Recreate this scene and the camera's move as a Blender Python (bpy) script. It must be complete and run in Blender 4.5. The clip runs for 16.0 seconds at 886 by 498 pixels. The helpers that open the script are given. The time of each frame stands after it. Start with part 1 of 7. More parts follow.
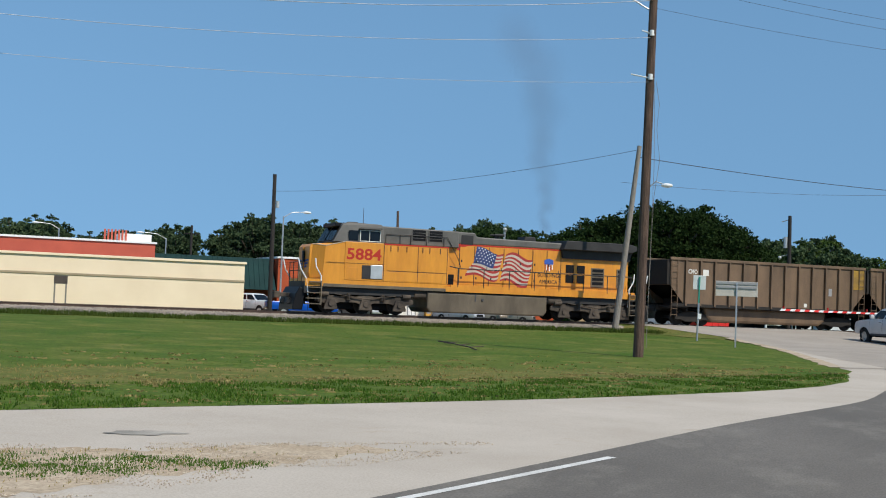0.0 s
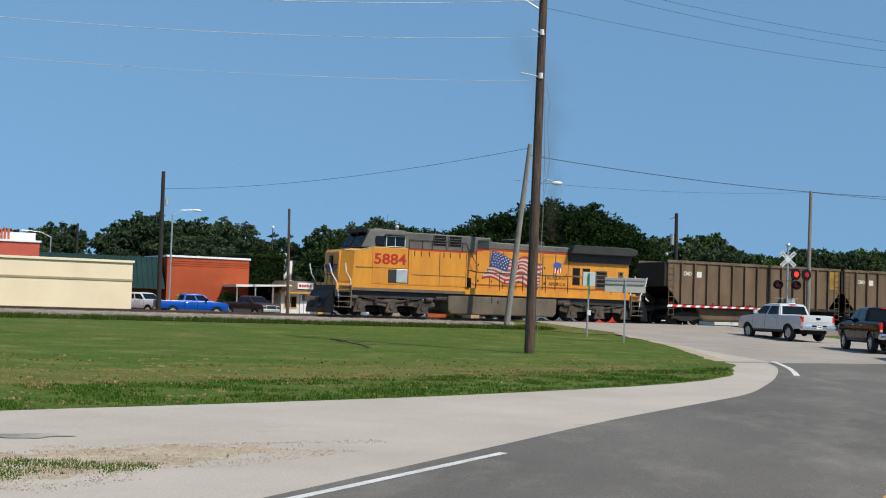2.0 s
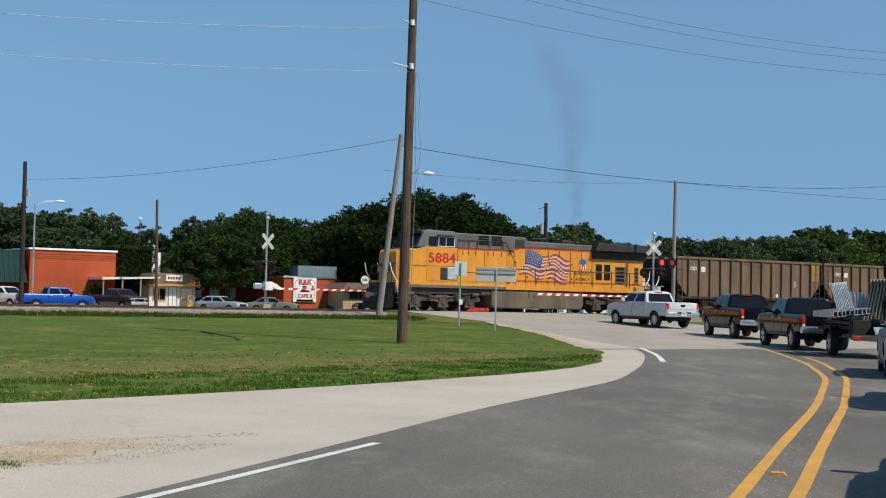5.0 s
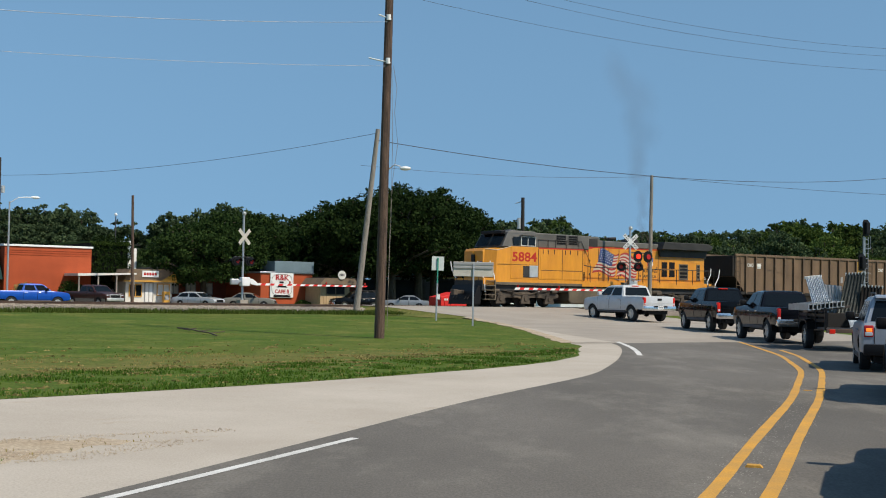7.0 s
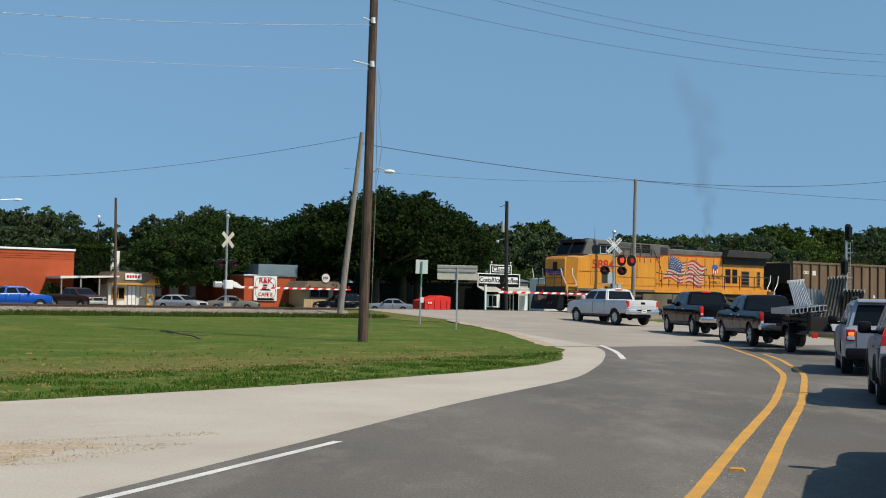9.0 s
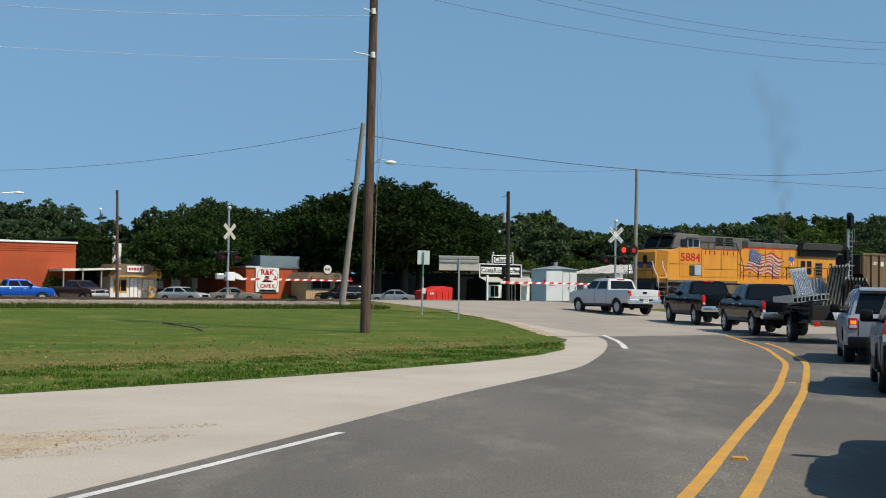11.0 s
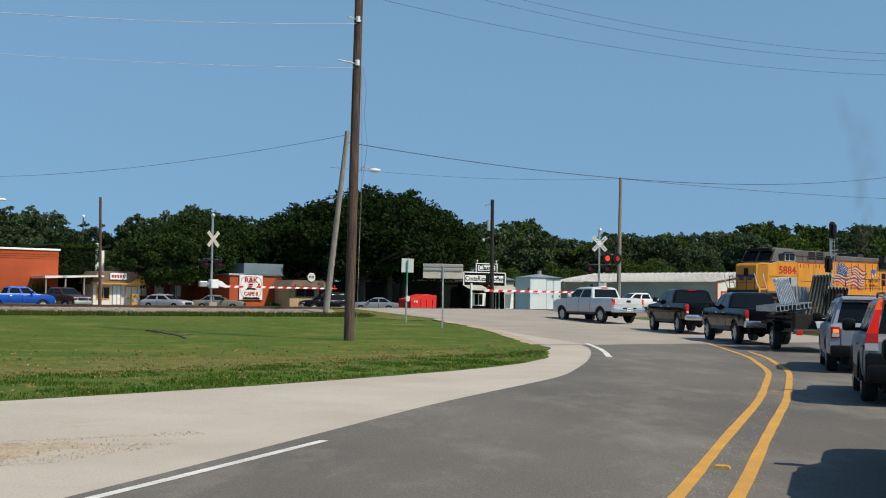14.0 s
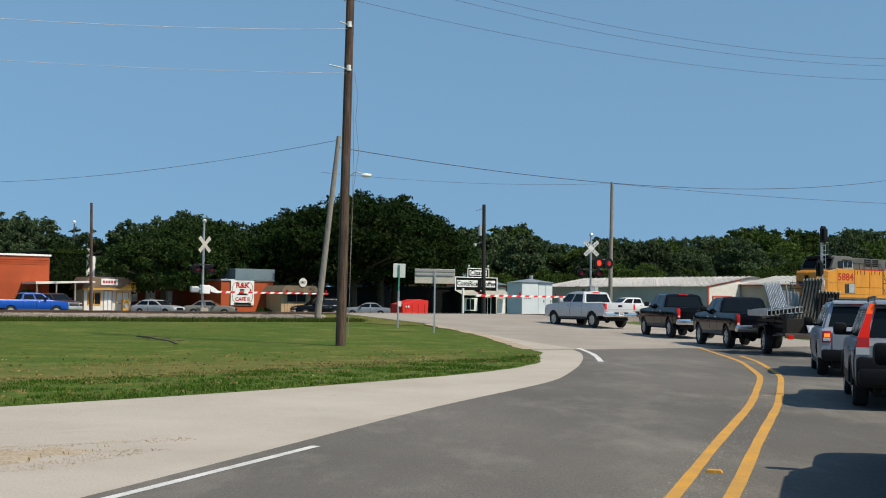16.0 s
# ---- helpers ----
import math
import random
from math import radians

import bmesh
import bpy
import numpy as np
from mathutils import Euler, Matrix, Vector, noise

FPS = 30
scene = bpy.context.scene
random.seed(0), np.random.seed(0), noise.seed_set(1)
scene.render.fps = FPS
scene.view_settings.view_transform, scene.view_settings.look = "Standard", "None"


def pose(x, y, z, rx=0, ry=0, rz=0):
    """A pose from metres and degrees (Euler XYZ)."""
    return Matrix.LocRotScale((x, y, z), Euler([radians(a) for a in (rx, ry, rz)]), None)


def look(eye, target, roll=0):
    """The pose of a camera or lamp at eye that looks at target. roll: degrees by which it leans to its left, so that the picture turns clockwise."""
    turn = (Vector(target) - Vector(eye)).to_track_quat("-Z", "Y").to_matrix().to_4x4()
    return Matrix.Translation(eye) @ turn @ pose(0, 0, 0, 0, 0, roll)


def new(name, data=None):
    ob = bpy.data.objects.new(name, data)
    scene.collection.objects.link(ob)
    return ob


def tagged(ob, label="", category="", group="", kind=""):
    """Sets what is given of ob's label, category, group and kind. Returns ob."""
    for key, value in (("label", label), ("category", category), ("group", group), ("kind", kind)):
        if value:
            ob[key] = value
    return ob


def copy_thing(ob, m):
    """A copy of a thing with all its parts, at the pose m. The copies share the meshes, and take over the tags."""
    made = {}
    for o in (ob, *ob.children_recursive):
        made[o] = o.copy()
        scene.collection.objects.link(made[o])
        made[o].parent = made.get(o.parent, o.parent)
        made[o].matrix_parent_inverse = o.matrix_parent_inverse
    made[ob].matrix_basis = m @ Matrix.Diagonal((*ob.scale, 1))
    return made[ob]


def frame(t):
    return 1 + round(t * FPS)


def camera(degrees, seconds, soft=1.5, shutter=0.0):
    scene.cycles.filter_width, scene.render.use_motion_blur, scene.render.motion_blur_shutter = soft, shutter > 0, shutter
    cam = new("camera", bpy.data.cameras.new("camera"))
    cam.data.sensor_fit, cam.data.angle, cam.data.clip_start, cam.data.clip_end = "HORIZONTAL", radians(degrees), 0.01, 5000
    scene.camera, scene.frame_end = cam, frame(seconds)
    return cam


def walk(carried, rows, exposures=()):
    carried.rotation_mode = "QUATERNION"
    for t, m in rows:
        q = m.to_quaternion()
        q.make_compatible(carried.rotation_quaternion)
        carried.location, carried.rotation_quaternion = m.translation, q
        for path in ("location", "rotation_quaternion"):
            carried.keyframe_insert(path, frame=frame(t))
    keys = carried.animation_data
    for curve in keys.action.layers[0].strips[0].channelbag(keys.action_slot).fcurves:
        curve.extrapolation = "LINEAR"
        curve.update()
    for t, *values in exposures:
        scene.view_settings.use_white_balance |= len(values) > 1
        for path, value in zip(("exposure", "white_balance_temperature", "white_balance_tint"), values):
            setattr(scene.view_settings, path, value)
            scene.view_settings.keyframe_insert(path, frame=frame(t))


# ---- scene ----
# ---- camera ----
cam = camera(38.28, 16.0, soft=1.03)
EYE = 1.57
TURNS = [  # seconds, yaw, pitch, roll
    (0.0, 12.589, 2.493, 2.226), (0.5, 11.249, 2.695, 2.135), (1.0, 10.197, 2.638, 1.994), (1.5, 8.932, 2.607, 2.043),
    (2.0, 7.747, 2.558, 1.844), (2.5, 6.644, 2.444, 1.859), (3.0, 5.551, 2.354, 1.717), (3.5, 3.982, 2.397, 1.409),
    (4.0, 3.117, 2.369, 1.348), (6.5, 1.08, 2.107, 1.004), (7.0, 0.957, 2.064, 0.992), (7.5, 0.599, 2.32, 1.02),
    (8.0, 0.488, 2.305, 0.954), (8.5, 0.359, 2.278, 0.976), (9.0, 0.237, 2.227, 1.099), (11.5, 0.301, 1.771, 0.745),
    (12.0, 0.154, 1.823, 0.873), (12.5, -0.0, 1.892, 0.94), (13.0, -0.136, 2.016, 0.82), (13.5, -0.266, 2.123, 0.934),
    (14.0, -0.404, 2.178, 0.914), (14.5, -0.458, 2.199, 1.042), (15.0, -0.591, 2.322, 0.895), (15.5, -0.735, 2.435, 0.76),
    (16.0, -0.775, 2.407, 0.796),
]
walk(cam, [(t, pose(0, 0, EYE, 90 + p, 0, y) @ pose(0, 0, 0, 0, 0, r)) for t, y, p, r in TURNS],
     exposures=[(0, -0.03, 5800, 8), (4, 0.0, 5950, 8), (7, 0.0, 6150, 8), (16, 0.0, 6200, 8)])


# ---- light ----
SUN_AZ, SUN_EL = 122.0, 50.0     # degrees clockwise from +y, and height
world = bpy.data.worlds.new("sky")
scene.world = world
world.use_nodes = True
wn = world.node_tree.nodes
sky = wn.new("ShaderNodeTexSky")
sky.sky_type, sky.sun_disc = "NISHITA", False
sky.sun_elevation, sky.sun_rotation = radians(SUN_EL), radians(SUN_AZ)
sky.altitude, sky.air_density, sky.dust_density, sky.ozone_density = 600, 0.95, 0.3, 3.2
# humid air hides the bright rim: the lowest band takes the colour of the sky somewhat higher up
_tc, _up, _nm = wn.new("ShaderNodeTexCoord"), wn.new("ShaderNodeVectorMath"), wn.new("ShaderNodeVectorMath")
_up.operation, _nm.operation = "MULTIPLY_ADD", "NORMALIZE"
_up.inputs[1].default_value, _up.inputs[2].default_value = (1, 1, .3), (0, 0, .25)
world.node_tree.links.new(_tc.outputs["Generated"], _up.inputs[0])
world.node_tree.links.new(_up.outputs[0], _nm.inputs[0])
world.node_tree.links.new(_nm.outputs[0], sky.inputs[0])
_tint = wn.new("ShaderNodeVectorMath")
_tint.operation = "MULTIPLY"
_tint.inputs[1].default_value = (.955, 1.0, .86)
world.node_tree.links.new(sky.outputs[0], _tint.inputs[0])
world.node_tree.links.new(_tint.outputs[0], wn["Background"].inputs[0])
wn["Background"].inputs[1].default_value = 0.148
sun = new("sun", bpy.data.lights.new("sun", "SUN"))
sun.data.energy, sun.data.angle, sun.data.color = 5.0, radians(0.55), (1.0, 0.86, 0.68)
_a, _e = radians(SUN_AZ), radians(SUN_EL)
sun.matrix_world = look((math.sin(_a) * math.cos(_e) * 50, math.cos(_a) * math.cos(_e) * 50, math.sin(_e) * 50), (0, 0, 0))

# ---- plan: u runs along the railway, q is the distance from its centre line towards the camera ----
AL = 34.62
ALR = radians(AL)
DV = Vector((math.cos(ALR), math.sin(ALR), 0))
NV = Vector((-math.sin(ALR), math.cos(ALR), 0))
TC = 64.6
RAIL = 0.91
KNOTS = [(-3000, .05), (-60, .04), (-37.5, .05), (-32, .42), (-9, .5), (-4.6, .5), (4.6, .5), (9, .47), (15, .35), (25, .21), (40, .05), (60, 0.0), (3000, 0.0)]


def gz(q):
    for (a, za), (b, zb) in zip(KNOTS, KNOTS[1:]):
        if q <= b:
            return za + (zb - za) * (q - a) / (b - a)
    return 0.0


def W(u, q, z=None):
    p = DV * u + NV * (TC - q)
    return Vector((p.x, p.y, gz(q) if z is None else z))


def ground_at(x, y):
    return gz(TC - (x * NV.x + y * NV.y))


def AT(u, q, rz=0.0, z=None):
    """A pose on the ground at (u, q), turned rz degrees from the railway's line."""
    p = W(u, q, z)
    return pose(p.x, p.y, p.z, 0, 0, AL + rz)


# ---- materials ----
def material(name, c1, c2=None, scale=3.0, rough=0.7, metal=0.0, bump=0.0, bscale=40.0, grain=0.12, spec=0.5, coat=0.0, random_tint=0.0, stretch=(1, 1, 1), third=None):
    """Two-scale colour variation between c1 and c2, fine grain and relief."""
    m = bpy.data.materials.new(name)
    m.use_nodes = True
    nt = m.node_tree
    N, L = nt.nodes, nt.links
    b = N["Principled BSDF"]
    b.inputs["Roughness"].default_value, b.inputs["Metallic"].default_value = rough, metal
    b.inputs["Specular IOR Level"].default_value = spec
    b.inputs["Coat Weight"].default_value = coat
    c2 = c2 or tuple(v * 0.75 for v in c1)
    tc = N.new("ShaderNodeTexCoord")
    mp = N.new("ShaderNodeMapping")
    mp.inputs["Scale"].default_value = stretch
    L.new(tc.outputs["Object"], mp.inputs[0])
    n1 = N.new("ShaderNodeTexNoise")
    n1.inputs["Scale"].default_value, n1.inputs["Detail"].default_value, n1.inputs["Roughness"].default_value = scale, 6, 0.6
    L.new(mp.outputs[0], n1.inputs["Vector"])
    ramp = N.new("ShaderNodeValToRGB")
    ramp.color_ramp.elements[0].position, ramp.color_ramp.elements[1].position = 0.35, 0.68
    ramp.color_ramp.elements[0].color, ramp.color_ramp.elements[1].color = (*c2, 1), (*c1, 1)
    L.new(n1.outputs[0], ramp.inputs[0])
    base = ramp.outputs[0]
    if third:       # patches of a third colour: colour, scale, from, to
        n3 = N.new("ShaderNodeTexNoise")
        n3.inputs["Scale"].default_value, n3.inputs["Detail"].default_value, n3.inputs["Roughness"].default_value = third[1], 8, 0.7
        L.new(mp.outputs[0], n3.inputs["Vector"])
        r3 = N.new("ShaderNodeMapRange")
        r3.inputs[1].default_value, r3.inputs[2].default_value = third[2], third[3]
        L.new(n3.outputs[0], r3.inputs[0])
        mx = N.new("ShaderNodeMix")
        mx.data_type = "RGBA"
        L.new(r3.outputs[0], mx.inputs[0])
        L.new(base, mx.inputs[6])
        mx.inputs[7].default_value = (*third[0], 1)
        base = mx.outputs[2]
    n2 = N.new("ShaderNodeTexNoise")
    n2.inputs["Scale"].default_value, n2.inputs["Detail"].default_value = bscale, 4
    L.new(mp.outputs[0], n2.inputs["Vector"])
    mr = N.new("ShaderNodeMapRange")
    mr.inputs[1].default_value, mr.inputs[2].default_value, mr.inputs[3].default_value, mr.inputs[4].default_value = 0.25, 0.75, 1 - grain, 1 + grain
    L.new(n2.outputs[0], mr.inputs[0])
    mul = N.new("ShaderNodeVectorMath")
    mul.operation = "SCALE"
    L.new(base, mul.inputs[0])
    L.new(mr.outputs[0], mul.inputs["Scale"])
    out = mul.outputs[0]
    if random_tint:
        oi = N.new("ShaderNodeObjectInfo")
        r2 = N.new("ShaderNodeMapRange")
        r2.inputs[3].default_value, r2.inputs[4].default_value = 1 - random_tint, 1 + random_tint
        L.new(oi.outputs["Random"], r2.inputs[0])
        m2 = N.new("ShaderNodeVectorMath")
        m2.operation = "SCALE"
        L.new(out, m2.inputs[0])
        L.new(r2.outputs[0], m2.inputs["Scale"])
        out = m2.outputs[0]
    L.new(out, b.inputs["Base Color"])
    if bump:
        bp = N.new("ShaderNodeBump")
        bp.inputs["Strength"].default_value, bp.inputs["Distance"].default_value = bump, 0.02
        L.new(n2.outputs[0], bp.inputs["Height"])
        L.new(bp.outputs[0], b.inputs["Normal"])
    return m


def plain(name, c, rough=0.5, metal=0.0, coat=0.0, grain=0.08, spec=0.4):
    return material(name, c, tuple(v * 0.88 for v in c), 2.5, rough, metal, grain=grain, coat=coat, spec=spec)


def glow(name, c, strength):
    m = bpy.data.materials.new(name)
    m.use_nodes = True
    b = m.node_tree.nodes["Principled BSDF"]
    b.inputs["Base Color"].default_value = (*c, 1)
    b.inputs["Emission Color"].default_value = (*c, 1)
    b.inputs["Emission Strength"].default_value = strength
    b.inputs["Specular IOR Level"].default_value = 0.15
    b.inputs["Roughness"].default_value = 0.3
    return m


def leaf_material(name, c1, c2):
    m = bpy.data.materials.new(name)
    m.use_nodes = True
    N, L = m.node_tree.nodes, m.node_tree.links
    b = N["Principled BSDF"]
    b.inputs["Roughness"].default_value = 0.8
    b.inputs["Specular IOR Level"].default_value = 0.06
    g = N.new("ShaderNodeNewGeometry")
    r = N.new("ShaderNodeValToRGB")
    r.color_ramp.elements[0].color, r.color_ramp.elements[1].color = (*c1, 1), (*c2, 1)
    L.new(g.outputs["Random Per Island"], r.inputs[0])
    oi = N.new("ShaderNodeObjectInfo")
    mr = N.new("ShaderNodeMapRange")
    mr.inputs[3].default_value, mr.inputs[4].default_value = 0.75, 1.25
    L.new(oi.outputs["Random"], mr.inputs[0])
    mul = N.new("ShaderNodeVectorMath")
    mul.operation = "SCALE"
    L.new(r.outputs[0], mul.inputs[0])
    L.new(mr.outputs[0], mul.inputs["Scale"])
    L.new(mul.outputs[0], b.inputs["Base Color"])
    tr = N.new("ShaderNodeBsdfTranslucent")
    L.new(mul.outputs[0], tr.inputs[0])
    mix = N.new("ShaderNodeMixShader")
    mix.inputs[0].default_value = 0.25
    L.new(b.outputs[0], mix.inputs[1])
    L.new(tr.outputs[0], mix.inputs[2])
    L.new(mix.outputs[0], N["Material Output"].inputs[0])
    return m


M = dict(
    grass=material("grass_ground", (.050, .097, .010), (.088, .112, .019), 0.22, 0.95, bump=.6, bscale=9, grain=.35, spec=.1, third=((.17, .165, .042), .55, .5, .72)),
    dryground=material("dry_grass_ground", (.15, .135, .04), (.075, .105, .018), 0.7, 0.95, bump=.8, bscale=12, grain=.45, spec=.1, third=((.24, .175, .065), 1.6, .56, .7)),
    roughground=material("rough_grass_ground", (.045, .092, .009), (.085, .115, .018), 1.3, 0.95, bump=.9, bscale=14, grain=.5, spec=.1, third=((.21, .15, .05), 1.3, .57, .68)),
    asphalt=material("asphalt", (.152, .139, .121), (.103, .094, .082), 0.22, 0.88, bump=.15, bscale=45, grain=.22, spec=.25, stretch=(1, .4, 1), third=((.24, .222, .19), .55, .5, .82)),
    stain=material("oil_stain", (.16, .15, .13), (.36, .33, .28), 1.6, 0.9),
    concrete=material("concrete_road", (.355, .315, .265), (.28, .246, .206), 0.3, 0.85, bump=.2, bscale=50, grain=.12, spec=.3),
    caliche=material("caliche_gravel", (.455, .41, .352), (.388, .345, .29), 0.35, 0.95, bump=.25, bscale=45, grain=.13, spec=.15, third=((.34, .28, .21), .9, .6, .82)),
    dirt=material("dirt", (.46, .385, .29), (.33, .262, .18), 1.6, 0.95, bump=.6, bscale=25, grain=.3, spec=.1),
    yline=material("yellow_paint", (.6, .3, .025), (.45, .25, .05), 2.0, 0.7, grain=.2, bscale=50),
    wline=material("white_paint", (.7, .69, .66), (.5, .49, .46), 2.0, 0.7, grain=.2, bscale=50),
    ballast=material("ballast", (.25, .21, .175), (.14, .115, .095), 3.0, 0.95, bump=.8, bscale=22, grain=.45),
    stone=material("stone", (.35, .3, .235), (.24, .2, .152), 2.0, 0.9, random_tint=.2),
    pebble=material("pale_pebbles", (.55, .48, .38), (.3, .24, .17), 5.0, 0.9),
    railsteel=material("rail_steel", (.13, .085, .06), (.09, .06, .045), 2.0, 0.6, .5),
    tie=material("tie_wood", (.09, .07, .055), (.05, .04, .035), 3.0, 0.9, bump=.4),
    wood=material("pole_wood", (.14, .088, .06), (.04, .025, .018), 2.2, 0.9, bump=.7, bscale=30, grain=.35, stretch=(6, 6, .5)),
    greywood=material("grey_pole_wood", (.3, .27, .23), (.18, .16, .135), 2.2, 0.9, bump=.6, bscale=30, grain=.3, stretch=(6, 6, .5)),
    blackwood=material("black_pole_wood", (.03, .025, .022), (.018, .015, .014), 2.2, 0.9, bump=.5, bscale=30, stretch=(6, 6, .5)),
    galv=material("galvanised_steel", (.5, .51, .52), (.38, .39, .4), 4.0, 0.45, .7),
    signback=material("sign_back", (.5, .47, .4), (.4, .375, .32), 3.0, 0.6),
    darkmetal=material("dark_weathered_metal", (.085, .095, .085), (.045, .05, .043), 1.5, 0.5, .2),
    fieldblade=leaf_material("mown_grass_blades", (.06, .098, .013), (.1, .13, .027)),
    alu=material("aluminium_sheet", (.62, .62, .6), (.5, .5, .48), 2.0, 0.4, .6),
    white=plain("white_paint_metal", (.78, .78, .76), 0.5),
    offwhite=plain("offwhite", (.68, .66, .6), 0.6),
    black=plain("black_paint", (.010, .010, .011), 0.5, spec=.15),
    rubber=plain("rubber", (.022, .022, .022), 0.85),
    darkgrey=plain("dark_grey", (.06, .06, .065), 0.6),
    grey=plain("grey_paint", (.3, .3, .3), 0.5),
    red=plain("red_paint", (.64, .028, .022), 0.5),
    green=plain("green_post", (.05, .28, .2), 0.5),
    chrome=plain("chrome", (.7, .7, .7), 0.24, 1.0),
    glass=plain("dark_glass", (.006, .008, .010), 0.1, 0.0, spec=.25),
    redlens=plain("red_lens", (.4, .015, .012), 0.25),
    redglow=glow("lit_red_lens", (.4, .012, .006), 0.4),
    orangeglow=glow("lit_orange_lens", (.62, .07, .01), 0.45),
    redflash=glow("lit_signal_lens", (1.0, .03, .012), 1.5),
    ambercore=glow("lit_amber_core", (1.0, .22, .03), 0.9),
    headl=plain("headlight_lens", (.7, .72, .75), 0.1, .3),
    wire=plain("wire", (.48, .48, .49), 0.5),
    darkwire=plain("dark_wire", (.05, .05, .055), 0.6),
    yellow=material("loco_yellow", (.66, .285, .016), (.52, .205, .012), 0.8, 0.42, grain=.05, bscale=7, coat=.1, stretch=(1.6, 1.6, .35), third=((.26, .12, .02), 1.1, .6, .85)),
    armour=material("loco_grey", (.125, .118, .105), (.08, .075, .066), 1.2, 0.55, grain=.1),
    sooty=material("soot_grey", (.028, .027, .026), (.014, .013, .013), 1.5, 0.7),
    truckgrey=material("truck_grey", (.105, .08, .056), (.028, .021, .015), 1.8, 0.8, grain=.25),
    tank=material("tank_grey", (.15, .118, .076), (.075, .058, .036), 0.9, 0.6, grain=.14, stretch=(1, 1, .4), third=((.04, .03, .02), .7, .56, .8)),
    coalcar=material("coal_car_brown", (.17, .108, .06), (.098, .063, .036), 1.1, 0.7, grain=.14, stretch=(1, 1, .35)),
    # near-black brown for dirt, and for shade painted on the coal cars' ends
    coaldark=material("coal_dirt_and_shade", (.02, .016, .012), (.011, .009, .007), 1.2, 0.85),
    numred=plain("number_red", (.42, .022, .01), 0.5),
    flagred=plain("flag_red", (.34, .035, .03), 0.5),
    sheetlight=plain("pale_coated_sheet", (.6, .65, .7), 0.4, .1),
    flagwhite=plain("flag_white", (.5, .44, .36), 0.5),
    flagblue=plain("flag_blue", (.03, .05, .16), 0.5),
    upblue=plain("shield_blue", (.04, .1, .4), 0.5),
    cream=material("cream_stucco", (.82, .68, .48), (.76, .62, .43), 0.4, 0.9, bump=.2, bscale=30, grain=.05),
    creamband=material("tan_band", (.4, .32, .2), None, 1.0, 0.9),
    redwall=material("red_wall", (.5, .105, .06), (.42, .085, .05), 0.5, 0.85),
    brick=material("orange_brick", (.4, .072, .018), (.32, .056, .014), 0.6, 0.85, bump=.3, bscale=16, grain=.18),
    darkbrick=material("dark_red_brick", (.25, .06, .03), (.18, .045, .025), 0.6, 0.9, grain=.18),
    teal=material("dark_green_roof", (.012, .04, .038), (.008, .028, .028), 0.8, 0.75, spec=.15),
    tanroof=material("brown_shingle", (.2, .14, .09), (.14, .1, .065), 1.5, 0.9),
    metalroof=material("white_metal_roof", (.72, .7, .66), (.6, .58, .55), 0.5, 0.5, .2, stretch=(1, .2, 1)),
    metalwall=material("grey_metal_wall", (.5, .475, .44), (.43, .405, .375), 0.5, 0.7),
    bluemetal=material("blue_grey_metal", (.16, .22, .25), (.12, .17, .2), 0.6, 0.6, .2),
    # blue-grey metal darkened in its colour to stand for tree shade
    shadedmetal=material("shaded_blue_metal", (.028, .038, .044), (.02, .028, .032), 0.8, 0.8, spec=.15),
    darkwall=material("black_board_wall", (.008, .009, .008), (.005, .006, .005), 1.5, 0.9, spec=.1),
    plank=material("raw_plank", (.5, .36, .2), (.38, .26, .14), 2.0, 0.8, stretch=(5, 5, .6)),
    bark=material("bark", (.09, .07, .05), (.05, .04, .03), 3.0, 0.95, bump=.6),
    leaf_oak=leaf_material("oak_leaves", (.010, .023, .006), (.034, .058, .014)),
    leaf_light=leaf_material("light_leaves", (.024, .05, .010), (.078, .112, .024)),
    # distance haze is mixed into these leaf colours, making them paler and bluer
    leaf_hazed=leaf_material("hazed_far_leaves", (.032, .054, .026), (.08, .112, .05)),
    blade=leaf_material("grass_blades", (.035, .085, .01), (.095, .155, .022)),
    dryblade=leaf_material("dry_grass_blades", (.23, .19, .06), (.4, .32, .12)),
    cabinet=material("pale_blue_grey_paint", (.68, .72, .74), (.58, .62, .65), 0.8, 0.55, grain=.06),
    roaddust=material("road_dust", (.27, .25, .215), (.2, .185, .16), 6.0, 0.95),
    endyellow=material("worn_yellow_panel", (.4, .23, .02), (.16, .1, .03), 1.6, 0.8, grain=.2),
    signpale=plain("pale_sign_back", (.6, .63, .6), 0.6),
    tanmetal=material("tan_metal_wall", (.4, .36, .3), (.34, .305, .255), 0.5, 0.7),
    hay=leaf_material("brown_hay", (.2, .165, .06), (.36, .3, .12)),
    p_silver=plain("silver_paint", (.46, .47, .475), 0.22, .25, .1),
    p_black=plain("black_car_paint", (.004, .0045, .006), 0.12, 0, 0, spec=.16),
    p_dark=plain("dark_blue_grey_paint", (.006, .007, .011), 0.14, 0, 0, spec=.18),
    p_gmc=plain("bright_silver_paint", (.54, .55, .56), 0.3, .05, .2),
    p_eqx=plain("blue_silver_paint", (.3, .33, .38), 0.28, .2, .15),
    p_crv=plain("grey_silver_paint", (.24, .265, .3), 0.3, .2, .15),
    p_blue=plain("bright_blue_paint", (.005, .072, .42), 0.3, .1, .3),
    p_maroon=plain("dark_maroon_paint", (.05, .017, .013), 0.3, 0, .15),
    p_tan=plain("tan_paint", (.2, .19, .16), 0.4, .1, .1),
    p_white=plain("white_car_paint", (.75, .76, .77), 0.3, 0, .5),
)


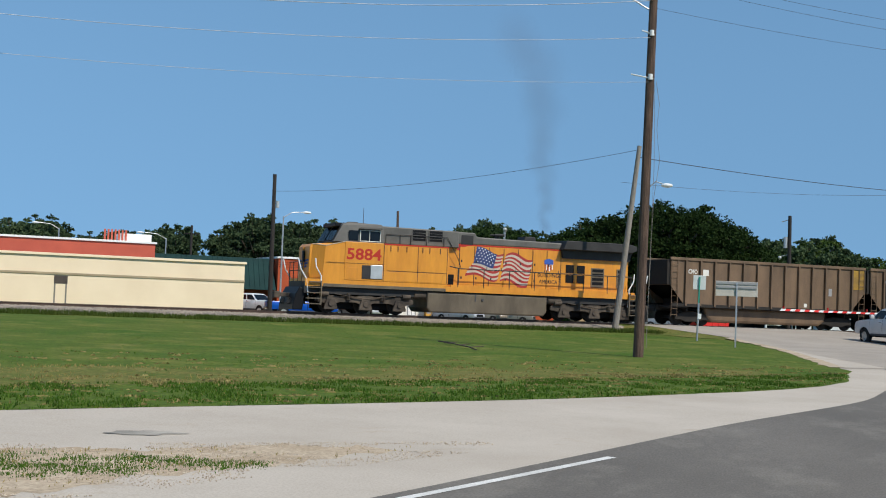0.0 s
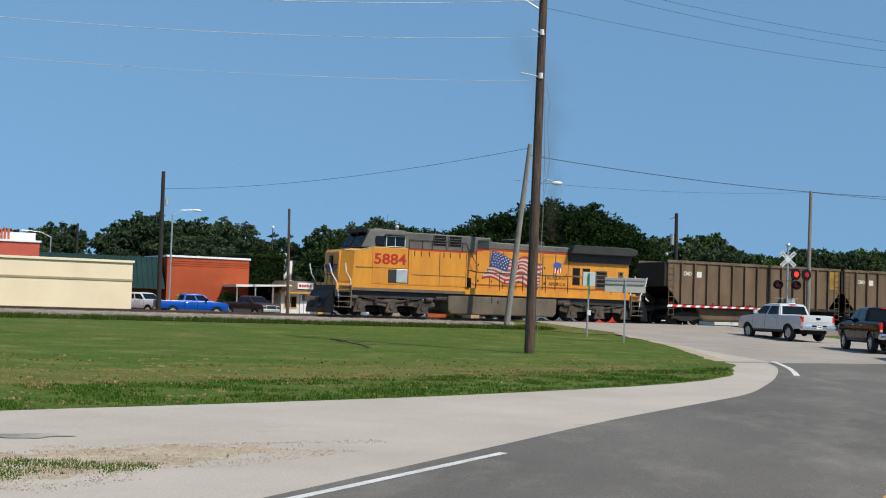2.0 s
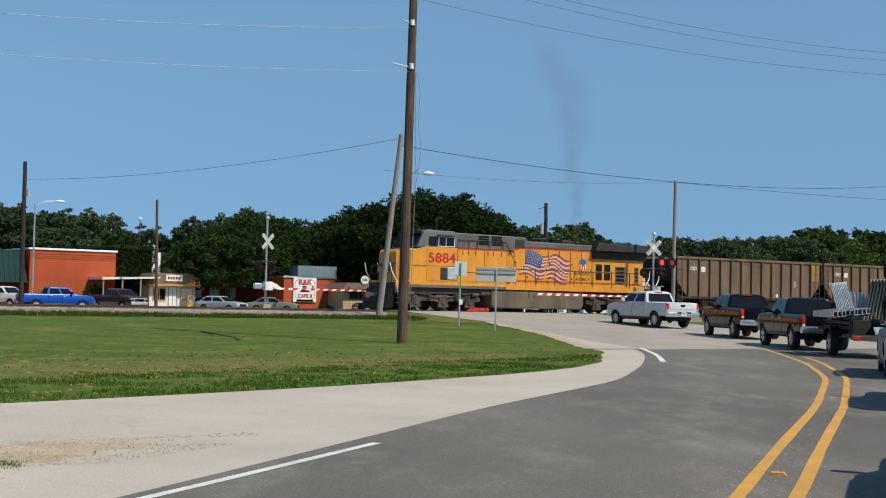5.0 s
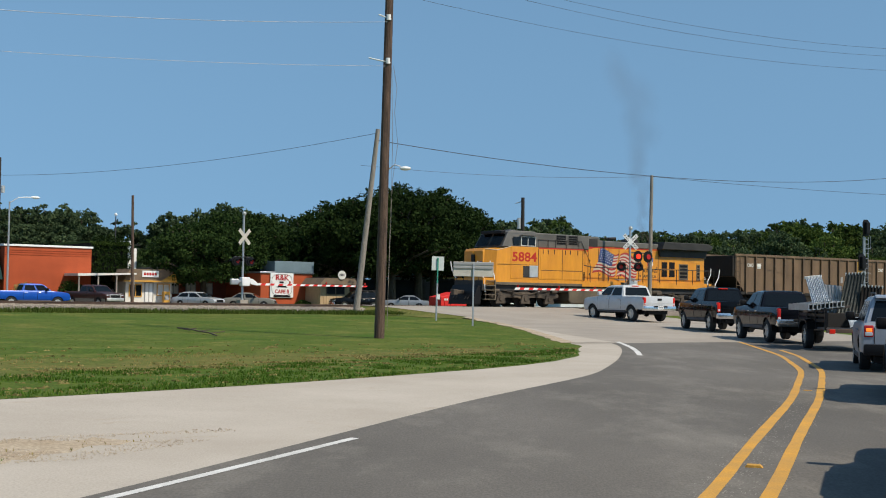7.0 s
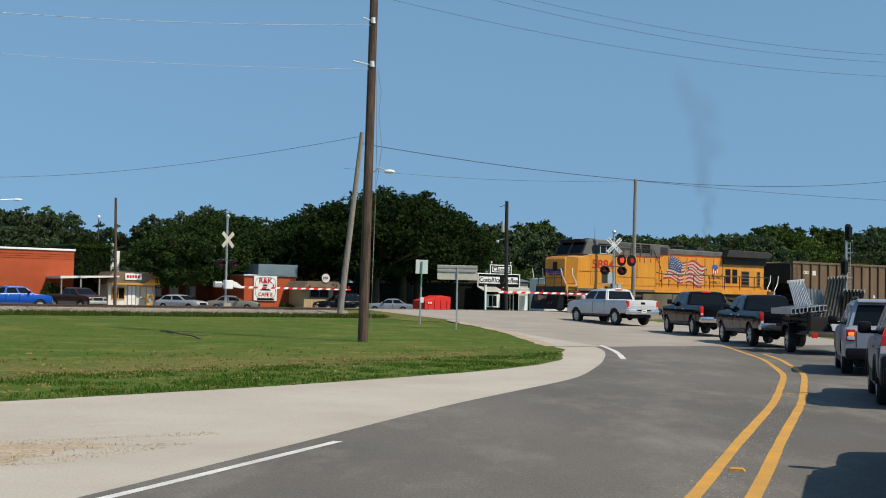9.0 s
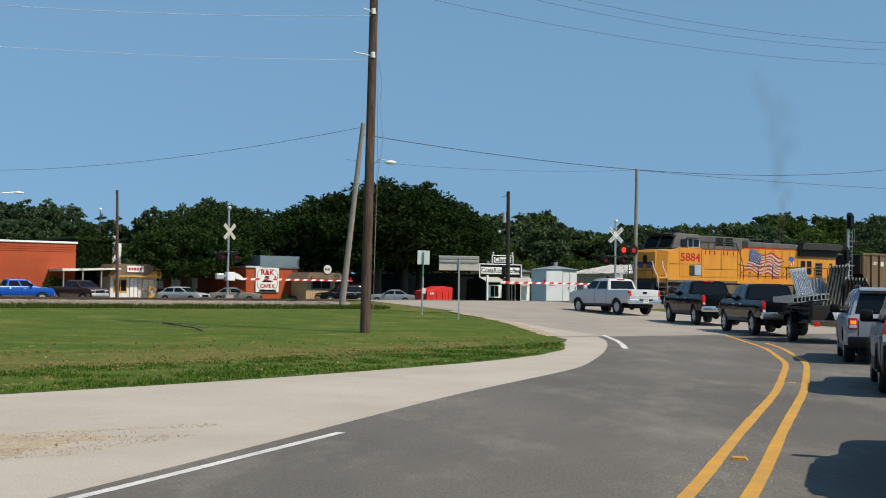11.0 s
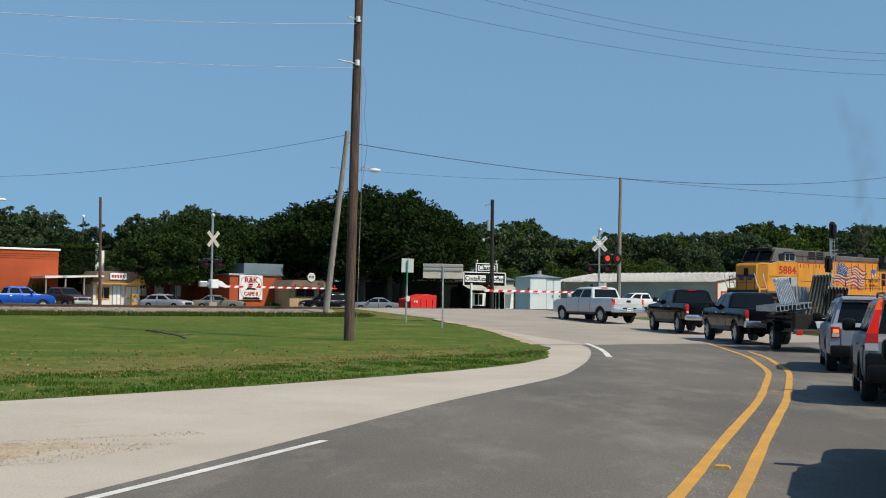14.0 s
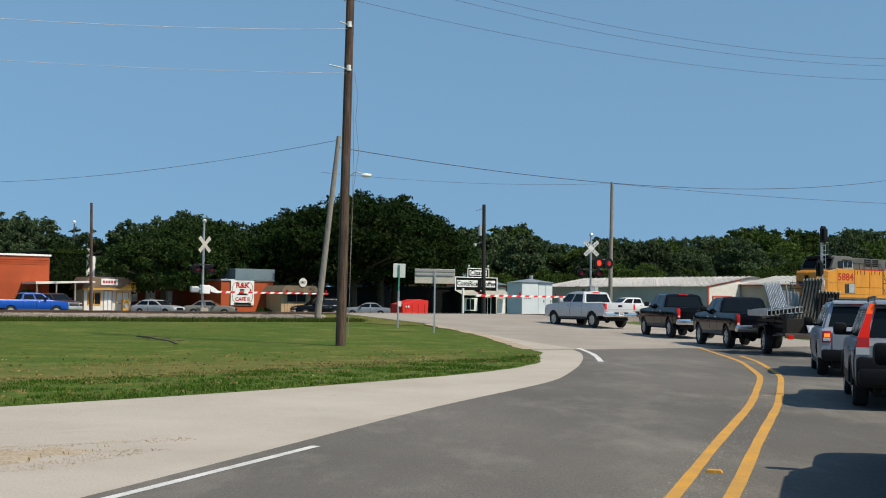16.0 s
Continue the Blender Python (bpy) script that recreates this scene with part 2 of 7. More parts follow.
# ---- mesh tools ----
def part(name, bm, mat, parent=None, label="", smooth=False):
    me = bpy.data.meshes.new(name)
    bm.to_mesh(me)
    bm.free()
    if smooth:
        me.polygons.foreach_set("use_smooth", [True] * len(me.polygons))
    me.materials.append(mat)
    ob = new(name, me)
    if parent is not None:
        ob.parent = parent
    if label:
        ob["label"] = label
    return ob


def raw(name, verts, faces, mat, parent=None, label=""):
    me = bpy.data.meshes.new(name)
    me.from_pydata(verts, [], faces)
    me.materials.append(mat)
    ob = new(name, me)
    if parent is not None:
        ob.parent = parent
    if label:
        ob["label"] = label
    return ob


def thing(name, m, label, category, group="", kind=""):
    e = new(name)
    e.matrix_world = m
    return tagged(e, label, category, group, kind)


def BM():
    return bmesh.new()


def box(bm, x0, x1, y0, y1, z0, z1, bev=0.0, m=None):
    vs = [bm.verts.new(v) for v in ((x0, y0, z0), (x1, y0, z0), (x1, y1, z0), (x0, y1, z0), (x0, y0, z1), (x1, y0, z1), (x1, y1, z1), (x0, y1, z1))]
    fs = [bm.faces.new([vs[i] for i in f]) for f in ((3, 2, 1, 0), (4, 5, 6, 7), (0, 1, 5, 4), (1, 2, 6, 5), (2, 3, 7, 6), (3, 0, 4, 7))]
    if bev > 0:
        es = {e for f in fs for e in f.edges}
        r = bmesh.ops.bevel(bm, geom=list(es), offset=bev, segments=2, affect="EDGES", profile=0.5)
        vs = list({v for f in r["faces"] for v in f.verts} | {v for v in vs if v.is_valid})
    if m is not None:
        bmesh.ops.transform(bm, matrix=m, verts=vs)
    return bm


def prism(bm, pts, y0, y1, top_in=None, zsplit=None, bev=0.0):
    """A side outline (x, z) drawn across from y0 to y1. top_in: points above zsplit are drawn in by that much."""
    def yy(z, y, s):
        if top_in and z > zsplit:
            return y + s * top_in * (z - zsplit)
        return y
    a = [bm.verts.new((x, yy(z, y0, 1), z)) for x, z in pts]
    b = [bm.verts.new((x, yy(z, y1, -1), z)) for x, z in pts]
    n = len(pts)
    fs = [bm.faces.new(a), bm.faces.new(list(reversed(b)))]
    for i in range(n):
        j = (i + 1) % n
        fs.append(bm.faces.new((a[j], a[i], b[i], b[j])))
    bmesh.ops.recalc_face_normals(bm, faces=fs)
    if bev > 0:
        es = [e for e in {e for f in fs[:2] for e in f.edges}]
        bmesh.ops.bevel(bm, geom=es, offset=bev, segments=2, affect="EDGES", profile=0.5)
    return bm


def cyl(bm, p0, p1, r0, r1=None, seg=12):
    p0, p1 = Vector(p0), Vector(p1)
    r1 = r0 if r1 is None else r1
    ax = p1 - p0
    m = Matrix.Translation((p0 + p1) / 2) @ ax.to_track_quat("Z", "Y").to_matrix().to_4x4()
    bmesh.ops.create_cone(bm, cap_ends=True, segments=seg, radius1=r0, radius2=r1, depth=ax.length, matrix=m)
    return bm


def ball(bm, c, r, seg=10, squash=(1, 1, 1)):
    bmesh.ops.create_uvsphere(bm, u_segments=seg, v_segments=max(6, seg // 2 + 2), radius=r,
                              matrix=Matrix.Translation(c) @ Matrix.Diagonal((*squash, 1)))
    return bm


def tube(bm, pts, r, seg=6):
    pts = [Vector(p) for p in pts]
    rings = []
    for i, p in enumerate(pts):
        d = (pts[min(i + 1, len(pts) - 1)] - pts[max(i - 1, 0)]).normalized()
        q = d.to_track_quat("Z", "Y")
        rings.append([bm.verts.new(p + q @ Vector((r * math.cos(2 * math.pi * k / seg), r * math.sin(2 * math.pi * k / seg), 0))) for k in range(seg)])
    for a, b in zip(rings, rings[1:]):
        for k in range(seg):
            bm.faces.new((a[k], a[(k + 1) % seg], b[(k + 1) % seg], b[k]))
    bm.faces.new(list(reversed(rings[0])))
    bm.faces.new(rings[-1])
    return bm


def bars(parent, name, x0, x1, y, z, n, h, mat):
    """A row of n plain bars for writing that cannot be read."""
    bm = BM()
    w = (x1 - x0) / n
    for i in range(n):
        box(bm, x0 + i * w, x0 + (i + .7) * w, y - .004, y, z - h / 2, z + h / 2)
    return part(name, bm, mat, parent)


def lettering(text, size, mat, parent, m, name="lettering", depth=0.003, label="", width=None, bold=0.0):
    cu = bpy.data.curves.new("text", "FONT")
    cu.body, cu.size, cu.extrude, cu.align_x, cu.align_y = text, size, depth, "CENTER", "CENTER"
    cu.resolution_u, cu.offset = 3, bold
    tmp = new("tmp_text", cu)
    bpy.context.view_layer.update()
    me = bpy.data.meshes.new_from_object(tmp.evaluated_get(bpy.context.evaluated_depsgraph_get()))
    bpy.data.objects.remove(tmp)
    bpy.data.curves.remove(cu)
    if width:
        xs = [v.co.x for v in me.vertices]
        k = width / (max(xs) - min(xs))
        for v in me.vertices:
            v.co.x *= k
    me.materials.clear()
    me.materials.append(mat)
    ob = new(name, me)
    ob.parent = parent
    ob.matrix_local = m
    if label:
        ob["label"] = label
    return ob


def FACE(x, y, z):
    """Writing on a side that faces local -y."""
    return pose(x, y, z, 90, 0, 0)


# ---- ground, roads, railway ----
def interp(tab, q):
    for (a, va), (b, vb) in zip(tab, tab[1:]):
        if q <= b:
            k = max(0.0, (q - a) / (b - a))
            return va + (vb - va) * k
    return tab[-1][1]


def sm(tab):
    """Smooth a table of (q, u) into half-metre steps."""
    q0, q1 = tab[0][0], tab[-1][0]
    n = int((q1 - q0) / 0.5) + 1
    raw_ = [(q0 + i * 0.5, interp(tab, q0 + i * 0.5)) for i in range(n)] + [(q1, tab[-1][1])]
    for _ in range(4):
        raw_ = [raw_[0]] + [(raw_[i][0], (raw_[i - 1][1] + 2 * raw_[i][1] + raw_[i + 1][1]) / 4) for i in range(1, len(raw_) - 1)] + [raw_[-1]]
    return raw_


def band(name, q0, q1, left, right, lift, mat, label, category, cols=1, wob=0.0, kind="structure", zf=gz):
    """A sheet on the ground between two edges u = left(q) and u = right(q)."""
    qs = sorted({round(q0 + i * 0.5, 3) for i in range(int((q1 - q0) / 0.5) + 1)} | {q1} | {k for k, _ in KNOTS if q0 < k < q1})
    vs, fs = [], []
    for i, q in enumerate(qs):
        a, b = left(q), right(q)
        a += wob * (noise.noise((q * .9, a * .2, 3.3)) + .6 * noise.noise((q * 3.1, a * .3, 7.7)))
        for c in range(cols + 1):
            p = W(a + (b - a) * c / cols, q, zf(q) + lift)
            vs.append(p)
    for i in range(len(qs) - 1):
        for c in range(cols):
            k = i * (cols + 1) + c
            fs.append((k, k + cols + 1, k + cols + 2, k + 1))
    ob = raw(name, vs, fs, mat)
    return tagged(ob, label, category, kind=kind)


HUMP = [(-70, .04), (-37.5, .05), (-32, .43), (-15, .52), (-9, .62), (-3, .885), (3, .885), (9, .62), (15, .36), (25, .21), (33.6, gz(33.6)), (40, .05)]
hump = lambda q: interp(HUMP, q)
CENTRE = sm([(-80, 43.8), (0, 43.8), (8, 43.6), (14, 42.9), (20, 41.0), (25.5, 38.4), (33.6, 33.0), (40.36, 27.44), (45.72, 22.06), (50.88, 15.8), (54.9, 10.53), (57.5, 7.2), (64, -1.7), (80, -26), (110, -75)])
cen = lambda q: interp(CENTRE, q)
ASPH_L = sm([(33.4, 27.3), (35, 26.3), (37.7, 24.0), (41, 20.9), (45.1, 16.7), (49.3, 10.63), (52.3, 6.83), (55.27, 3.0), (64, -9.15), (80, -36), (110, -86)])
GRASS_E = sm([(-3.6, 36.6), (4, 36.8), (12.3, 36.6), (17.5, 34.6), (23, 31.9), (29, 28.4), (33, 26.0), (35, 24.8), (36.75, 23.2), (38.5, 21.8), (40.3, 19.9), (42.1, 17.2), (43.3, 14.5), (45.0, 10.8), (46.0, 7.4), (46.75, 4.4), (47.7, .8), (48.7, -3), (50, -8), (52, -16), (60, -48)])
CONC_R = [(-80, 51), (-4, 51), (10, 51), (20, 49.5), (30, 44), (33.6, 41)]

EDGE_Q = sorted((u, q) for q, u in GRASS_E if q > 30)
qs = [-2600, -1200, -600, -300, -150, -100, -60, -40, -25, -15, -9, -6, -4, 4, 6, 9, 12, 15, 20, 25, 30, 35, 40, 45, 50, 60, 80, 120, 300, 900, 2600]
us = [-2600, -900, -300, -120, -60] + list(range(-40, 141, 10)) + [180, 300, 900, 2600]
vs = [W(u, q) for q in qs for u in us]
fs = [(i * len(us) + j, (i + 1) * len(us) + j, (i + 1) * len(us) + j + 1, i * len(us) + j + 1) for i in range(len(qs) - 1) for j in range(len(us) - 1)]
tagged(raw("ground", vs, fs, M["grass"]), "mown green and yellowed summer grass field", "ground", kind="structure")

band("gravel_shoulder", 33.0, 60, lambda q: interp(GRASS_E, q), lambda q: interp(ASPH_L, q) + .4 if q >= 33.4 else 27.5, 0.004, M["caliche"], "pale caliche gravel shoulder beside the road", "gravel", cols=6, wob=.2)
band("gravel_tip", 20.0, 33.2, lambda q: interp(GRASS_E, q), lambda q: interp(GRASS_E, q) + .1 + 1.75 * max(0, (q - 20) / 13.4) ** 1.4, 0.013, M["caliche"], "pale gravel spilling over the road edge", "gravel", cols=3, wob=.2, zf=hump)
band("road", 33.6, 105, lambda q: interp(ASPH_L, q), lambda q: cen(q) + 9.0, 0.009, M["asphalt"], "dark grey worn asphalt road curving to the crossing", "road", cols=2)
band("crossing_road", 4.0, 33.6, lambda q: interp(GRASS_E, q), lambda q: interp(CONC_R, q), 0.009, M["concrete"], "pale concrete road leading over the railway", "road", cols=3, wob=.07, zf=hump)
band("crossing_road_far", -70, -4.0, lambda q: 36.4, lambda q: 51, 0.02, M["concrete"], "pale concrete street beyond the railway", "road", cols=2, zf=hump)
band("crossing_panel", -4.0, 4.0, lambda q: 36.6, lambda q: 51, 0.009, M["concrete"], "pale road surface between the rails of the crossing", "road", cols=2, zf=hump)


def bank(name, q0, q1, edge, out, label):
    """The sloping side of the raised road near the rails."""
    n = int((q1 - q0) / .5)
    vs, fs = [], []
    for i in range(n + 1):
        q = q0 + (q1 - q0) * i / n
        e = edge(q)
        k = max(.25, (hump(q) - gz(q)) / .42)
        for a, z in ((0, hump(q) + .006), (out * .35 * k, hump(q) * .55 + gz(q) * .45), (out * k, gz(q) + .003)):
            w = .12 * noise.noise((q * 1.1, a, 3.0)) if a else -.02 * out
            vs.append(W(e + a + w, q, z))
    for i in range(n):
        for c in range(2):
            k = i * 3 + c
            fs.append((k, k + 3, k + 4, k + 1))
    return tagged(raw(name, vs, fs, M["dryground"]), label, "bank", kind="structure")


bank("road_bank", 1.2, 14.5, lambda q: interp(GRASS_E, q), -2.6, "dry grassy bank beside the raised crossing road")
bank("road_bank", 1.2, 14.5, lambda q: interp(CONC_R, q), 2.6, "dry grassy bank beside the raised crossing road")
bank("road_bank", -14.5, -1.2, lambda q: 36.4, -2.6, "dry grassy bank beside the raised crossing road")
bank("road_bank", -14.5, -1.2, lambda q: 51, 2.6, "dry grassy bank beside the raised crossing road")
band("street", -47, -36, lambda q: -40, lambda q: 36.4, 0.02, M["concrete"], "pale street in front of the shops", "road", cols=2)


def strip(name, u0, u1, qa, qb, lift, mat, label, category, cols=8, wob=.3):
    """A sheet on the ground between two ragged edges q = qa(u) and q = qb(u)."""
    n = int((u1 - u0) / .12)
    vs, fs = [], []
    for i in range(n + 1):
        u = u0 + (u1 - u0) * i / n
        rag = lambda s: wob * (noise.noise((u * .7, s, 1.1)) + .6 * noise.noise((u * 2.6, s, 5.1)) + .3 * noise.noise((u * 7.0, s, 9.1)))
        a, b = qa(u) + rag(1.0), qb(u) + rag(20.0)
        b = max(a + .01, b)
        for c in range(cols + 1):
            q = a + (b - a) * c / cols
            vs.append(W(u, q, gz(q) + lift))
    for i in range(n):
        for c in range(cols):
            k = i * (cols + 1) + c
            fs.append((k, k + 1, k + cols + 2, k + cols + 1))
    return tagged(raw(name, vs, fs, mat), label, category, kind="structure")


verge_a = lambda u: 51.65
verge_b = lambda u: 54.75 - .58 * u
strip("dirt_verge", -9, 5.6, verge_a, verge_b, 0.006, M["dirt"], "brown dirt and loose gravel by the side road", "dirt", wob=.7)
strip("dry_band", -20, 21, lambda u: 39.2 - .2 * u, lambda u: 43.9 - .3 * u, 0.006, M["dryground"], "band of dry brown cut grass across the field", "dry grass", cols=10, wob=.9)
strip("rough_edge", -22, 23.4, lambda u: 43.7 - .3 * u if u < 16 else 38.9 + (u - 16) * -.35, lambda u: interp(EDGE_Q, u) - .05, 0.005, M["roughground"], "rough green weeds along the field's edge", "grass", cols=8, wob=.12)
band("crossing_verge", 5.0, 12.0, lambda q: interp(GRASS_E, q) - 3.2 + .2 * (q - 5), lambda q: interp(GRASS_E, q) + .3, 0.02, M["dryground"], "dry brown verge by the crossing road", "dirt", cols=3, wob=.5)


band("road_edge_dirt", 12.2, 33.2, lambda q: interp(GRASS_E, q) - .45, lambda q: interp(GRASS_E, q) + .12, 0.014, M["dirt"], "bare dirt along the edge of the crossing road", "dirt", cols=2, wob=.2, zf=hump)


def stripe(name, fn, q0, q1, width, mat, label):
    n = max(2, int((q1 - q0) / 0.35))
    pts = [W(fn(q0 + (q1 - q0) * i / n), q0 + (q1 - q0) * i / n) for i in range(n + 1)]
    vs, fs = [], []
    for i, p in enumerate(pts):
        d = (pts[min(i + 1, n)] - pts[max(i - 1, 0)]).normalized()
        s = Vector((-d.y, d.x, 0)) * width / 2
        w = 1 + .15 * noise.noise((i * .7, q0, width))
        for k in (-1, 1):
            c = p + s * k * w
            vs.append((c.x, c.y, ground_at(c.x, c.y) + 0.013))
    for i in range(n):
        fs.append((2 * i, 2 * i + 1, 2 * i + 3, 2 * i + 2))
    return tagged(raw(name, vs, fs, mat), label, "road marking", kind="structure")


stripe("yellow_line", lambda q: cen(q), 33.6, 70, .13, M["yline"], "faded yellow centre line on asphalt")
stripe("yellow_line", lambda q: cen(q) + .66 + max(0, q - 50) * .012, 38.2, 70, .13, M["yline"], "faded yellow centre line on asphalt")
stripe("white_line", lambda q: interp([(50, 10.1), (52.71, 6.83), (54.65, 4.17), (55.27, 3.3), (60, -3.6)], q), 52.71, 58, .105, M["wline"], "white edge line on asphalt")
stripe("white_line", lambda q: interp([(32.6, 28.25), (34.26, 27.1), (36, 25.86), (37.64, 24.57), (39.45, 23.05)], q), 32.9, 39.4, .15, M["wline"], "white edge line on asphalt")

# reflective road studs between the centre lines, on dark pads
for x, y, a in ((2.73, 12.0, -15), (5.95, 22.15, -18)):
    stud = thing("road_stud", pose(x, y, 0.012, 0, 0, a), "yellow reflective road stud between centre lines", "road stud", "road studs")
    bm = BM()
    box(bm, -.11, .11, -.1, .1, 0, .004)
    part("pad", bm, M["coaldark"], stud)
    bm = BM()
    prism(bm, [(-.085, .004), (.085, .004), (.06, .032), (-.06, .032)], -.055, .055, bev=.004)
    part("reflector", bm, M["yline"], stud)

# pale dust and worn patches beside the centre lines
rng = random.Random(21)
vs, fs = [], []
for _ in range(2600):
    q = rng.uniform(41, 60)
    off = rng.choice((-.12, -.16, .14, .8, .25, .45)) + rng.gauss(0, .07)
    c0, c1 = W(cen(q) + off, q), W(cen(q + .1) + off, q + .1)
    d = (c1 - c0).normalized()
    n_ = Vector((-d.y, d.x, 0))
    la, wa = rng.uniform(.01, .06), rng.uniform(.003, .009)
    k = len(vs)
    for i in range(7):
        a = i * math.tau / 7
        p = c0 + d * la * math.cos(a) * rng.uniform(.6, 1.1) + n_ * wa * math.sin(a) * rng.uniform(.6, 1.2)
        vs.append((p.x, p.y, ground_at(p.x, p.y) + .0115))
    fs.append(tuple(range(k, k + 7)))
tagged(raw("road_dust", vs, fs, M["roaddust"]), "pale dust and worn spots beside the centre lines", "dust", kind="stuff")

# railway: ballast bed, ties, rails
track = thing("railway_track", pose(0, 0, 0), "rusty railway track on a pale ballast bed", "railway track", kind="structure")
rows = [(-4.9, .46), (-2.5, .76), (2.5, .76), (4.9, .46)]
us2 = [-120 + 3 * i for i in range(32)] + [-24 + 2 * i for i in range(31)] + [36.5]


def bed(us_, nm):
    vs, fs = [], []
    for u in us_:
        for q, z in rows:
            e = .12 * noise.noise((u * .6, q, 1.0)) if abs(q) > 3 else 0
            vs.append(W(u, q + e * 3, z + (0 if abs(q) > 3 else .04 * noise.noise((u * 1.3, q, 5)))))
    for i in range(len(us_) - 1):
        for c in range(3):
            k = i * 4 + c
            fs.append((k, k + 4, k + 5, k + 1))
    raw(nm, vs, fs, M["ballast"], track)


bed(us2, "ballast")
bed([51 + 2 * i for i in range(60)], "ballast")
prof = [(-.075, 0), (.075, 0), (.075, .02), (.012, .04), (.012, .13), (.036, .14), (.036, .172), (-.036, .172), (-.036, .14), (-.012, .13), (-.012, .04), (-.075, .02)]
for side in (-.75, .75):
    bm = BM()
    a = [bm.verts.new(W(-150, side + y, RAIL - .172 + z)) for y, z in prof]
    b = [bm.verts.new(W(260, side + y, RAIL - .172 + z)) for y, z in prof]
    for i in range(12):
        bm.faces.new((a[i], a[(i + 1) % 12], b[(i + 1) % 12], b[i]))
    part("rail", bm, M["railsteel"], track)
bm = BM()
box(bm, -.11, .11, -1.3, 1.3, -.14, .0, .01)
t0 = part("tie", bm, M["tie"], track)
for i in range(150):
    o = t0 if i == 0 else new("tie", t0.data)
    o.parent = track
    u = -40 + i * .51
    pp = W(u, 0, RAIL - .165 + random.uniform(-.01, .01))
    o.matrix_local = pose(pp.x, pp.y, pp.z, 0, 0, AL + random.uniform(-1, 1))


def scatter(name, n, ulo, uhi, qlo, qhi, zf, smin, smax, mat, label, cat, keep=lambda u, q: True):
    """Loose stones as small uneven octahedra in one mesh."""
    rng = np.random.RandomState(len(name) + n)
    vs, fs = [], []
    for _ in range(n):
        u, q = rng.uniform(ulo, uhi), rng.uniform(qlo, qhi)
        if not keep(u, q):
            continue
        c, s = W(u, q, zf(q)), rng.uniform(smin, smax)
        k = len(vs)
        a = rng.uniform(0, 6.28)
        ca, sa = math.cos(a), math.sin(a)
        for x, y, z in ((1, 0, 0), (-1, 0, 0), (0, 1, 0), (0, -1, 0), (0, 0, .8), (0, 0, -.6)):
            j = rng.uniform(.6, 1.2)
            vs.append((c.x + s * j * (x * ca - y * sa), c.y + s * j * (x * sa + y * ca), c.z + s * j * z))
        fs += [(k, k + 2, k + 4), (k + 2, k + 1, k + 4), (k + 1, k + 3, k + 4), (k + 3, k, k + 4), (k + 2, k, k + 5), (k + 1, k + 2, k + 5), (k + 3, k + 1, k + 5), (k, k + 3, k + 5)]
    return tagged(raw(name, vs, fs, mat), label, cat, kind="stuff")


zb = lambda q: max(gz(q), interp(rows, q)) if abs(q) < 4.9 else gz(q)
scatter("ballast_stones", 9000, -20, 36.5, .5, 5.1, zb, .03, .075, M["stone"], "loose pale grey ballast stones by the rails", "stones")
scatter("verge_gravel", 22000, -4, 6, 50.8, 55, lambda q: gz(q) + .011, .003, .013, M["pebble"], "loose gravel on the dirt verge", "gravel", keep=lambda u, q: verge_a(u) - .4 < q < verge_b(u) + .6 and noise.noise((u * .9, q * 1.3, 7.0)) > -.12)


def blades(name, n, ulo, uhi, qlo, qhi, hmin, hmax, wid, mat, label, keep, zoff=0.0):
    rng = np.random.RandomState(n)
    U, Q = rng.uniform(ulo, uhi, n), rng.uniform(qlo, qhi, n)
    vs, fs = [], []
    for u, q in zip(U, Q):
        f = keep(u, q)
        if f <= 0 or rng.rand() > f:
            continue
        c = W(u, q, gz(q) + zoff)
        h = rng.uniform(hmin, hmax)
        for _ in range(3):
            a = rng.uniform(0, 6.28)
            dx, dy = math.cos(a) * wid, math.sin(a) * wid
            lx, ly = rng.uniform(-.5, .5, 2) * h
            ox, oy = rng.uniform(-.06, .06, 2)
            k = len(vs)
            vs += [(c.x + ox - dx, c.y + oy - dy, c.z), (c.x + ox + dx, c.y + oy + dy, c.z), (c.x + ox + lx, c.y + oy + ly, c.z + h)]
            fs.append((k, k + 1, k + 2))
    return tagged(raw(name, vs, fs, mat), label, "grass", kind="stuff")


ge = lambda q: interp(GRASS_E, q)
inside = lambda u, q: (1.0 if (q < 48.3 and u < ge(q) - .15) else 0.0)
patch = lambda u, q, s: noise.noise((u * s, q * s, 4.0)) + .5 * noise.noise((u * s * 3, q * s * 3, 8.0))
rough_q = lambda u: 43.6 - .3 * u
# dark oil stain on the gravel, an uneven spot
vs = [W(2.35, 50.3, gz(50.3) + .012)]
for i in range(40):
    a = i * math.pi / 20
    r = 1 + .5 * noise.noise((math.cos(a) * 1.6, math.sin(a) * 1.6, 2.2)) + .25 * noise.noise((math.cos(a) * 5, math.sin(a) * 5, 6.2))
    q = 50.3 + .2 * r * math.sin(a)
    vs.append(W(2.35 + .38 * r * math.cos(a), q, gz(q) + .012))
tagged(raw("oil_stain", vs, [(0, i + 1, (i + 1) % 40 + 1) for i in range(40)], M["stain"]), "dark oil stain on the pale gravel", "stain", kind="structure")
blades("edge_grass", 120000, -14, 24.5, 33, 47.9, .015, .07, .013, M["blade"], "rough green grass along the field's edge",
       lambda u, q: inside(u, q) * (1.0 if q > rough_q(u) + .5 * noise.noise((u * .8, q, 2.0)) else .006) * (0.4 + 1.5 * patch(u, q, .8)))
blades("field_grass", 24000, -22, 36, 7, 42, .006, .015, .012, M["fieldblade"], "short mown green grass of the field", lambda u, q: inside(u, q) * (.45 + patch(u, q, .25)))
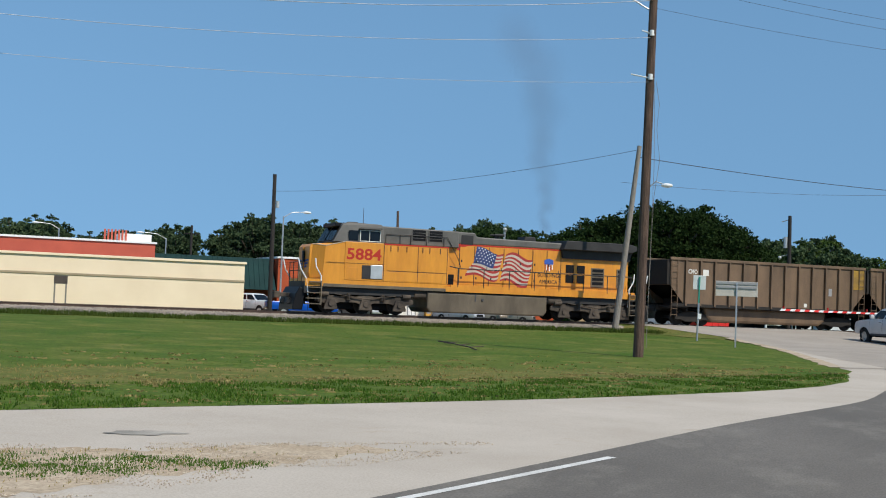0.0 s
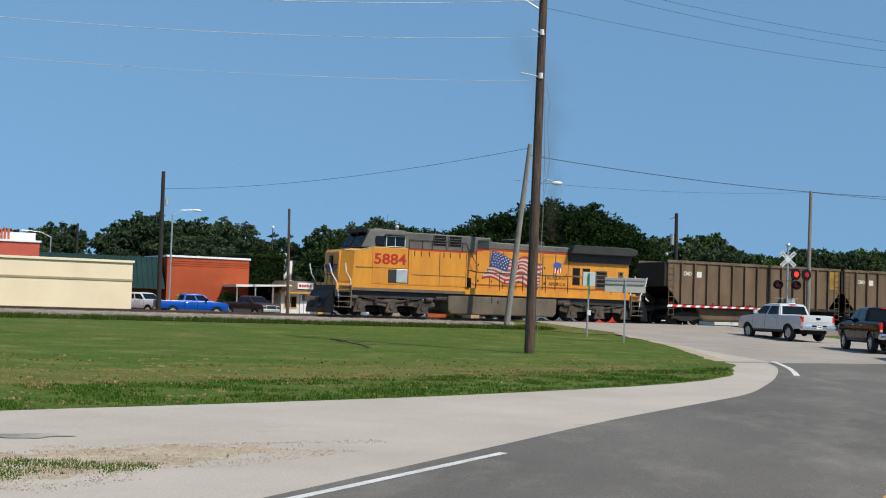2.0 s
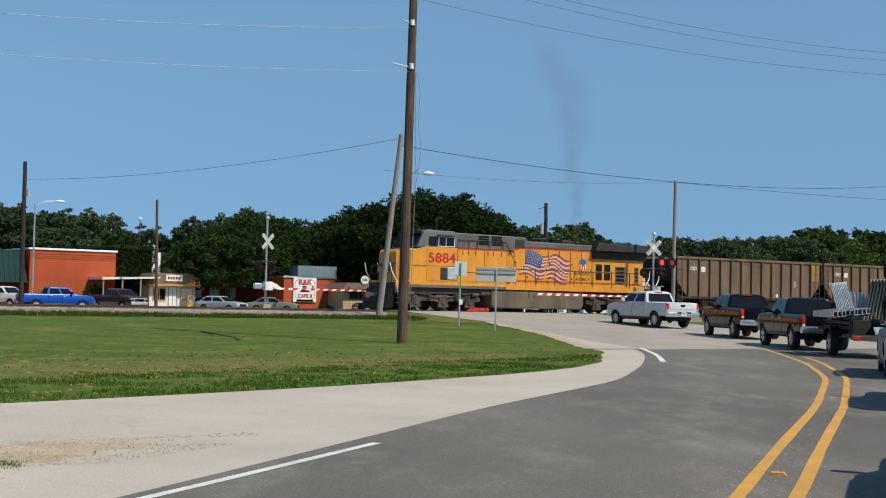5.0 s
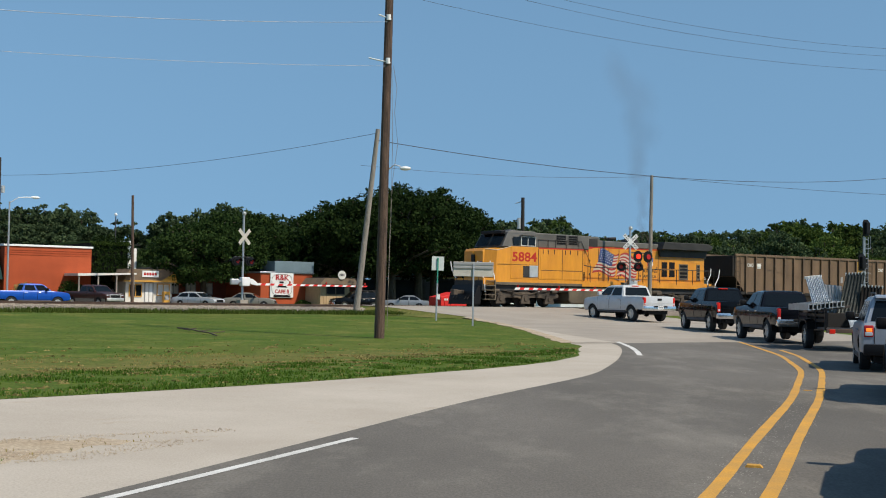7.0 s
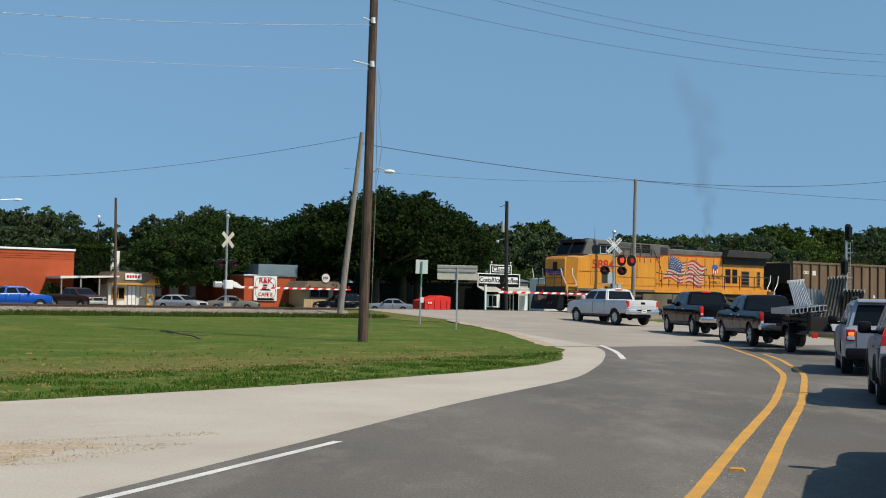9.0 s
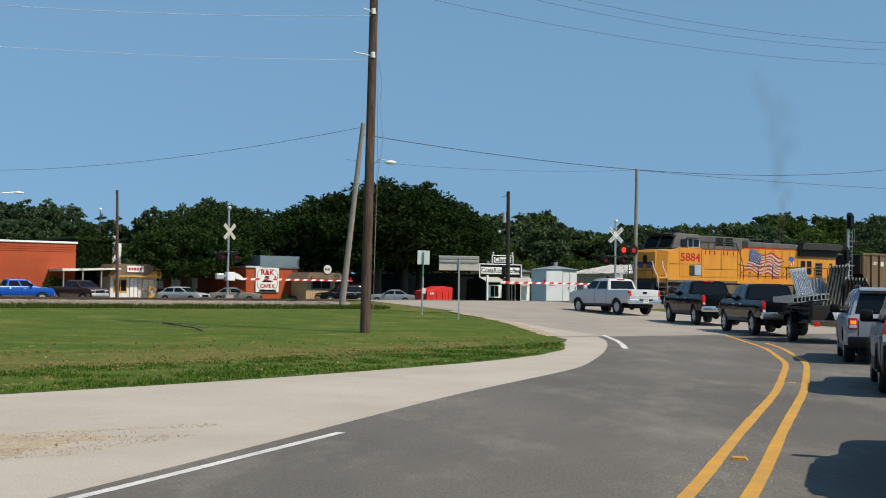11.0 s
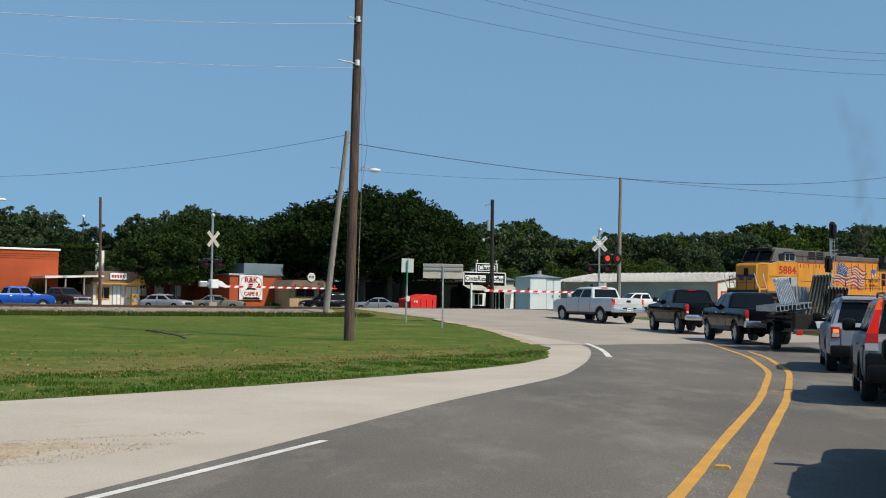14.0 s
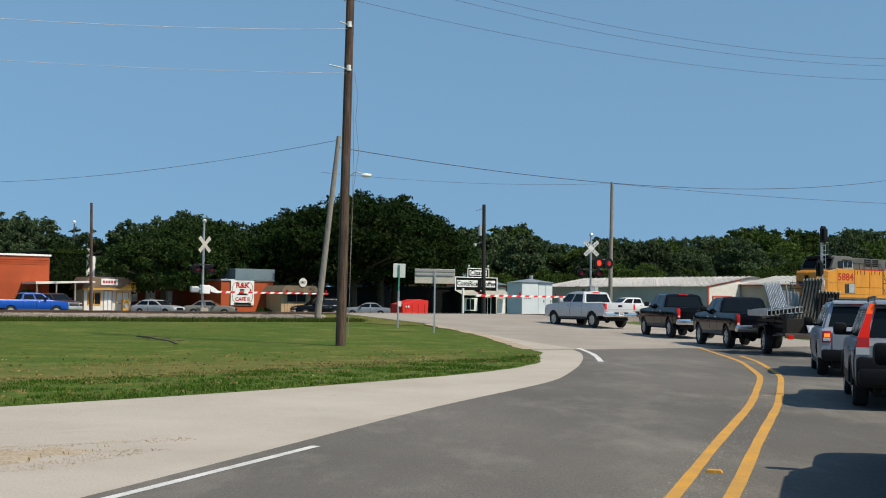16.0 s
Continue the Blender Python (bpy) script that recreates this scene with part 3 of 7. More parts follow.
blades("dry_grass", 60000, -16, 24, 28, 47, .02, .06, .012, M["dryblade"], "patches of dry yellow cut grass", lambda u, q: inside(u, q) * (.1 + .8 * patch(u * .6, q * 1.5, .7)) * (.8 if 38.6 - .2 * u < q < 44.6 - .3 * u else .3 if q > rough_q(u) else .5 * max(0, noise.noise((u * .5, q * .6, 6.0)) - .35)))
blades("hay_clumps", 90000, -16, 24, 33, 47, .015, .045, .05, M["hay"], "brown clumps of cut hay along the rough edge", lambda u, q: inside(u, q) * 6.0 * max(0, noise.noise((u * 1.5, q * 1.9, 12.0)) - .14) * (1 if abs(q - rough_q(u) - .1) < 1.0 + .4 * noise.noise((u * .4, 0, 3.0)) else .12 if q > rough_q(u) else .05))
blades("track_grass", 20000, -24, 36, 4.1, 7.6, .07, .26, .022, M["fieldblade"], "uneven taller grass beside the ballast", lambda u, q: inside(u, q) * (.65 + patch(u, q, .6)))
blades("verge_grass", 15000, -2.6, 3.4, 51.6, 54.2, .008, .035, .006, M["blade"], "thin green weeds on the dirt verge", lambda u, q: .85 * (1 - ((u - .4) / 2.8) ** 2 - ((q - 52.85) / .85) ** 2 + 1.6 * patch(u, q, 1.3)), .006)
blades("verge_dry_grass", 3500, -6, 5, 50.2, 54.6, .01, .04, .006, M["dryblade"], "dry straw on the dirt verge", lambda u, q: (.25 + patch(u, q, .7)) * (verge_a(u) < q < verge_b(u)), .008)

# ---- train ----
def wheelset(parent, x, r, gauge=1.45, w=.13):
    """Two steel wheels on an axle, a part that rolls."""
    bm = BM()
    for s in (-1, 1):
        cyl(bm, (0, s * gauge / 2, 0), (0, s * (gauge / 2 + w), 0), r, r * .97, 20)
        cyl(bm, (0, s * (gauge / 2 + w), 0), (0, s * (gauge / 2 + w + .05), 0), r * .35, r * .3, 10)
        for k in range(5):
            a = k * 1.2566
            box(bm, -.03, .03, s * (gauge / 2 + w) - .012, s * (gauge / 2 + w) + .012, .4 * r, .8 * r, m=Matrix.Rotation(a, 4, "Y"))
    cyl(bm, (0, -gauge / 2, 0), (0, gauge / 2, 0), .09, seg=8)
    o = part("wheelset", bm, M["coaldark"], parent, "worn steel wheels on their axle")
    o.matrix_local = pose(x, 0, r)
    return o


def loco():
    T = thing("locomotive", pose(0, 0, 0), "yellow and grey diesel locomotive with a painted flag", "locomotive")
    Y = M["yellow"]
    # frame sill and walkway
    bm = BM()
    prism(bm, [(.55, 1.36), (20.2, 1.36), (20.2, 1.62), (9, 1.62), (8.35, 1.62), (8.2, 1.74), (.55, 1.74)], -1.53, 1.53)
    part("frame_sill", bm, Y, T)
    bm = BM()
    box(bm, .9, 19.9, -1.35, 1.35, 1.0, 1.36)
    part("underframe", bm, M["sooty"], T)
    # nose with sloped front and cab
    bm = BM()
    prism(bm, [(.85, 1.74), (2.62, 1.74), (2.62, 3.72), (1.0, 3.55), (.85, 3.4)], -1.0, 1.0, bev=.05)
    for s in (-1, 1):
        a = [bm.verts.new(v) for v in ((1.45, s * 1.53, 1.74), (2.62, s * 1.53, 1.74), (2.62, s * 1.53, 3.70), (1.55, s * 1.53, 3.45))]
        b = [bm.verts.new(v) for v in ((.86, s * .99, 1.74), (2.6, s * .99, 1.74), (2.6, s * .99, 3.70), (1.0, s * .99, 3.52))]
        for f in ((a[0], a[1], a[2], a[3]), (b[0], a[0], a[3], b[3]), (b[3], a[3], a[2], b[2]), (b[0], b[1], a[1], a[0])):
            bm.faces.new(f)
    bmesh.ops.recalc_face_normals(bm, faces=bm.faces[:])
    part("nose", bm, Y, T)
    bm = BM()
    box(bm, 2.6, 4.72, -1.55, 1.55, 1.74, 3.74, .02)
    cabw = part("cab_wall", bm, Y, T)
    bm = BM()
    prism(bm, [(1.95, 3.70), (4.72, 3.76), (4.72, 4.62), (4.55, 4.72), (2.75, 4.74), (2.45, 4.62)], -1.5, 1.5, top_in=.35, zsplit=4.35, bev=.03)
    cabt = part("cab_top", bm, M["armour"], T, "grey cab roof and window band")
    for x0, x1 in ((2.78, 3.3), (3.42, 3.88), (3.94, 4.48)):
        bm = BM()
        box(bm, x0, x1, -1.535, -1.50, 3.82, 4.34, .015)
        part("window", bm, M["glass"], cabt)
    bm = BM()
    for x0, x1, z0, z1 in ((3.38, 4.52, 4.34, 4.37), (3.38, 4.52, 3.78, 3.82), (3.38, 3.42, 3.82, 4.34), (4.48, 4.52, 3.82, 4.34), (3.895, 3.925, 3.82, 4.34)):
        box(bm, x0, x1, -1.55, -1.50, z0, z1)
    part("window_frame", bm, M["offwhite"], cabt)
    bm = BM()
    prism(bm, [(3.3, 4.44), (4.6, 4.44), (4.5, 4.52), (3.4, 4.52)], -1.72, -1.48)
    part("sunshade", bm, M["armour"], cabt)
    for y0, y1 in ((-1.3, -.1), (.1, 1.3)):
        bm = BM()
        vv = [bm.verts.new(v) for v in ((1.93, y0, 3.78), (1.93, y1, 3.78), (2.34, y1, 4.5), (2.34, y0, 4.5))]
        bm.faces.new(vv)
        bmesh.ops.solidify(bm, geom=bm.faces[:], thickness=.03)
        part("windscreen", bm, M["glass"], cabt)
    bm = BM()
    box(bm, 2.15, 2.5, -1.1, 1.1, 4.52, 4.72, .03)
    part("number_board", bm, M["black"], cabt)
    bm = BM()
    for y in (-.5, .5):
        box(bm, 3.0, 3.5, y - .25, y + .25, 4.72, 4.82, .03)
    cyl(bm, (3.9, -.4, 4.7), (3.9, -.4, 5.6), .02, .01, 6)
    box(bm, 3.7, 4.3, .2, .9, 4.72, 4.84, .03)
    part("roof_aerial", bm, M["darkgrey"], cabt)
    bm = BM()
    box(bm, 1.5, 8.3, -1.545, -1.53, 1.36, 1.52, .004)
    part("sill_band", bm, M["tank"], T, "dusty grey-brown lower sill")
    for s in (-1, 1):
        bm = BM()
        tube(bm, [(2.6, s * 1.535, 3.73), (1.56, s * 1.53, 3.47), (1.0, s * .98, 3.55)], .022, 5)
        part("nose_edge", bm, M["flagwhite"], T, "pale line along the nose edge")
    bm = BM()
    prism(bm, [(.79, 1.8), (.86, 1.8), (.86, 3.42), (.8, 3.38)], -.03, .03)
    part("nose_ridge", bm, Y, T)
    # headlights in the nose
    bm = BM()
    for z in (2.75, 3.05):
        cyl(bm, (.80, -.05, z), (.87, -.05, z), .1, .1, 12)
    part("headlight", bm, M["headl"], T)
    bm = BM()
    box(bm, .76, .84, -.22, .12, 2.6, 3.2, .02)
    part("headlight_housing", bm, M["black"], T)
    # wing emblem on the nose: plain blue bands
    for s in (-1, 1):
        bm = BM()
        for i, (h, w0) in enumerate(((2.66, .95), (2.5, .8), (2.34, .62))):
            a = [bm.verts.new(v) for v in ((.835, s * .18, h - .05), (.835, s * w0, h), (.835, s * w0, h + .1), (.835, s * .18, h + .06))]
            bm.faces.new(a)
        bmesh.ops.solidify(bm, geom=bm.faces[:], thickness=.01)
        part("nose_emblem", bm, M["upblue"], T)
    # equipment hood: high part, sloped part, long hood
    bm = BM()
    box(bm, 4.72, 8.4, -1.55, 1.55, 1.74, 3.72, .02)
    part("equipment_cabinet", bm, Y, T)
    bm = BM()
    prism(bm, [(4.72, 3.74), (9.1, 3.74), (9.1, 4.62), (4.72, 4.66)], -1.25, 1.25, bev=.05)
    dyn = part("upper_hood", bm, M["armour"], T, "grey upper hood with brake grilles")
    for x0 in (6.4, 7.35):
        bm = BM()
        box(bm, x0, x0 + .75, -1.27, -1.24, 4.0, 4.56)
        part("grille", bm, M["black"], dyn)
        bm = BM()
        for k in range(3):
            box(bm, x0 + .02, x0 + .73, -1.29, -1.265, 4.12 + k * .14, 4.14 + k * .14)
        box(bm, x0 - .03, x0, -1.29, -1.24, 3.97, 4.59)
        box(bm, x0 + .75, x0 + .78, -1.29, -1.24, 3.97, 4.59)
        part("grille_slats", bm, M["armour"], dyn)
    bm = BM()
    prism(bm, [(9.1, 1.64), (15.5, 1.64), (15.5, 3.98), (9.1, 3.98)], -.95, .95)
    hood = part("engine_hood", bm, Y, T)
    bm = BM()
    prism(bm, [(9.1, 3.98), (15.5, 3.98), (15.5, 4.34), (10.3, 4.40), (10.15, 4.62), (9.1, 4.62)], -.95, .95, bev=.06)
    part("hood_roof", bm, M["armour"], T, "grey hood roof")
    bm = BM()
    box(bm, 9.35, 10.05, -.97, -.93, 3.96, 4.46)
    part("intake", bm, M["sooty"], T)
    bm = BM()
    cyl(bm, (11.9, 0, 4.38), (11.9, 0, 4.62), .14, .14, 10)
    for a in (-.25, .05, .3):
        cyl(bm, (11.6, a, 4.62), (12.2, a, 4.62), .05, .09, 8)
    part("air_horn", bm, M["sooty"], T)
    bm = BM()
    prism(bm, [(13.3, 4.36), (14.1, 4.36), (14.0, 4.62), (13.4, 4.62)], -.5, .5, bev=.04)
    part("exhaust_stack", bm, M["sooty"], T)
    # red pinstripe under the roof
    bm = BM()
    box(bm, 4.74, 8.4, -1.556, -1.548, 3.66, 3.735)
    box(bm, 9.1, 15.5, -.956, -.948, 3.90, 3.975)
    a = [bm.verts.new(v) for v in ((9.12, -.957, 3.98), (9.75, -.957, 3.9), (9.45, -.957, 3.78), (9.7, -.957, 3.66), (9.12, -.957, 3.62))]
    bm.faces.new(a)
    part("red_stripe", bm, M["numred"], T)
    # radiator section with overhanging wings
    bm = BM()
    box(bm, 15.5, 19.75, -.95, .95, 1.64, 3.55, .02)
    rad = part("radiator_cabinet", bm, Y, T)
    bm = BM()
    prism(bm, [(15.3, 3.98), (15.5, 4.48), (19.5, 4.48), (20.0, 4.36), (20.0, 4.12), (19.7, 3.98)], -1.5, 1.5, bev=.04)
    part("radiator_wing", bm, M["sooty"], T, "soot-black radiator roof")
    bm = BM()
    prism(bm, [(15.5, 3.5), (19.75, 3.5), (19.9, 4.0), (15.4, 4.0)], -1.1, 1.1)
    part("radiator_core", bm, M["sooty"], T)
    for i, x in enumerate((15.75, 16.45)):
        for z in (2.15, 2.7):
            bm = BM()
            box(bm, x, x + .5, -.975, -.94, z, z + .45, .01)
            part("vent", bm, M["black"], rad)
    for x, w in ((17.35, .85), (19.0, .35)):
        bm = BM()
        box(bm, x, x + w, -.975, -.94, 1.95, 3.05, .01)
        pn = part("vent_panel", bm, M["tank"], rad)
        for k in range(4):
            bm = BM()
            box(bm, x + .08, x + w - .08, -.985, -.972, 2.1 + k * .24, 2.26 + k * .24)
            part("slat", bm, M["black"], pn)
    # doors: raised frames with handles
    for i in range(7):
        x = 9.3 + i * .88
        bm = BM()
        box(bm, x, x + .82, -.962, -.946, 1.8, 3.82, .004)
        d = part("hood_door", bm, Y, hood)
        bm = BM()
        box(bm, x + .7, x + .74, -.985, -.96, 2.6, 2.8)
        part("handle", bm, M["darkgrey"], d)
    bm = BM()
    for i in range(8):
        x = 9.27 + i * .88
        box(bm, x - .015, x + .015, -.966, -.95, 1.75, 3.86)
    for z in (2.1, 3.0):
        for i in range(7):
            box(bm, 9.36 + i * .88, 9.44 + i * .88, -.98, -.96, z, z + .12)
    for x in (4.74, 6.65, 8.32):
        box(bm, x - .012, x + .012, -1.562, -1.55, 1.78, 3.64)
    box(bm, 4.95, 8.3, -1.562, -1.55, 2.3, 2.325)
    for x in (5.1, 5.5, 6.0, 6.9, 7.3, 7.9):
        box(bm, x - .02, x + .02, -1.58, -1.55, 3.34, 3.62)
    box(bm, 1.62, 4.7, -1.565, -1.545, 2.62, 2.635)
    part("panel_seam", bm, M["sooty"], T, "dark door seams and hinges")
    for x0, x1, z0, z1 in ((4.9, 6.6, 2.35, 3.55), (6.7, 8.25, 2.35, 3.55), (5.0, 8.25, 1.8, 2.28), (2.75, 3.35, 1.82, 2.4)):
        bm = BM()
        box(bm, x0, x1, -1.558, -1.548, z0, z1, .003)
        part("access_panel", bm, Y, T)
    bm = BM()
    box(bm, 3.55, 4.15, -1.575, -1.54, 1.84, 2.55, .01)
    part("filter_box", bm, M["sooty"], T)
    bm = BM()
    box(bm, 4.02, 4.68, -1.6, -1.54, 1.86, 2.58, .015)
    part("toolbox_door", bm, M["alu"], T, "bare grey metal box door")
    bm = BM()
    box(bm, 8.4, 9.1, -1.0, 1.0, 1.64, 3.74)
    part("hood_step", bm, M["yellow"], T)
    bm = BM()
    box(bm, 8.6, 8.95, -1.02, -.98, 1.75, 2.3)
    part("step_opening", bm, M["black"], T)
    # fuel tank, air tanks
    bm = BM()
    prism(bm, [(7.3, 1.30), (14.4, 1.30), (14.4, .45), (14.2, .22), (7.5, .22), (7.3, .45)], -1.45, 1.45, bev=.08)
    tk = part("fuel_tank", bm, M["tank"], T, "dusty grey-brown fuel tank")
    bm = BM()
    box(bm, 10.05, 10.12, -1.47, -1.44, .9, 1.28)
    part("tank_gauge", bm, M["darkgrey"], tk)
    bm = BM()
    cyl(bm, (10.5, -1.5, 1.0), (10.5, -1.42, 1.0), .07, seg=10)
    part("filler_cap", bm, M["darkgrey"], tk)
    bm = BM()
    cyl(bm, (6.6, -1.2, 1.12), (7.25, -1.2, 1.12), .2, seg=12)
    part("air_reservoir", bm, M["truckgrey"], T)
    bm = BM()
    cyl(bm, (14.5, -1.2, 1.12), (15.3, -1.2, 1.12), .22, seg=12)
    part("air_reservoir", bm, M["truckgrey"], T)
    # trucks
    for xs in ((1.99, 3.89, 5.77), (15.5, 17.42, 19.3)):
        x0, x1, c = xs[0], xs[2], xs[1]
        for s in (-1, 1):
            bm = BM()
            prism(bm, [(x0 - .8, .6), (x0 - .3, .5), (x0 + .3, .5), (x0 + .5, .58), (c - .5, .58), (c - .3, .5), (c + .3, .5), (c + .5, .58), (x1 - .5, .58), (x1 - .3, .5), (x1 + .3, .5), (x1 + .8, .6),
                       (x1 + .8, .8), (x1 + .3, .98), (x1 - .5, .88), (c + .5, .88), (c + .3, .98), (c - .3, .98), (c - .5, .88), (x0 + .5, .88), (x0 - .3, .98), (x0 - .8, .8)],
                  s * 1.2 - .1, s * 1.2 + .1, bev=.02)
            fr = part("truck_frame", bm, M["truckgrey"], T, "dusty brown-grey truck side frame")
            for x in xs:
                bm = BM()
                prism(bm, [(x - .36, .2), (x + .36, .2), (x + .36, .32), (x + .22, .74), (x - .22, .74), (x - .36, .32)], s * 1.33 - .08, s * 1.33 + .08, bev=.02)
                cyl(bm, (x, s * 1.33, .5), (x, s * 1.46, .5), .16, .13, 12)
                part("axle_box", bm, M["truckgrey"], fr)
            for x in (x0 + .95, x1 - .95):
                bm = BM()
                cyl(bm, (x, s * 1.32, .7), (x, s * 1.32, 1.05), .1, seg=10)
                for k in range(4):
                    cyl(bm, (x, s * 1.32, .72 + k * .08), (x, s * 1.32, .75 + k * .08), .13, seg=10)
                part("spring", bm, M["truckgrey"], fr)
            bm = BM()
            cyl(bm, (x0 - .6, s * 1.35, .98), (x0 - .15, s * 1.35, .98), .12, seg=10)
            cyl(bm, (x1 + .15, s * 1.35, .98), (x1 + .6, s * 1.35, .98), .12, seg=10)
            tube(bm, [(x0 + .2, s * 1.38, 1.0), (c, s * 1.4, .8), (x1 - .2, s * 1.38, 1.0)], .03)
            part("brake_cylinder", bm, M["truckgrey"], fr)
    # motor boxes added in black so the gaps behind the frames read as shade
    for x in (2.9, 4.8, 16.4, 18.3):
        bm = BM()
        box(bm, x - .55, x + .55, -.62, .62, .22, 1.0, .04)
        part("traction_motor", bm, M["black"], T)
    ws = [wheelset(T, x, .53) for x in (1.99, 3.89, 5.77, 15.5, 17.42, 19.3)]
    # plough, couplers, steps, end rails
    for e, sgn in ((0.0, 1), (20.9, -1)):
        X = lambda v: e + sgn * v
        bm = BM()
        prism(bm, [(X(-.05), .12), (X(.5), .12), (X(.62), 1.2), (X(.3), 1.3), (X(.12), .95), (X(.0), .5)], -1.38, 1.38, bev=.05)
        part("pilot_plough", bm, M["black"], T, "black snow plough")
        bm = BM()
        box(bm, min(X(.5), X(.85)), max(X(.5), X(.85)), -1.5, 1.5, 1.0, 1.6)
        part("end_plate", bm, M["sooty"], T)
        bm = BM()
        box(bm, min(X(-.55), X(.55)), max(X(-.55), X(.55)), -.12, .12, .76, .98, .03)
        box(bm, min(X(-.72), X(-.4)), max(X(-.72), X(-.4)), -.22, .18, .68, 1.04, .05)
        part("coupler", bm, M["truckgrey"], T)
        for y in (-.8, -.5, .5, .8):
            bm = BM()
            tube(bm, [(X(.5), y, 1.0), (X(.1), y, .75), (X(-.1), y, .45), (X(.1), y * .8, .35)], .03)
            part("air_hose", bm, M["rubber"], T)
        for s in (-1, 1):
            bm = BM()
            for k in range(5):
                box(bm, min(X(.75 - .05 * k), X(1.35)), max(X(.75 - .05 * k), X(1.35)), s * 1.5 - .16, s * 1.5 + .05, 1.55 - k * .28, 1.6 - k * .28)
            box(bm, min(X(.72), X(.76)), max(X(.72), X(.76)), s * 1.5 - .02, s * 1.5 + .02, .4, 1.65)
            box(bm, min(X(1.36), X(1.42)), max(X(1.36), X(1.42)), s * 1.5 - .14, s * 1.5 + .04, .4, 1.65)
            part("steps", bm, M["tank"], T)
            bm = BM()
            tube(bm, [(X(.72), s * 1.5, .9), (X(.62), s * 1.5, 1.7), (X(.3), s * 1.5, 2.2), (X(.15), s * 1.45, 2.75)], .035)
            tube(bm, [(X(1.4), s * 1.52, .9), (X(1.38), s * 1.52, 1.9), (X(1.1), s * 1.52, 2.35), (X(1.05), s * 1.5, 2.8)], .035)
            part("grab_rail", bm, M["white"], T, "white step handrail")
        bm = BM()
        for y in (-1.2, -.45, .45, 1.2):
            tube(bm, [(X(.45), y, 1.6), (X(.45), y, 2.6)], .025)
        for z in (2.15, 2.6):
            tube(bm, [(X(.45), -1.3, z), (X(.45), 1.3, z)], .025)
        part("end_railing", bm, M["sooty"], T)
    # side railings
    for s in (-1, 1):
        bm = BM()
        xs = [9.0 + k * 1.52 for k in range(8)]
        for x in xs:
            tube(bm, [(x, s * 1.5, 1.6), (x, s * 1.5, 2.62)], .03)
        tube(bm, [(8.5, s * 1.5, 2.72), (9.1, s * 1.5, 2.62), (19.7, s * 1.5, 2.62)], .03)
        part("side_railing", bm, M["sooty"], T)
        bm = BM()
        box(bm, 8.6, 19.9, s * 1.5 - .015, s * 1.5 + .015, 1.62, 1.74)
        part("toe_board", bm, Y, T)
        bm = BM()
        tube(bm, [(4.9, s * 1.3, 3.75), (4.9, s * 1.3, 4.25), (8.4, s * 1.3, 4.25), (9.1, s * 1.25, 3.1), (9.3, s * 1.2, 2.6)], .018)
        for x in (5.7, 6.3, 7.2, 8.2):
            tube(bm, [(x, s * 1.3, 3.4), (x, s * 1.3, 4.25)], .018)
        part("roof_railing", bm, M["sooty"], T)
    # writing and painted emblem
    lettering("5884", .8, M["numred"], T, FACE(3.64, -1.556, 3.08), "road_number", .004, "dark red painted number", width=1.9, bold=.018)
    lettering("BUILDING", .3, M["sooty"], T, FACE(14.66, -.972, 2.5), "slogan", .003, width=1.3)
    lettering("AMERICA", .3, M["sooty"], T, FACE(14.66, -.972, 2.14), "slogan", .003, width=1.15)
    bm = BM()
    prism(bm, [(14.4, 3.12), (14.95, 3.12), (14.95, 3.36), (14.68, 3.44), (14.4, 3.36)], -.972, -.964)
    part("shield_top", bm, M["upblue"], T)
    for i in range(6):
        bm = BM()
        z0 = 2.72 + abs(i - 2.5) * .05
        box(bm, 14.42 + i * .09, 14.475 + i * .09, -.972, -.964, z0, 3.11)
        part("shield_bar", bm, M["flagred"] if i % 2 == 0 else M["white"], T)

    def wave(x, z):
        lift = .2 * math.sin((x - 10) * 3.1 + .7) * min(1, .3 + (x - 10) * .35) - .06 * (x - 10)
        return z + lift + (.05 * math.sin((z - 2.4) * 5 + x * 2))

    def ribbon(x0, x1, z0, z1, mat, nm, y, slant=0.0):
        vs, fs = [], []
        n = max(2, int((x1 - x0) / .12))
        for i in range(n + 1):
            x = x0 + (x1 - x0) * i / n
            for z in (z0, z1):
                vs.append((x + slant * (z - 3.0), y, wave(x, z)))
        for i in range(n):
            fs.append((2 * i, 2 * i + 2, 2 * i + 3, 2 * i + 1))
        raw(nm, vs, fs, mat, T)

    for k in range(13):
        z1 = 3.78 - k * .118
        for xa, xb, drop in ((10.1 - max(0, k - 6) * .05, 11.72, 0), (11.9, 13.55, .13)):
            ribbon(xa, xb, z1 - .118 - drop, z1 - drop, M["flagred"] if k % 2 == 0 else M["flagwhite"], "flag_stripe", -.966 - .0001 * k, .22)
    ribbon(10.12, 11.3, 3.78 - 7 * .118, 3.79, M["flagblue"], "flag_canton", -.970, .22)
    bm = BM()
    for r in range(6):
        for c in range(7):
            x, z = 10.25 + c * .19 + (r % 2) * .09, 3.70 - r * .125
            if x < 11.26:
                cyl(bm, (x + .22 * (z - 3), -.974, wave(x, z)), (x + .22 * (z - 3), -.970, wave(x, z)), .036, seg=5)
    tagged(part("flag_stars", bm, M["white"], T), kind="stuff")
    return T, ws


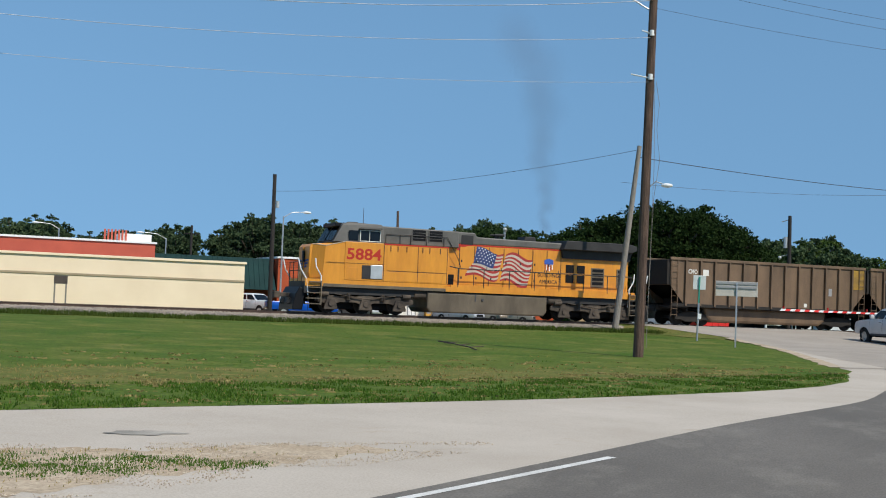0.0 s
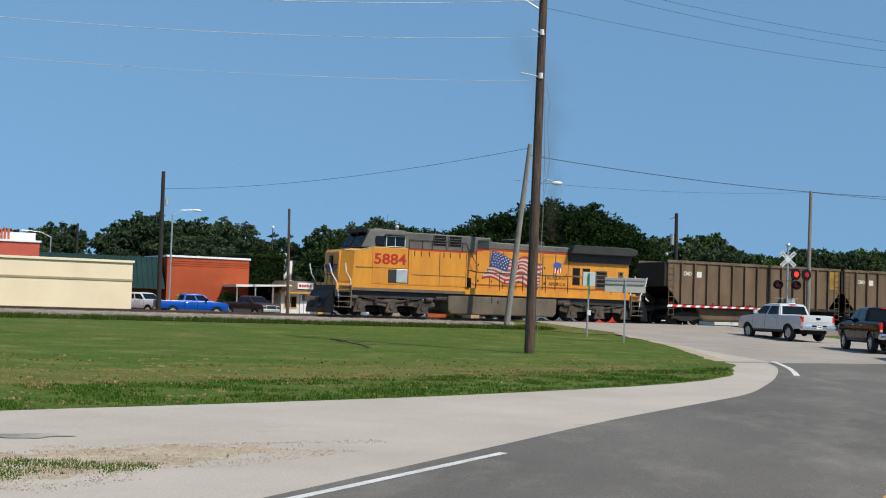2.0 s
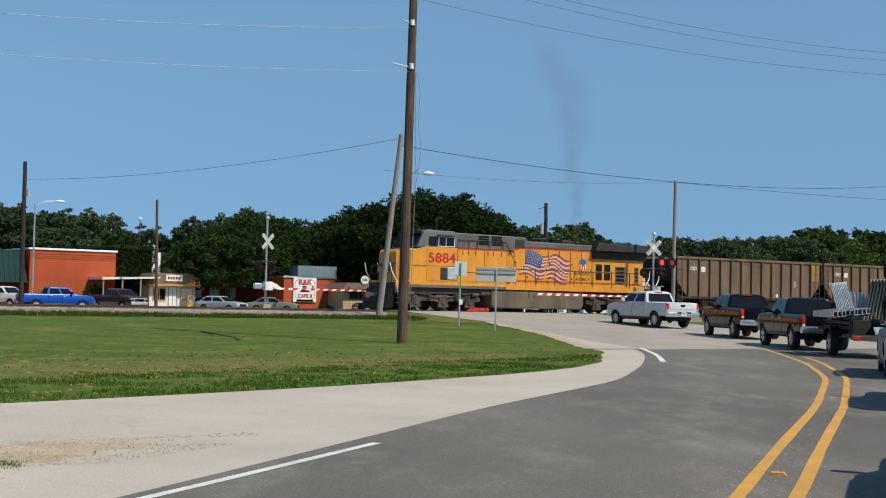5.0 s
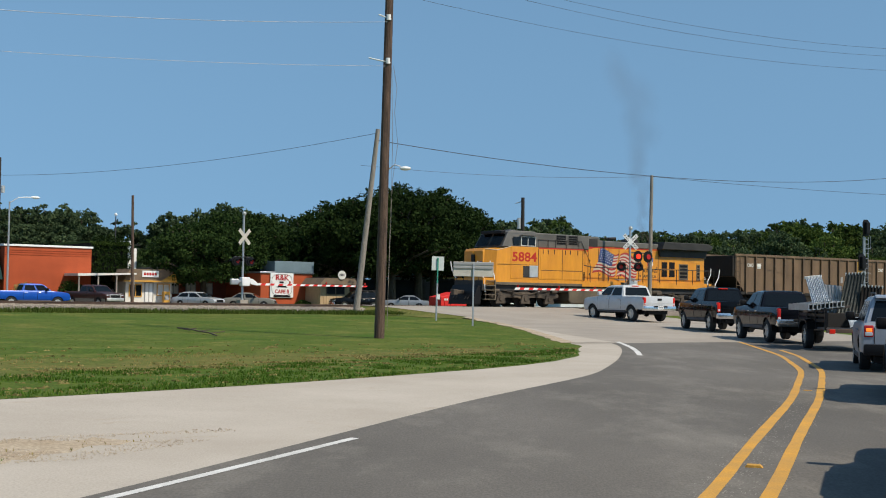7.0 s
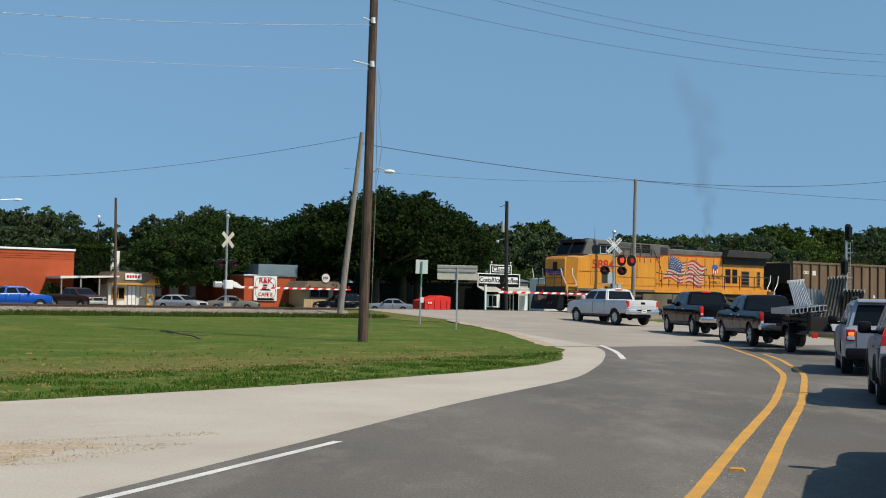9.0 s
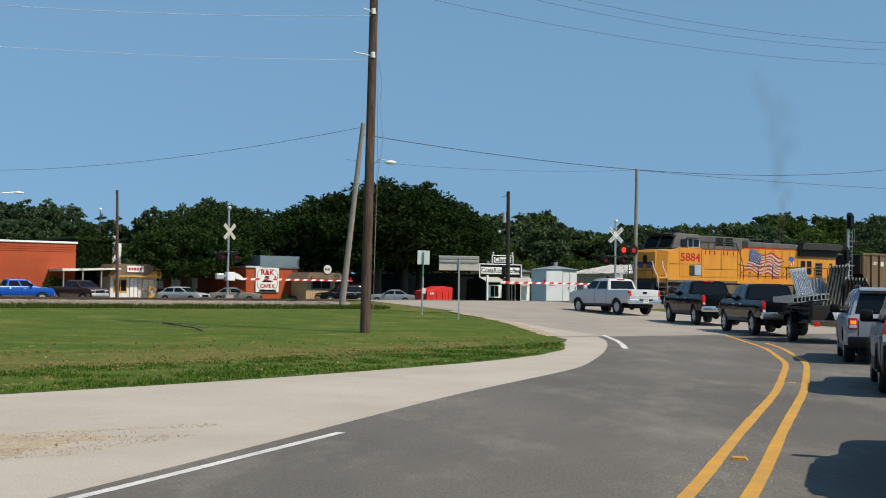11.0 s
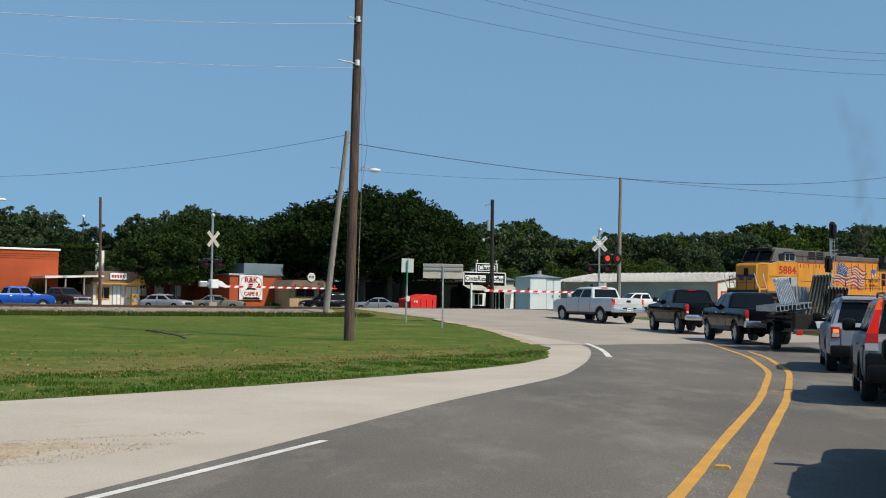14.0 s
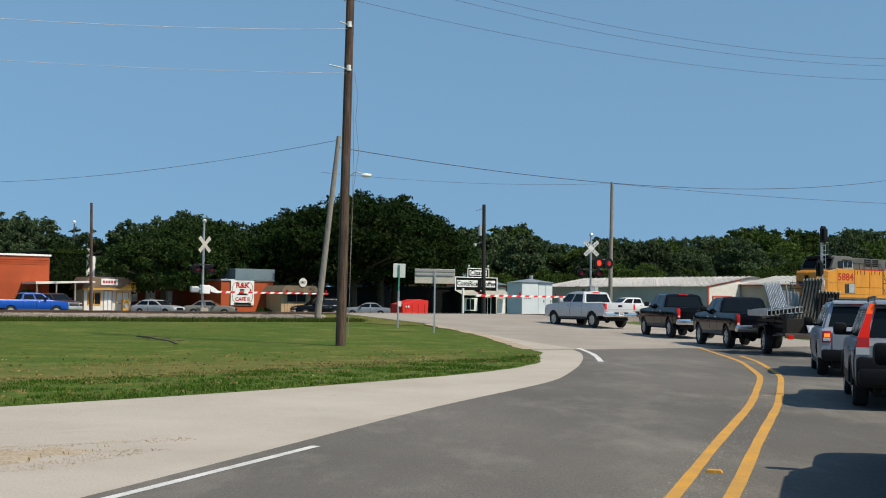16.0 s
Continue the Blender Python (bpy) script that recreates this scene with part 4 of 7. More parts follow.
def coal_car():
    """A ribbed high-sided coal car with sloped ends and a rounded belly."""
    T = thing("coal_car", pose(0, 0, 0), "dusty brown ribbed steel coal hopper car", "railway car", "coal cars of the train")
    C = M["coalcar"]
    L = 13.9
    bm = BM()
    for s in (-1, 1):
        prism(bm, [(0, 2.3), (1.0, 1.15), (L - 1.0, 1.15), (L, 2.3), (L, 3.8), (0, 3.8)], s * 1.47 - .02, s * 1.47 + .02)
    box(bm, .02, .08, -1.45, 1.45, 2.3, 3.8)
    box(bm, L - .08, L - .02, -1.45, 1.45, 2.3, 3.8)
    body = part("body", bm, C, T)
    # shade at the car ends is put in as near-black sheets and plates
    for a, b in ((.05, 2.2), (L - .05, L - 2.2)):
        bm = BM()
        v = [bm.verts.new(p) for p in ((a, -1.45, 2.3), (a, 1.45, 2.3), (b, 1.45, 1.0), (b, -1.45, 1.0))]
        bm.faces.new(v)
        bmesh.ops.solidify(bm, geom=bm.faces[:], thickness=.02)
        part("slope_sheet", bm, M["coaldark"], T, "sloped end sheet coloured dark for the shade there")
        bm = BM()
        bx = 1.3 if a < 1 else L - 1.3
        box(bm, bx - .04, bx + .04, -1.3, 1.3, .8, 2.2)
        box(bm, min(a, bx), max(a, bx), -1.35, 1.35, 1.0, 1.12)
        part("end_bulkhead", bm, M["coaldark"], T, "bulkhead and end deck, black in place of shade")
        bm = BM()
        e = a - .24 if a < 1 else a + .2
        box(bm, min(a, e), max(a, e), -1.42, 1.42, 2.32, 3.74)
        part("end_wall", bm, M["coaldark"], T, "end wall coloured dark for the shade there")
    bm = BM()
    box(bm, .1, L - .1, -1.44, 1.44, 3.3, 3.42)
    part("coal_load", bm, M["black"], T, "dark coal inside")
    for s in (-1, 1):
        bm = BM()
        box(bm, -.05, L + .05, s * 1.5 - .06, s * 1.5 + .06, 3.76, 3.92, .01)
        part("top_chord", bm, C, T)
        for k in range(13):
            x = 1.0 + k * (L - 2.0) / 12
            bm = BM()
            prism(bm, [(x - .05, 1.15), (x + .05, 1.15), (x + .05, 3.76), (x - .05, 3.76)], s * 1.56 - .07, s * 1.56 + .07)
            part("side_post", bm, C, body)
        bm = BM()
        box(bm, .1, L - .1, s * 1.5 - .07, s * 1.5 + .07, 1.08, 1.26)
        part("side_sill", bm, M["coaldark"], T)
        for x in (.25, L - .25):
            bm = BM()
            for dx in (-.2, .2):
                tube(bm, [(x + dx, s * 1.56, .5), (x + dx, s * 1.56, 3.8)], .02, 5)
            for k in range(9):
                tube(bm, [(x - .2, s * 1.56, .6 + k * .36), (x + .2, s * 1.56, .6 + k * .36)], .015, 5)
            part("ladder", bm, C, T)
        # coupling-end panel and markings
        bm = BM()
        box(bm, L - .95, L - .04, s * 1.5 - (.012 if s < 0 else -.004), s * 1.5 + (.004 if s < 0 else .012) , 2.55, 3.74)
        part("end_panel", bm, M["endyellow"], T, "faded yellow end panel")
    bm = BM()
    prism(bm, [(2.6, 1.1), (L - 2.6, 1.1), (L - 2.7, .5), (L - 3.1, .22), (3.1, .22), (2.7, .5)], -1.2, 1.2, bev=.15)
    part("belly_tub", bm, C, T)
    bm = BM()
    box(bm, -.2, L + .2, -.25, .25, .85, 1.15)
    box(bm, -.6, -.1, -.15, .15, .75, 1.0, .03)
    box(bm, L + .1, L + .6, -.15, .15, .75, 1.0, .03)
    part("centre_sill", bm, M["coaldark"], T)
    lettering("CMO", .34, M["offwhite"], T, FACE(1.5, -1.498, 3.12), "reporting_mark", .003, width=.62, bold=.01)
    bars(T, "data_panel", 2.2, 2.75, -1.494, 3.1, 1, .35, M["offwhite"])
    bars(T, "data_panel", 11.2, 11.55, -1.494, 2.3, 1, .45, M["grey"])
    bars(T, "data_panel", 9.4, 9.7, -1.494, 1.45, 1, .22, M["offwhite"])
    ws = []
    for c in (1.75, L - 1.75):
        for s in (-1, 1):
            bm = BM()
            prism(bm, [(c - 1.15, .34), (c - .75, .34), (c - .4, .22), (c + .4, .22), (c + .75, .34), (c + 1.15, .34), (c + 1.1, .62), (c + .35, .8), (c - .35, .8), (c - 1.1, .62)], s * 1.05 - .08, s * 1.05 + .08, bev=.02)
            part("truck_frame", bm, M["coaldark"], T)
        for x in (c - .87, c + .87):
            ws.append(wheelset(T, x, .46))
    return T, ws


LOCO, LOCO_WHEELS = loco()
COAL, _ws = coal_car()
COAL_CARS = [COAL] + [copy_thing(COAL, pose(0, 0, 0)) for _ in range(3)]

# ---- road vehicles: x ahead, y to the left, origin on the ground at the middle ----
def lerp4(c, a, b):
    p = c[0].lerp(c[1], a)
    q = c[3].lerp(c[2], a)
    return p.lerp(q, b)


def pane(parent, corners, a0, a1, b0, b1, name, mat, lift=.006):
    """A pane lying on a four-cornered face, with margins."""
    c = [Vector(v) for v in corners]
    n = (c[1] - c[0]).cross(c[3] - c[0]).normalized() * lift
    vs = [lerp4(c, a, b) for a, b in ((a0, b0), (a1, b0), (a1, b1), (a0, b1))]
    top, low = [v + n for v in vs], [v - n * 2 for v in vs]
    return raw(name, top + low, [(0, 1, 2, 3), (0, 4, 5, 1), (1, 5, 6, 2), (2, 6, 7, 3), (3, 7, 4, 0)], mat, parent)


def wheel(parent, x, y, r, w=.24, rim="alu"):
    s = 1 if y > 0 else -1
    bm = BM()
    prof = [(.62, 0), (.93, 0), (1.0, .04), (1.0, w - .04), (.93, w), (.62, w)]
    seg = 20
    rings = [[bm.verts.new((r * k * math.cos(6.2832 * i / seg), s * (d - w / 2), r * k * math.sin(6.2832 * i / seg))) for i in range(seg)] for k, d in prof]
    for a, b in zip(rings, rings[1:]):
        for i in range(seg):
            bm.faces.new((a[i], a[(i + 1) % seg], b[(i + 1) % seg], b[i]))
    bm.faces.new(rings[0])
    bmesh.ops.recalc_face_normals(bm, faces=bm.faces[:])
    o = part("wheel", bm, M["rubber"], parent)
    o.matrix_local = pose(x, y, r)
    bm = BM()
    cyl(bm, (0, s * (w / 2 - .05), 0), (0, s * (w / 2 - .03), 0), r * .64, seg=18)
    for k in range(6):
        box(bm, -.035, .035, s * (w / 2) - .035, s * (w / 2) + .0, .05, r * .62, m=Matrix.Rotation(k * 1.0472, 4, "Y"))
    cyl(bm, (0, s * (w / 2 - .04), 0), (0, s * (w / 2 + .01), 0), r * .17, seg=10)
    part("rim", bm, M[rim], o)
    return o


def soften(bm, angle=.55):
    """Smooth faces with sharp edges kept where the surface turns."""
    for f in bm.faces:
        f.smooth = True
    for e in bm.edges:
        e.smooth = e.calc_face_angle(0) < angle
    return bm


SECTION = [(0, .945), (.12, .975), (.35, 1.0), (.62, .995), (.8, .975), (.93, .95), (1.0, .925), (9, .925)]


def vehicle(name, m, label, category, paint, L, Wd, sill, belt, hood, roof, wb, off, wr, cab, kind="suv", lit=False, cladding=None, bumper="chrome", group="", crew=True, rim="alu", lamps=True):
    """cab: x of greenhouse base rear, base front, roof rear, roof front. kind: pickup, suv, sedan."""
    T = thing(name, m, label, category, group)
    P = M[paint]
    h, hw = L / 2, Wd / 2
    xr, xf = off - wb / 2, off + wb / 2
    b0, b1, r0, r1 = cab
    ar = wr * 1.2
    nose = [(b1 - .05, belt), (b1 + .18, hood + .03), (h - .5, hood - .02), (h - .14, hood - .1), (h, hood - .27)]
    if kind == "pickup":
        tops = [(-h, belt - .03), (-h + .1, belt), (b0, belt)] + nose
    elif kind == "suv":
        tops = [(-h, belt - .1), (-h + .1, belt - .01), (b0, belt)] + nose
    else:
        tops = [(-h, belt - .17), (-h + .12, belt - .06), (b0, belt - .01)] + nose

    def low(x):
        z = sill + (.08 if x < xr - ar else .03 * max(0, (x - xf - ar)) / .4 if x > xf + ar else 0)
        for w in (xr, xf):
            if abs(x - w) < ar:
                z = max(z, wr + math.sqrt(ar * ar - (x - w) ** 2))
        return z

    def half(x):
        e = max(0, x - (h - .55)) / .55
        b = max(0, -h + .3 - x) / .3
        return hw * (1 - .12 * e * e) * (1 - (.03 if kind == "pickup" else .07) * b * b)

    def side(x, z, out=0.0):
        return half(x) * interp(SECTION, max(0, (z - sill) / (belt - sill))) + out

    stations = {-h, -h + .04, -h + .12, -h + .3, b0, b1, b1 + .18, h - .55, h - .3, h - .14, h - .05, h, (b0 + b1) / 2}
    for w in (xr, xf):
        stations |= {w + ar * math.cos(math.pi * i / 12) for i in range(13)} | {w - ar - .003, w + ar + .003}
    bed = kind == "pickup"
    if bed:
        stations |= {b0 - .012, -h + .115}
    rings = []
    floor_z = sill + .36
    for x in sorted(s for s in stations if -h <= s <= h):
        zl, zt = low(x), interp(tops, x)
        lv = [zl + (zt - zl) * k for k in (0, .12, .35, .6, .82, .95, 1)]
        a = [(side(x, z), z) for z in lv]
        yt = a[-1][0]
        if bed and -h + .11 <= x < b0 - .006:
            fl = min(max(floor_z, zl + .02), zt - .02)
            a += [(yt - .085, zt), (yt - .1, fl)]
            mid = fl
        else:
            a += [(yt * .86, zt + .022), (yt * .45, zt + .045)]
            mid = zt + .05
        rings.append([(x, -y, z) for y, z in a] + [(x, 0, mid)] + [(x, y, z) for y, z in reversed(a)])
    bm = BM()
    vs = [[bm.verts.new(p) for p in r] for r in rings]
    for a, b in zip(vs, vs[1:]):
        for i in range(len(a) - 1):
            bm.faces.new((a[i], a[i + 1], b[i + 1], b[i]))
    bm.faces.new(vs[0])
    bm.faces.new(vs[-1])
    bmesh.ops.recalc_face_normals(bm, faces=bm.faces[:])
    part("body", soften(bm), P, T)
    for x in (xr, xf):      # dark wheel wells, open below
        bm = BM()
        prism(bm, [(x - ar * .985 * math.cos(math.pi * i / 12), wr + .02 + ar * .985 * math.sin(math.pi * i / 12)) for i in range(13)], -hw * .93, hw * .93)
        part("wheel_well", bm, M["black"], T)
    bm = BM()
    box(bm, -h + .25, h - .35, -hw + .3, hw - .3, sill - .16, sill + .1, .02)
    cyl(bm, (xr, -hw + .2, wr), (xr, hw - .2, wr), .055, seg=10)
    ball(bm, (xr, 0, wr), .16, 10)
    cyl(bm, (xr, hw * .45, sill - .1), (-h + .1, hw * .5, sill - .08), .045, seg=8)
    part("chassis", bm, M["black"], T)
    # greenhouse with rounded pillars and a crowned roof
    wb_, wt = hw * .915, hw * .915 - (roof - belt) * .27
    zb = belt - .01
    B = [(b0, -wb_, zb), (b1, -wb_, zb), (b1, wb_, zb), (b0, wb_, zb)]
    R = [(r0, -wt, roof - .07), (r1, -wt, roof - .07), (r1, wt, roof - .07), (r0, wt, roof - .07)]
    R2 = [(r0 + .1, -wt + .16, roof - .012), (r1 - .22, -wt + .16, roof - .012), (r1 - .22, wt - .16, roof - .012), (r0 + .1, wt - .16, roof - .012)]
    R3 = [(r0 + .35, -wt * .4, roof), (r1 - .5, -wt * .4, roof), (r1 - .5, wt * .4, roof), (r0 + .35, wt * .4, roof)]
    bm = BM()
    v = [bm.verts.new(q) for q in B + R + R2 + R3]
    for k in range(4):
        j = (k + 1) % 4
        for o in (0, 4, 8):
            bm.faces.new((v[o + k], v[o + j], v[o + 4 + j], v[o + 4 + k]))
    bm.faces.new(v[12:16])
    bmesh.ops.bevel(bm, geom=[e for e in bm.edges if not e.is_boundary], offset=.045, segments=3, affect="EDGES")
    cabin = part("cabin", soften(bm, .5), P, T)
    left = (B[2], B[3], R[3], R[2])
    right = (B[0], B[1], R[1], R[0])
    G = M["glass"]
    cuts = ((.07, .32), (.36, .63), (.67, .93)) if kind == "suv" else ((.07, .47), (.53, .93)) if crew else ((.08, .62), (.68, .93))
    for a, b in cuts:
        pane(cabin, left, a, b, .1, .86, "side_window", G)
        pane(cabin, right, 1 - b, 1 - a, .1, .86, "side_window", G)
    pane(cabin, (B[1], B[2], R[2], R[1]), .06, .94, .06, .92, "windscreen", G)
    pane(cabin, (B[3], B[0], R[0], R[3]), .08, .92, .1, .88, "rear_window", G)
    # doors: curved skins a little proud, with dark joints and handles
    for s in (-1, 1):
        span = b1 - b0
        for fx in ((.05, .49), (.51, .97)) if crew or kind != "pickup" else ((.3, .96),):
            x0, x1 = b0 + span * fx[0], b0 + span * fx[1]
            if x0 < xr + ar < x1 - .3:
                x0 = max(x0, xr + ar * .75)
            lv = [sill + .08 + (belt - .03 - sill - .08) * k / 6 for k in range(7)]
            cols = [x0 + (x1 - x0) * k / 4 for k in range(5)]
            vs = [(x, s * side(x, max(z, low(x) + .01), .006), max(z, low(x) + .01)) for z in lv for x in cols]
            fs = [(r * 5 + c, r * 5 + c + 1, r * 5 + c + 6, r * 5 + c + 5) for r in range(6) for c in range(4)]
            d = raw("door", vs, [f if s < 0 else f[::-1] for f in fs], P, T)
            d.data.polygons.foreach_set("use_smooth", [True] * len(d.data.polygons))
            for x in (x0 - .008, x1 + .008):
                vs = [(x + dx, s * side(x, max(z, low(x) + .01), .0035), max(z, low(x) + .01)) for z in lv for dx in (-.009, .009)]
                fs = [(2 * r, 2 * r + 1, 2 * r + 3, 2 * r + 2) for r in range(6)]
                raw("door_joint", vs, [f if s < 0 else f[::-1] for f in fs], M["black"], d)
            bm = BM()
            yh = side(x0 + .2, belt - .15)
            box(bm, x0 + .08, x0 + .27, min(s * yh, s * (yh + .035)), max(s * yh, s * (yh + .035)), belt - .17, belt - .135, .008)
            part("handle", bm, M["chrome"] if bumper == "chrome" else P, d)
        bm = BM()
        box(bm, b1 - .52, b1 - .36, s * (hw + .1) - .12, s * (hw + .1) + .1, belt + .03, belt + .24, .045)
        box(bm, b1 - .46, b1 - .40, min(s * hw * .88, s * (hw + .02)), max(s * hw * .88, s * (hw + .02)), belt + .03, belt + .09, .01)
        part("mirror", soften(bm), M["black"] if cladding or paint != "p_gmc" else P, T)
        bm = BM()
        yr = side((xr + xf) / 2, sill, .0)
        box(bm, xr + ar + .05, xf - ar - .05, min(s * (yr - .1), s * (yr + .03)), max(s * (yr - .1), s * (yr + .03)), sill - .09, sill + .02, .02)
        part("running_board", bm, M["darkgrey"], T)
    if bed:
        bm = BM()
        tw = half(-h) * .9
        box(bm, -h - .018, -h + .06, -tw, tw, sill + .3, belt + .0, .02)
        tg = part("tailgate", soften(bm), P, T)
        bm = BM()
        box(bm, -h - .03, -h - .01, -tw + .12, tw - .12, sill + .42, belt - .26, .012)
        part("pressed_panel", bm, P, tg)
        bm = BM()
        box(bm, -h - .04, -h, -.13, .13, belt - .2, belt - .09, .015)
        part("handle", bm, M["black"], tg)
    # lights
    tz = (belt - .44, belt - .04) if bed else (belt - .3, belt - .04) if kind == "suv" else (belt - .32, belt - .12)
    for s in (-1, 1):
        if lamps:
            bm = BM()
            y1, y0 = half(-h) * .985, half(-h) * .985 - (.14 if bed else .2)
            box(bm, -h - .022, -h + .16, min(s * y0, s * y1), max(s * y0, s * y1), tz[0], tz[1], .025)
            tl = part("tail_light", soften(bm), M["redglow"] if lit and bed else M["redlens"], T)
            bm = BM()
            box(bm, -h - .028, -h, min(s * (y0 + .02), s * (y1 - .02)), max(s * (y0 + .02), s * (y1 - .02)), tz[0] + .03, tz[0] + .11, .012)
            part("reverse_lens", bm, M["headl"], tl)
            if lit and kind == "suv":
                bm = BM()
                box(bm, -h - .03, -h, min(s * (y0 + .03), s * (y1 - .04)), max(s * (y0 + .03), s * (y1 - .04)), tz[0] + .12, tz[0] + .2, .012)
                part("lit_core", bm, M["ambercore"], tl)
        bm = BM()
        yh = half(h) * .96
        box(bm, h - .3, h - .02, min(s * (yh - .42), s * yh), max(s * (yh - .42), s * yh), hood - .36, hood - .15, .045)
        part("headlight", soften(bm), M["headl"], T)
    if lit:
        bm = BM()
        box(bm, r0 - .03, r0 + .07, -.2, .2, roof - .075, roof - .03, .01)
        part("brake_light", bm, M["redglow"], T)
    yb = half(-h)
    bm = BM()
    box(bm, -h - .13, -h + .16, -yb, yb, sill + .02, sill + .27, .045)
    rbp = part("rear_bumper", soften(bm), M[bumper], T)
    if bed:
        bm = BM()
        box(bm, -h - .136, -h - .1, -.42, .42, sill + .19, sill + .276, .01)
        part("step_pad", bm, M["black"], rbp)
    bm = BM()
    box(bm, h - .16, h + .09, -half(h) * .97, half(h) * .97, sill - .02, sill + .27, .06)
    part("front_bumper", soften(bm), M[bumper], T)
    bm = BM()
    box(bm, h - .04, h + .04, -hw * .5, hw * .5, hood - .42, hood - .16, .02)
    gr = part("grille", bm, M["chrome"] if bumper == "chrome" else M["black"], T)
    for k in range(3):
        bm = BM()
        box(bm, h + .035, h + .05, -hw * .46, hw * .46, hood - .395 + k * .075, hood - .35 + k * .075)
        part("grille_slat", bm, M["black"], gr)
    bm = BM()
    zp = sill + .1 if bed else belt - .36
    xp = -h - .14 if bed else -h - .012
    box(bm, xp - .006, xp + .006, -.16, .16, zp, zp + .16)
    pl = part("number_plate", bm, M["white"], T)
    for k in range(5):
        bm = BM()
        box(bm, xp - .012, xp - .006, -.12 + k * .05, -.09 + k * .05, zp + .05, zp + .12)
        part("plate_bar", bm, M["darkgrey"], pl)
    if cladding:
        for s in (-1, 1):
            bm = BM()
            y = hw * .985
            box(bm, xr + ar, xf - ar, min(s * (y - .1), s * (y + .012)), max(s * (y - .1), s * (y + .012)), sill - .02, sill + .17, .02)
            part("side_cladding", bm, M["black"], T)
            for w in (xr, xf):      # arch lips
                bm = BM()
                tube(bm, [(w - ar * 1.03 * math.cos(math.pi * i / 10), s * (hw * .985), wr + ar * 1.03 * math.sin(math.pi * i / 10)) for i in range(11)], .035, 6)
                part("arch_lip", bm, M["black"], T)
        bm = BM()
        box(bm, -h - .05, xr - ar + .02, -hw * .965, hw * .965, sill - .02, sill + .44, .05)
        part("rear_cladding", soften(bm), M["black"], T)
    if kind == "suv":
        for s in (-1, 1):
            bm = BM()
            tube(bm, [(r0 + .15, s * (wt - .1), roof - .02), (r0 + .25, s * (wt - .1), roof + .04), (r1 - .4, s * (wt - .1), roof + .04), (r1 - .3, s * (wt - .1), roof - .02)], .02)
            part("roof_rail", bm, M["darkgrey"], T)
        bm = BM()
        prism(bm, [(r0 - .16, roof - .075), (r0 - .14, roof - .04), (r0 + .2, roof - .0), (r0 + .2, roof - .05)], -wt + .08, wt - .08, bev=.01)
        part("spoiler", bm, P, T)
        bm = BM()
        tube(bm, [(b0 - .02, -.05, belt + .05), (b0 + .02, .38, belt + .12)], .012)
        part("wiper", bm, M["black"], T)
        bm = BM()
        box(bm, -h - .03, -h, -.2, .2, belt - .17, belt - .12, .012)
        part("tailgate_handle", bm, M["chrome"] if lit else M["darkgrey"], T)
        for s in (-1, 1):
            bm = BM()
            y = half(-h) * .985 - .215
            box(bm, -h - .006, -h + .002, s * y - .007, s * y + .007, sill + .28, belt - .1)
            part("tailgate_joint", bm, M["black"], T)
    for x in (xr, xf):
        for s in (-1, 1):
            wheel(T, x, s * (hw * .975 - .12), wr, rim=rim)
    return T


def on_road(x, y, hx, hy):
    a = math.degrees(math.atan2(hy, hx))
    return pose(x, y, ground_at(x, y) + .01, 0, 0, a)


PICK = dict(L=5.8, Wd=2.0, sill=.54, belt=1.28, hood=1.22, roof=1.88, wb=3.65, off=.05, wr=.4, kind="pickup")
gmc = vehicle("pickup_truck", on_road(8.7, 68.0, -.45, .893), "silver crew-cab pickup truck with braking lights", "pickup truck", "p_gmc", cab=(-.95, 1.45, -.75, .75), lit=True, group="vehicles waiting at the crossing", **PICK)
blk = vehicle("pickup_truck", on_road(11.1, 56.0, -.12, .993), "black crew-cab pickup truck with braking lights", "pickup truck", "p_black", cab=(-.95, 1.45, -.75, .75), lit=True, group="vehicles waiting at the crossing", **PICK)
old = vehicle("pickup_truck", on_road(11.35, 46.2, -.06, .998), "dark older pickup truck towing a loaded trailer", "pickup truck", "p_dark", L=5.7, Wd=1.95, sill=.55, belt=1.22, hood=1.2, roof=1.8, wb=3.5, off=.05, wr=.39, kind="pickup", cab=(-.75, 1.3, -.6, .65), lit=False, group="vehicles waiting at the crossing")
eqx = vehicle("suv", on_road(10.2, 30.3, .249, .969), "silver compact sport utility vehicle with lit tail lamps", "car", "p_eqx", L=4.75, Wd=1.82, sill=.34, belt=1.06, hood=1.02, roof=1.7, wb=2.85, off=.05, wr=.36, kind="suv", cab=(-2.2, 1.15, -1.95, .35), lit=True, bumper="black", group="vehicles waiting at the crossing")
crv = vehicle("suv", on_road(8.0, 21.3, .27, .96), "grey sport utility vehicle with tall lit tail lamps and black cladding", "car", "p_crv", L=4.55, Wd=1.78, sill=.36, belt=1.05, hood=1.02, roof=1.68, wb=2.62, off=.05, wr=.35, kind="suv", cab=(-2.2, 1.0, -1.95, .3), lit=True, cladding=True, lamps=False, bumper="black", group="vehicles waiting at the crossing")
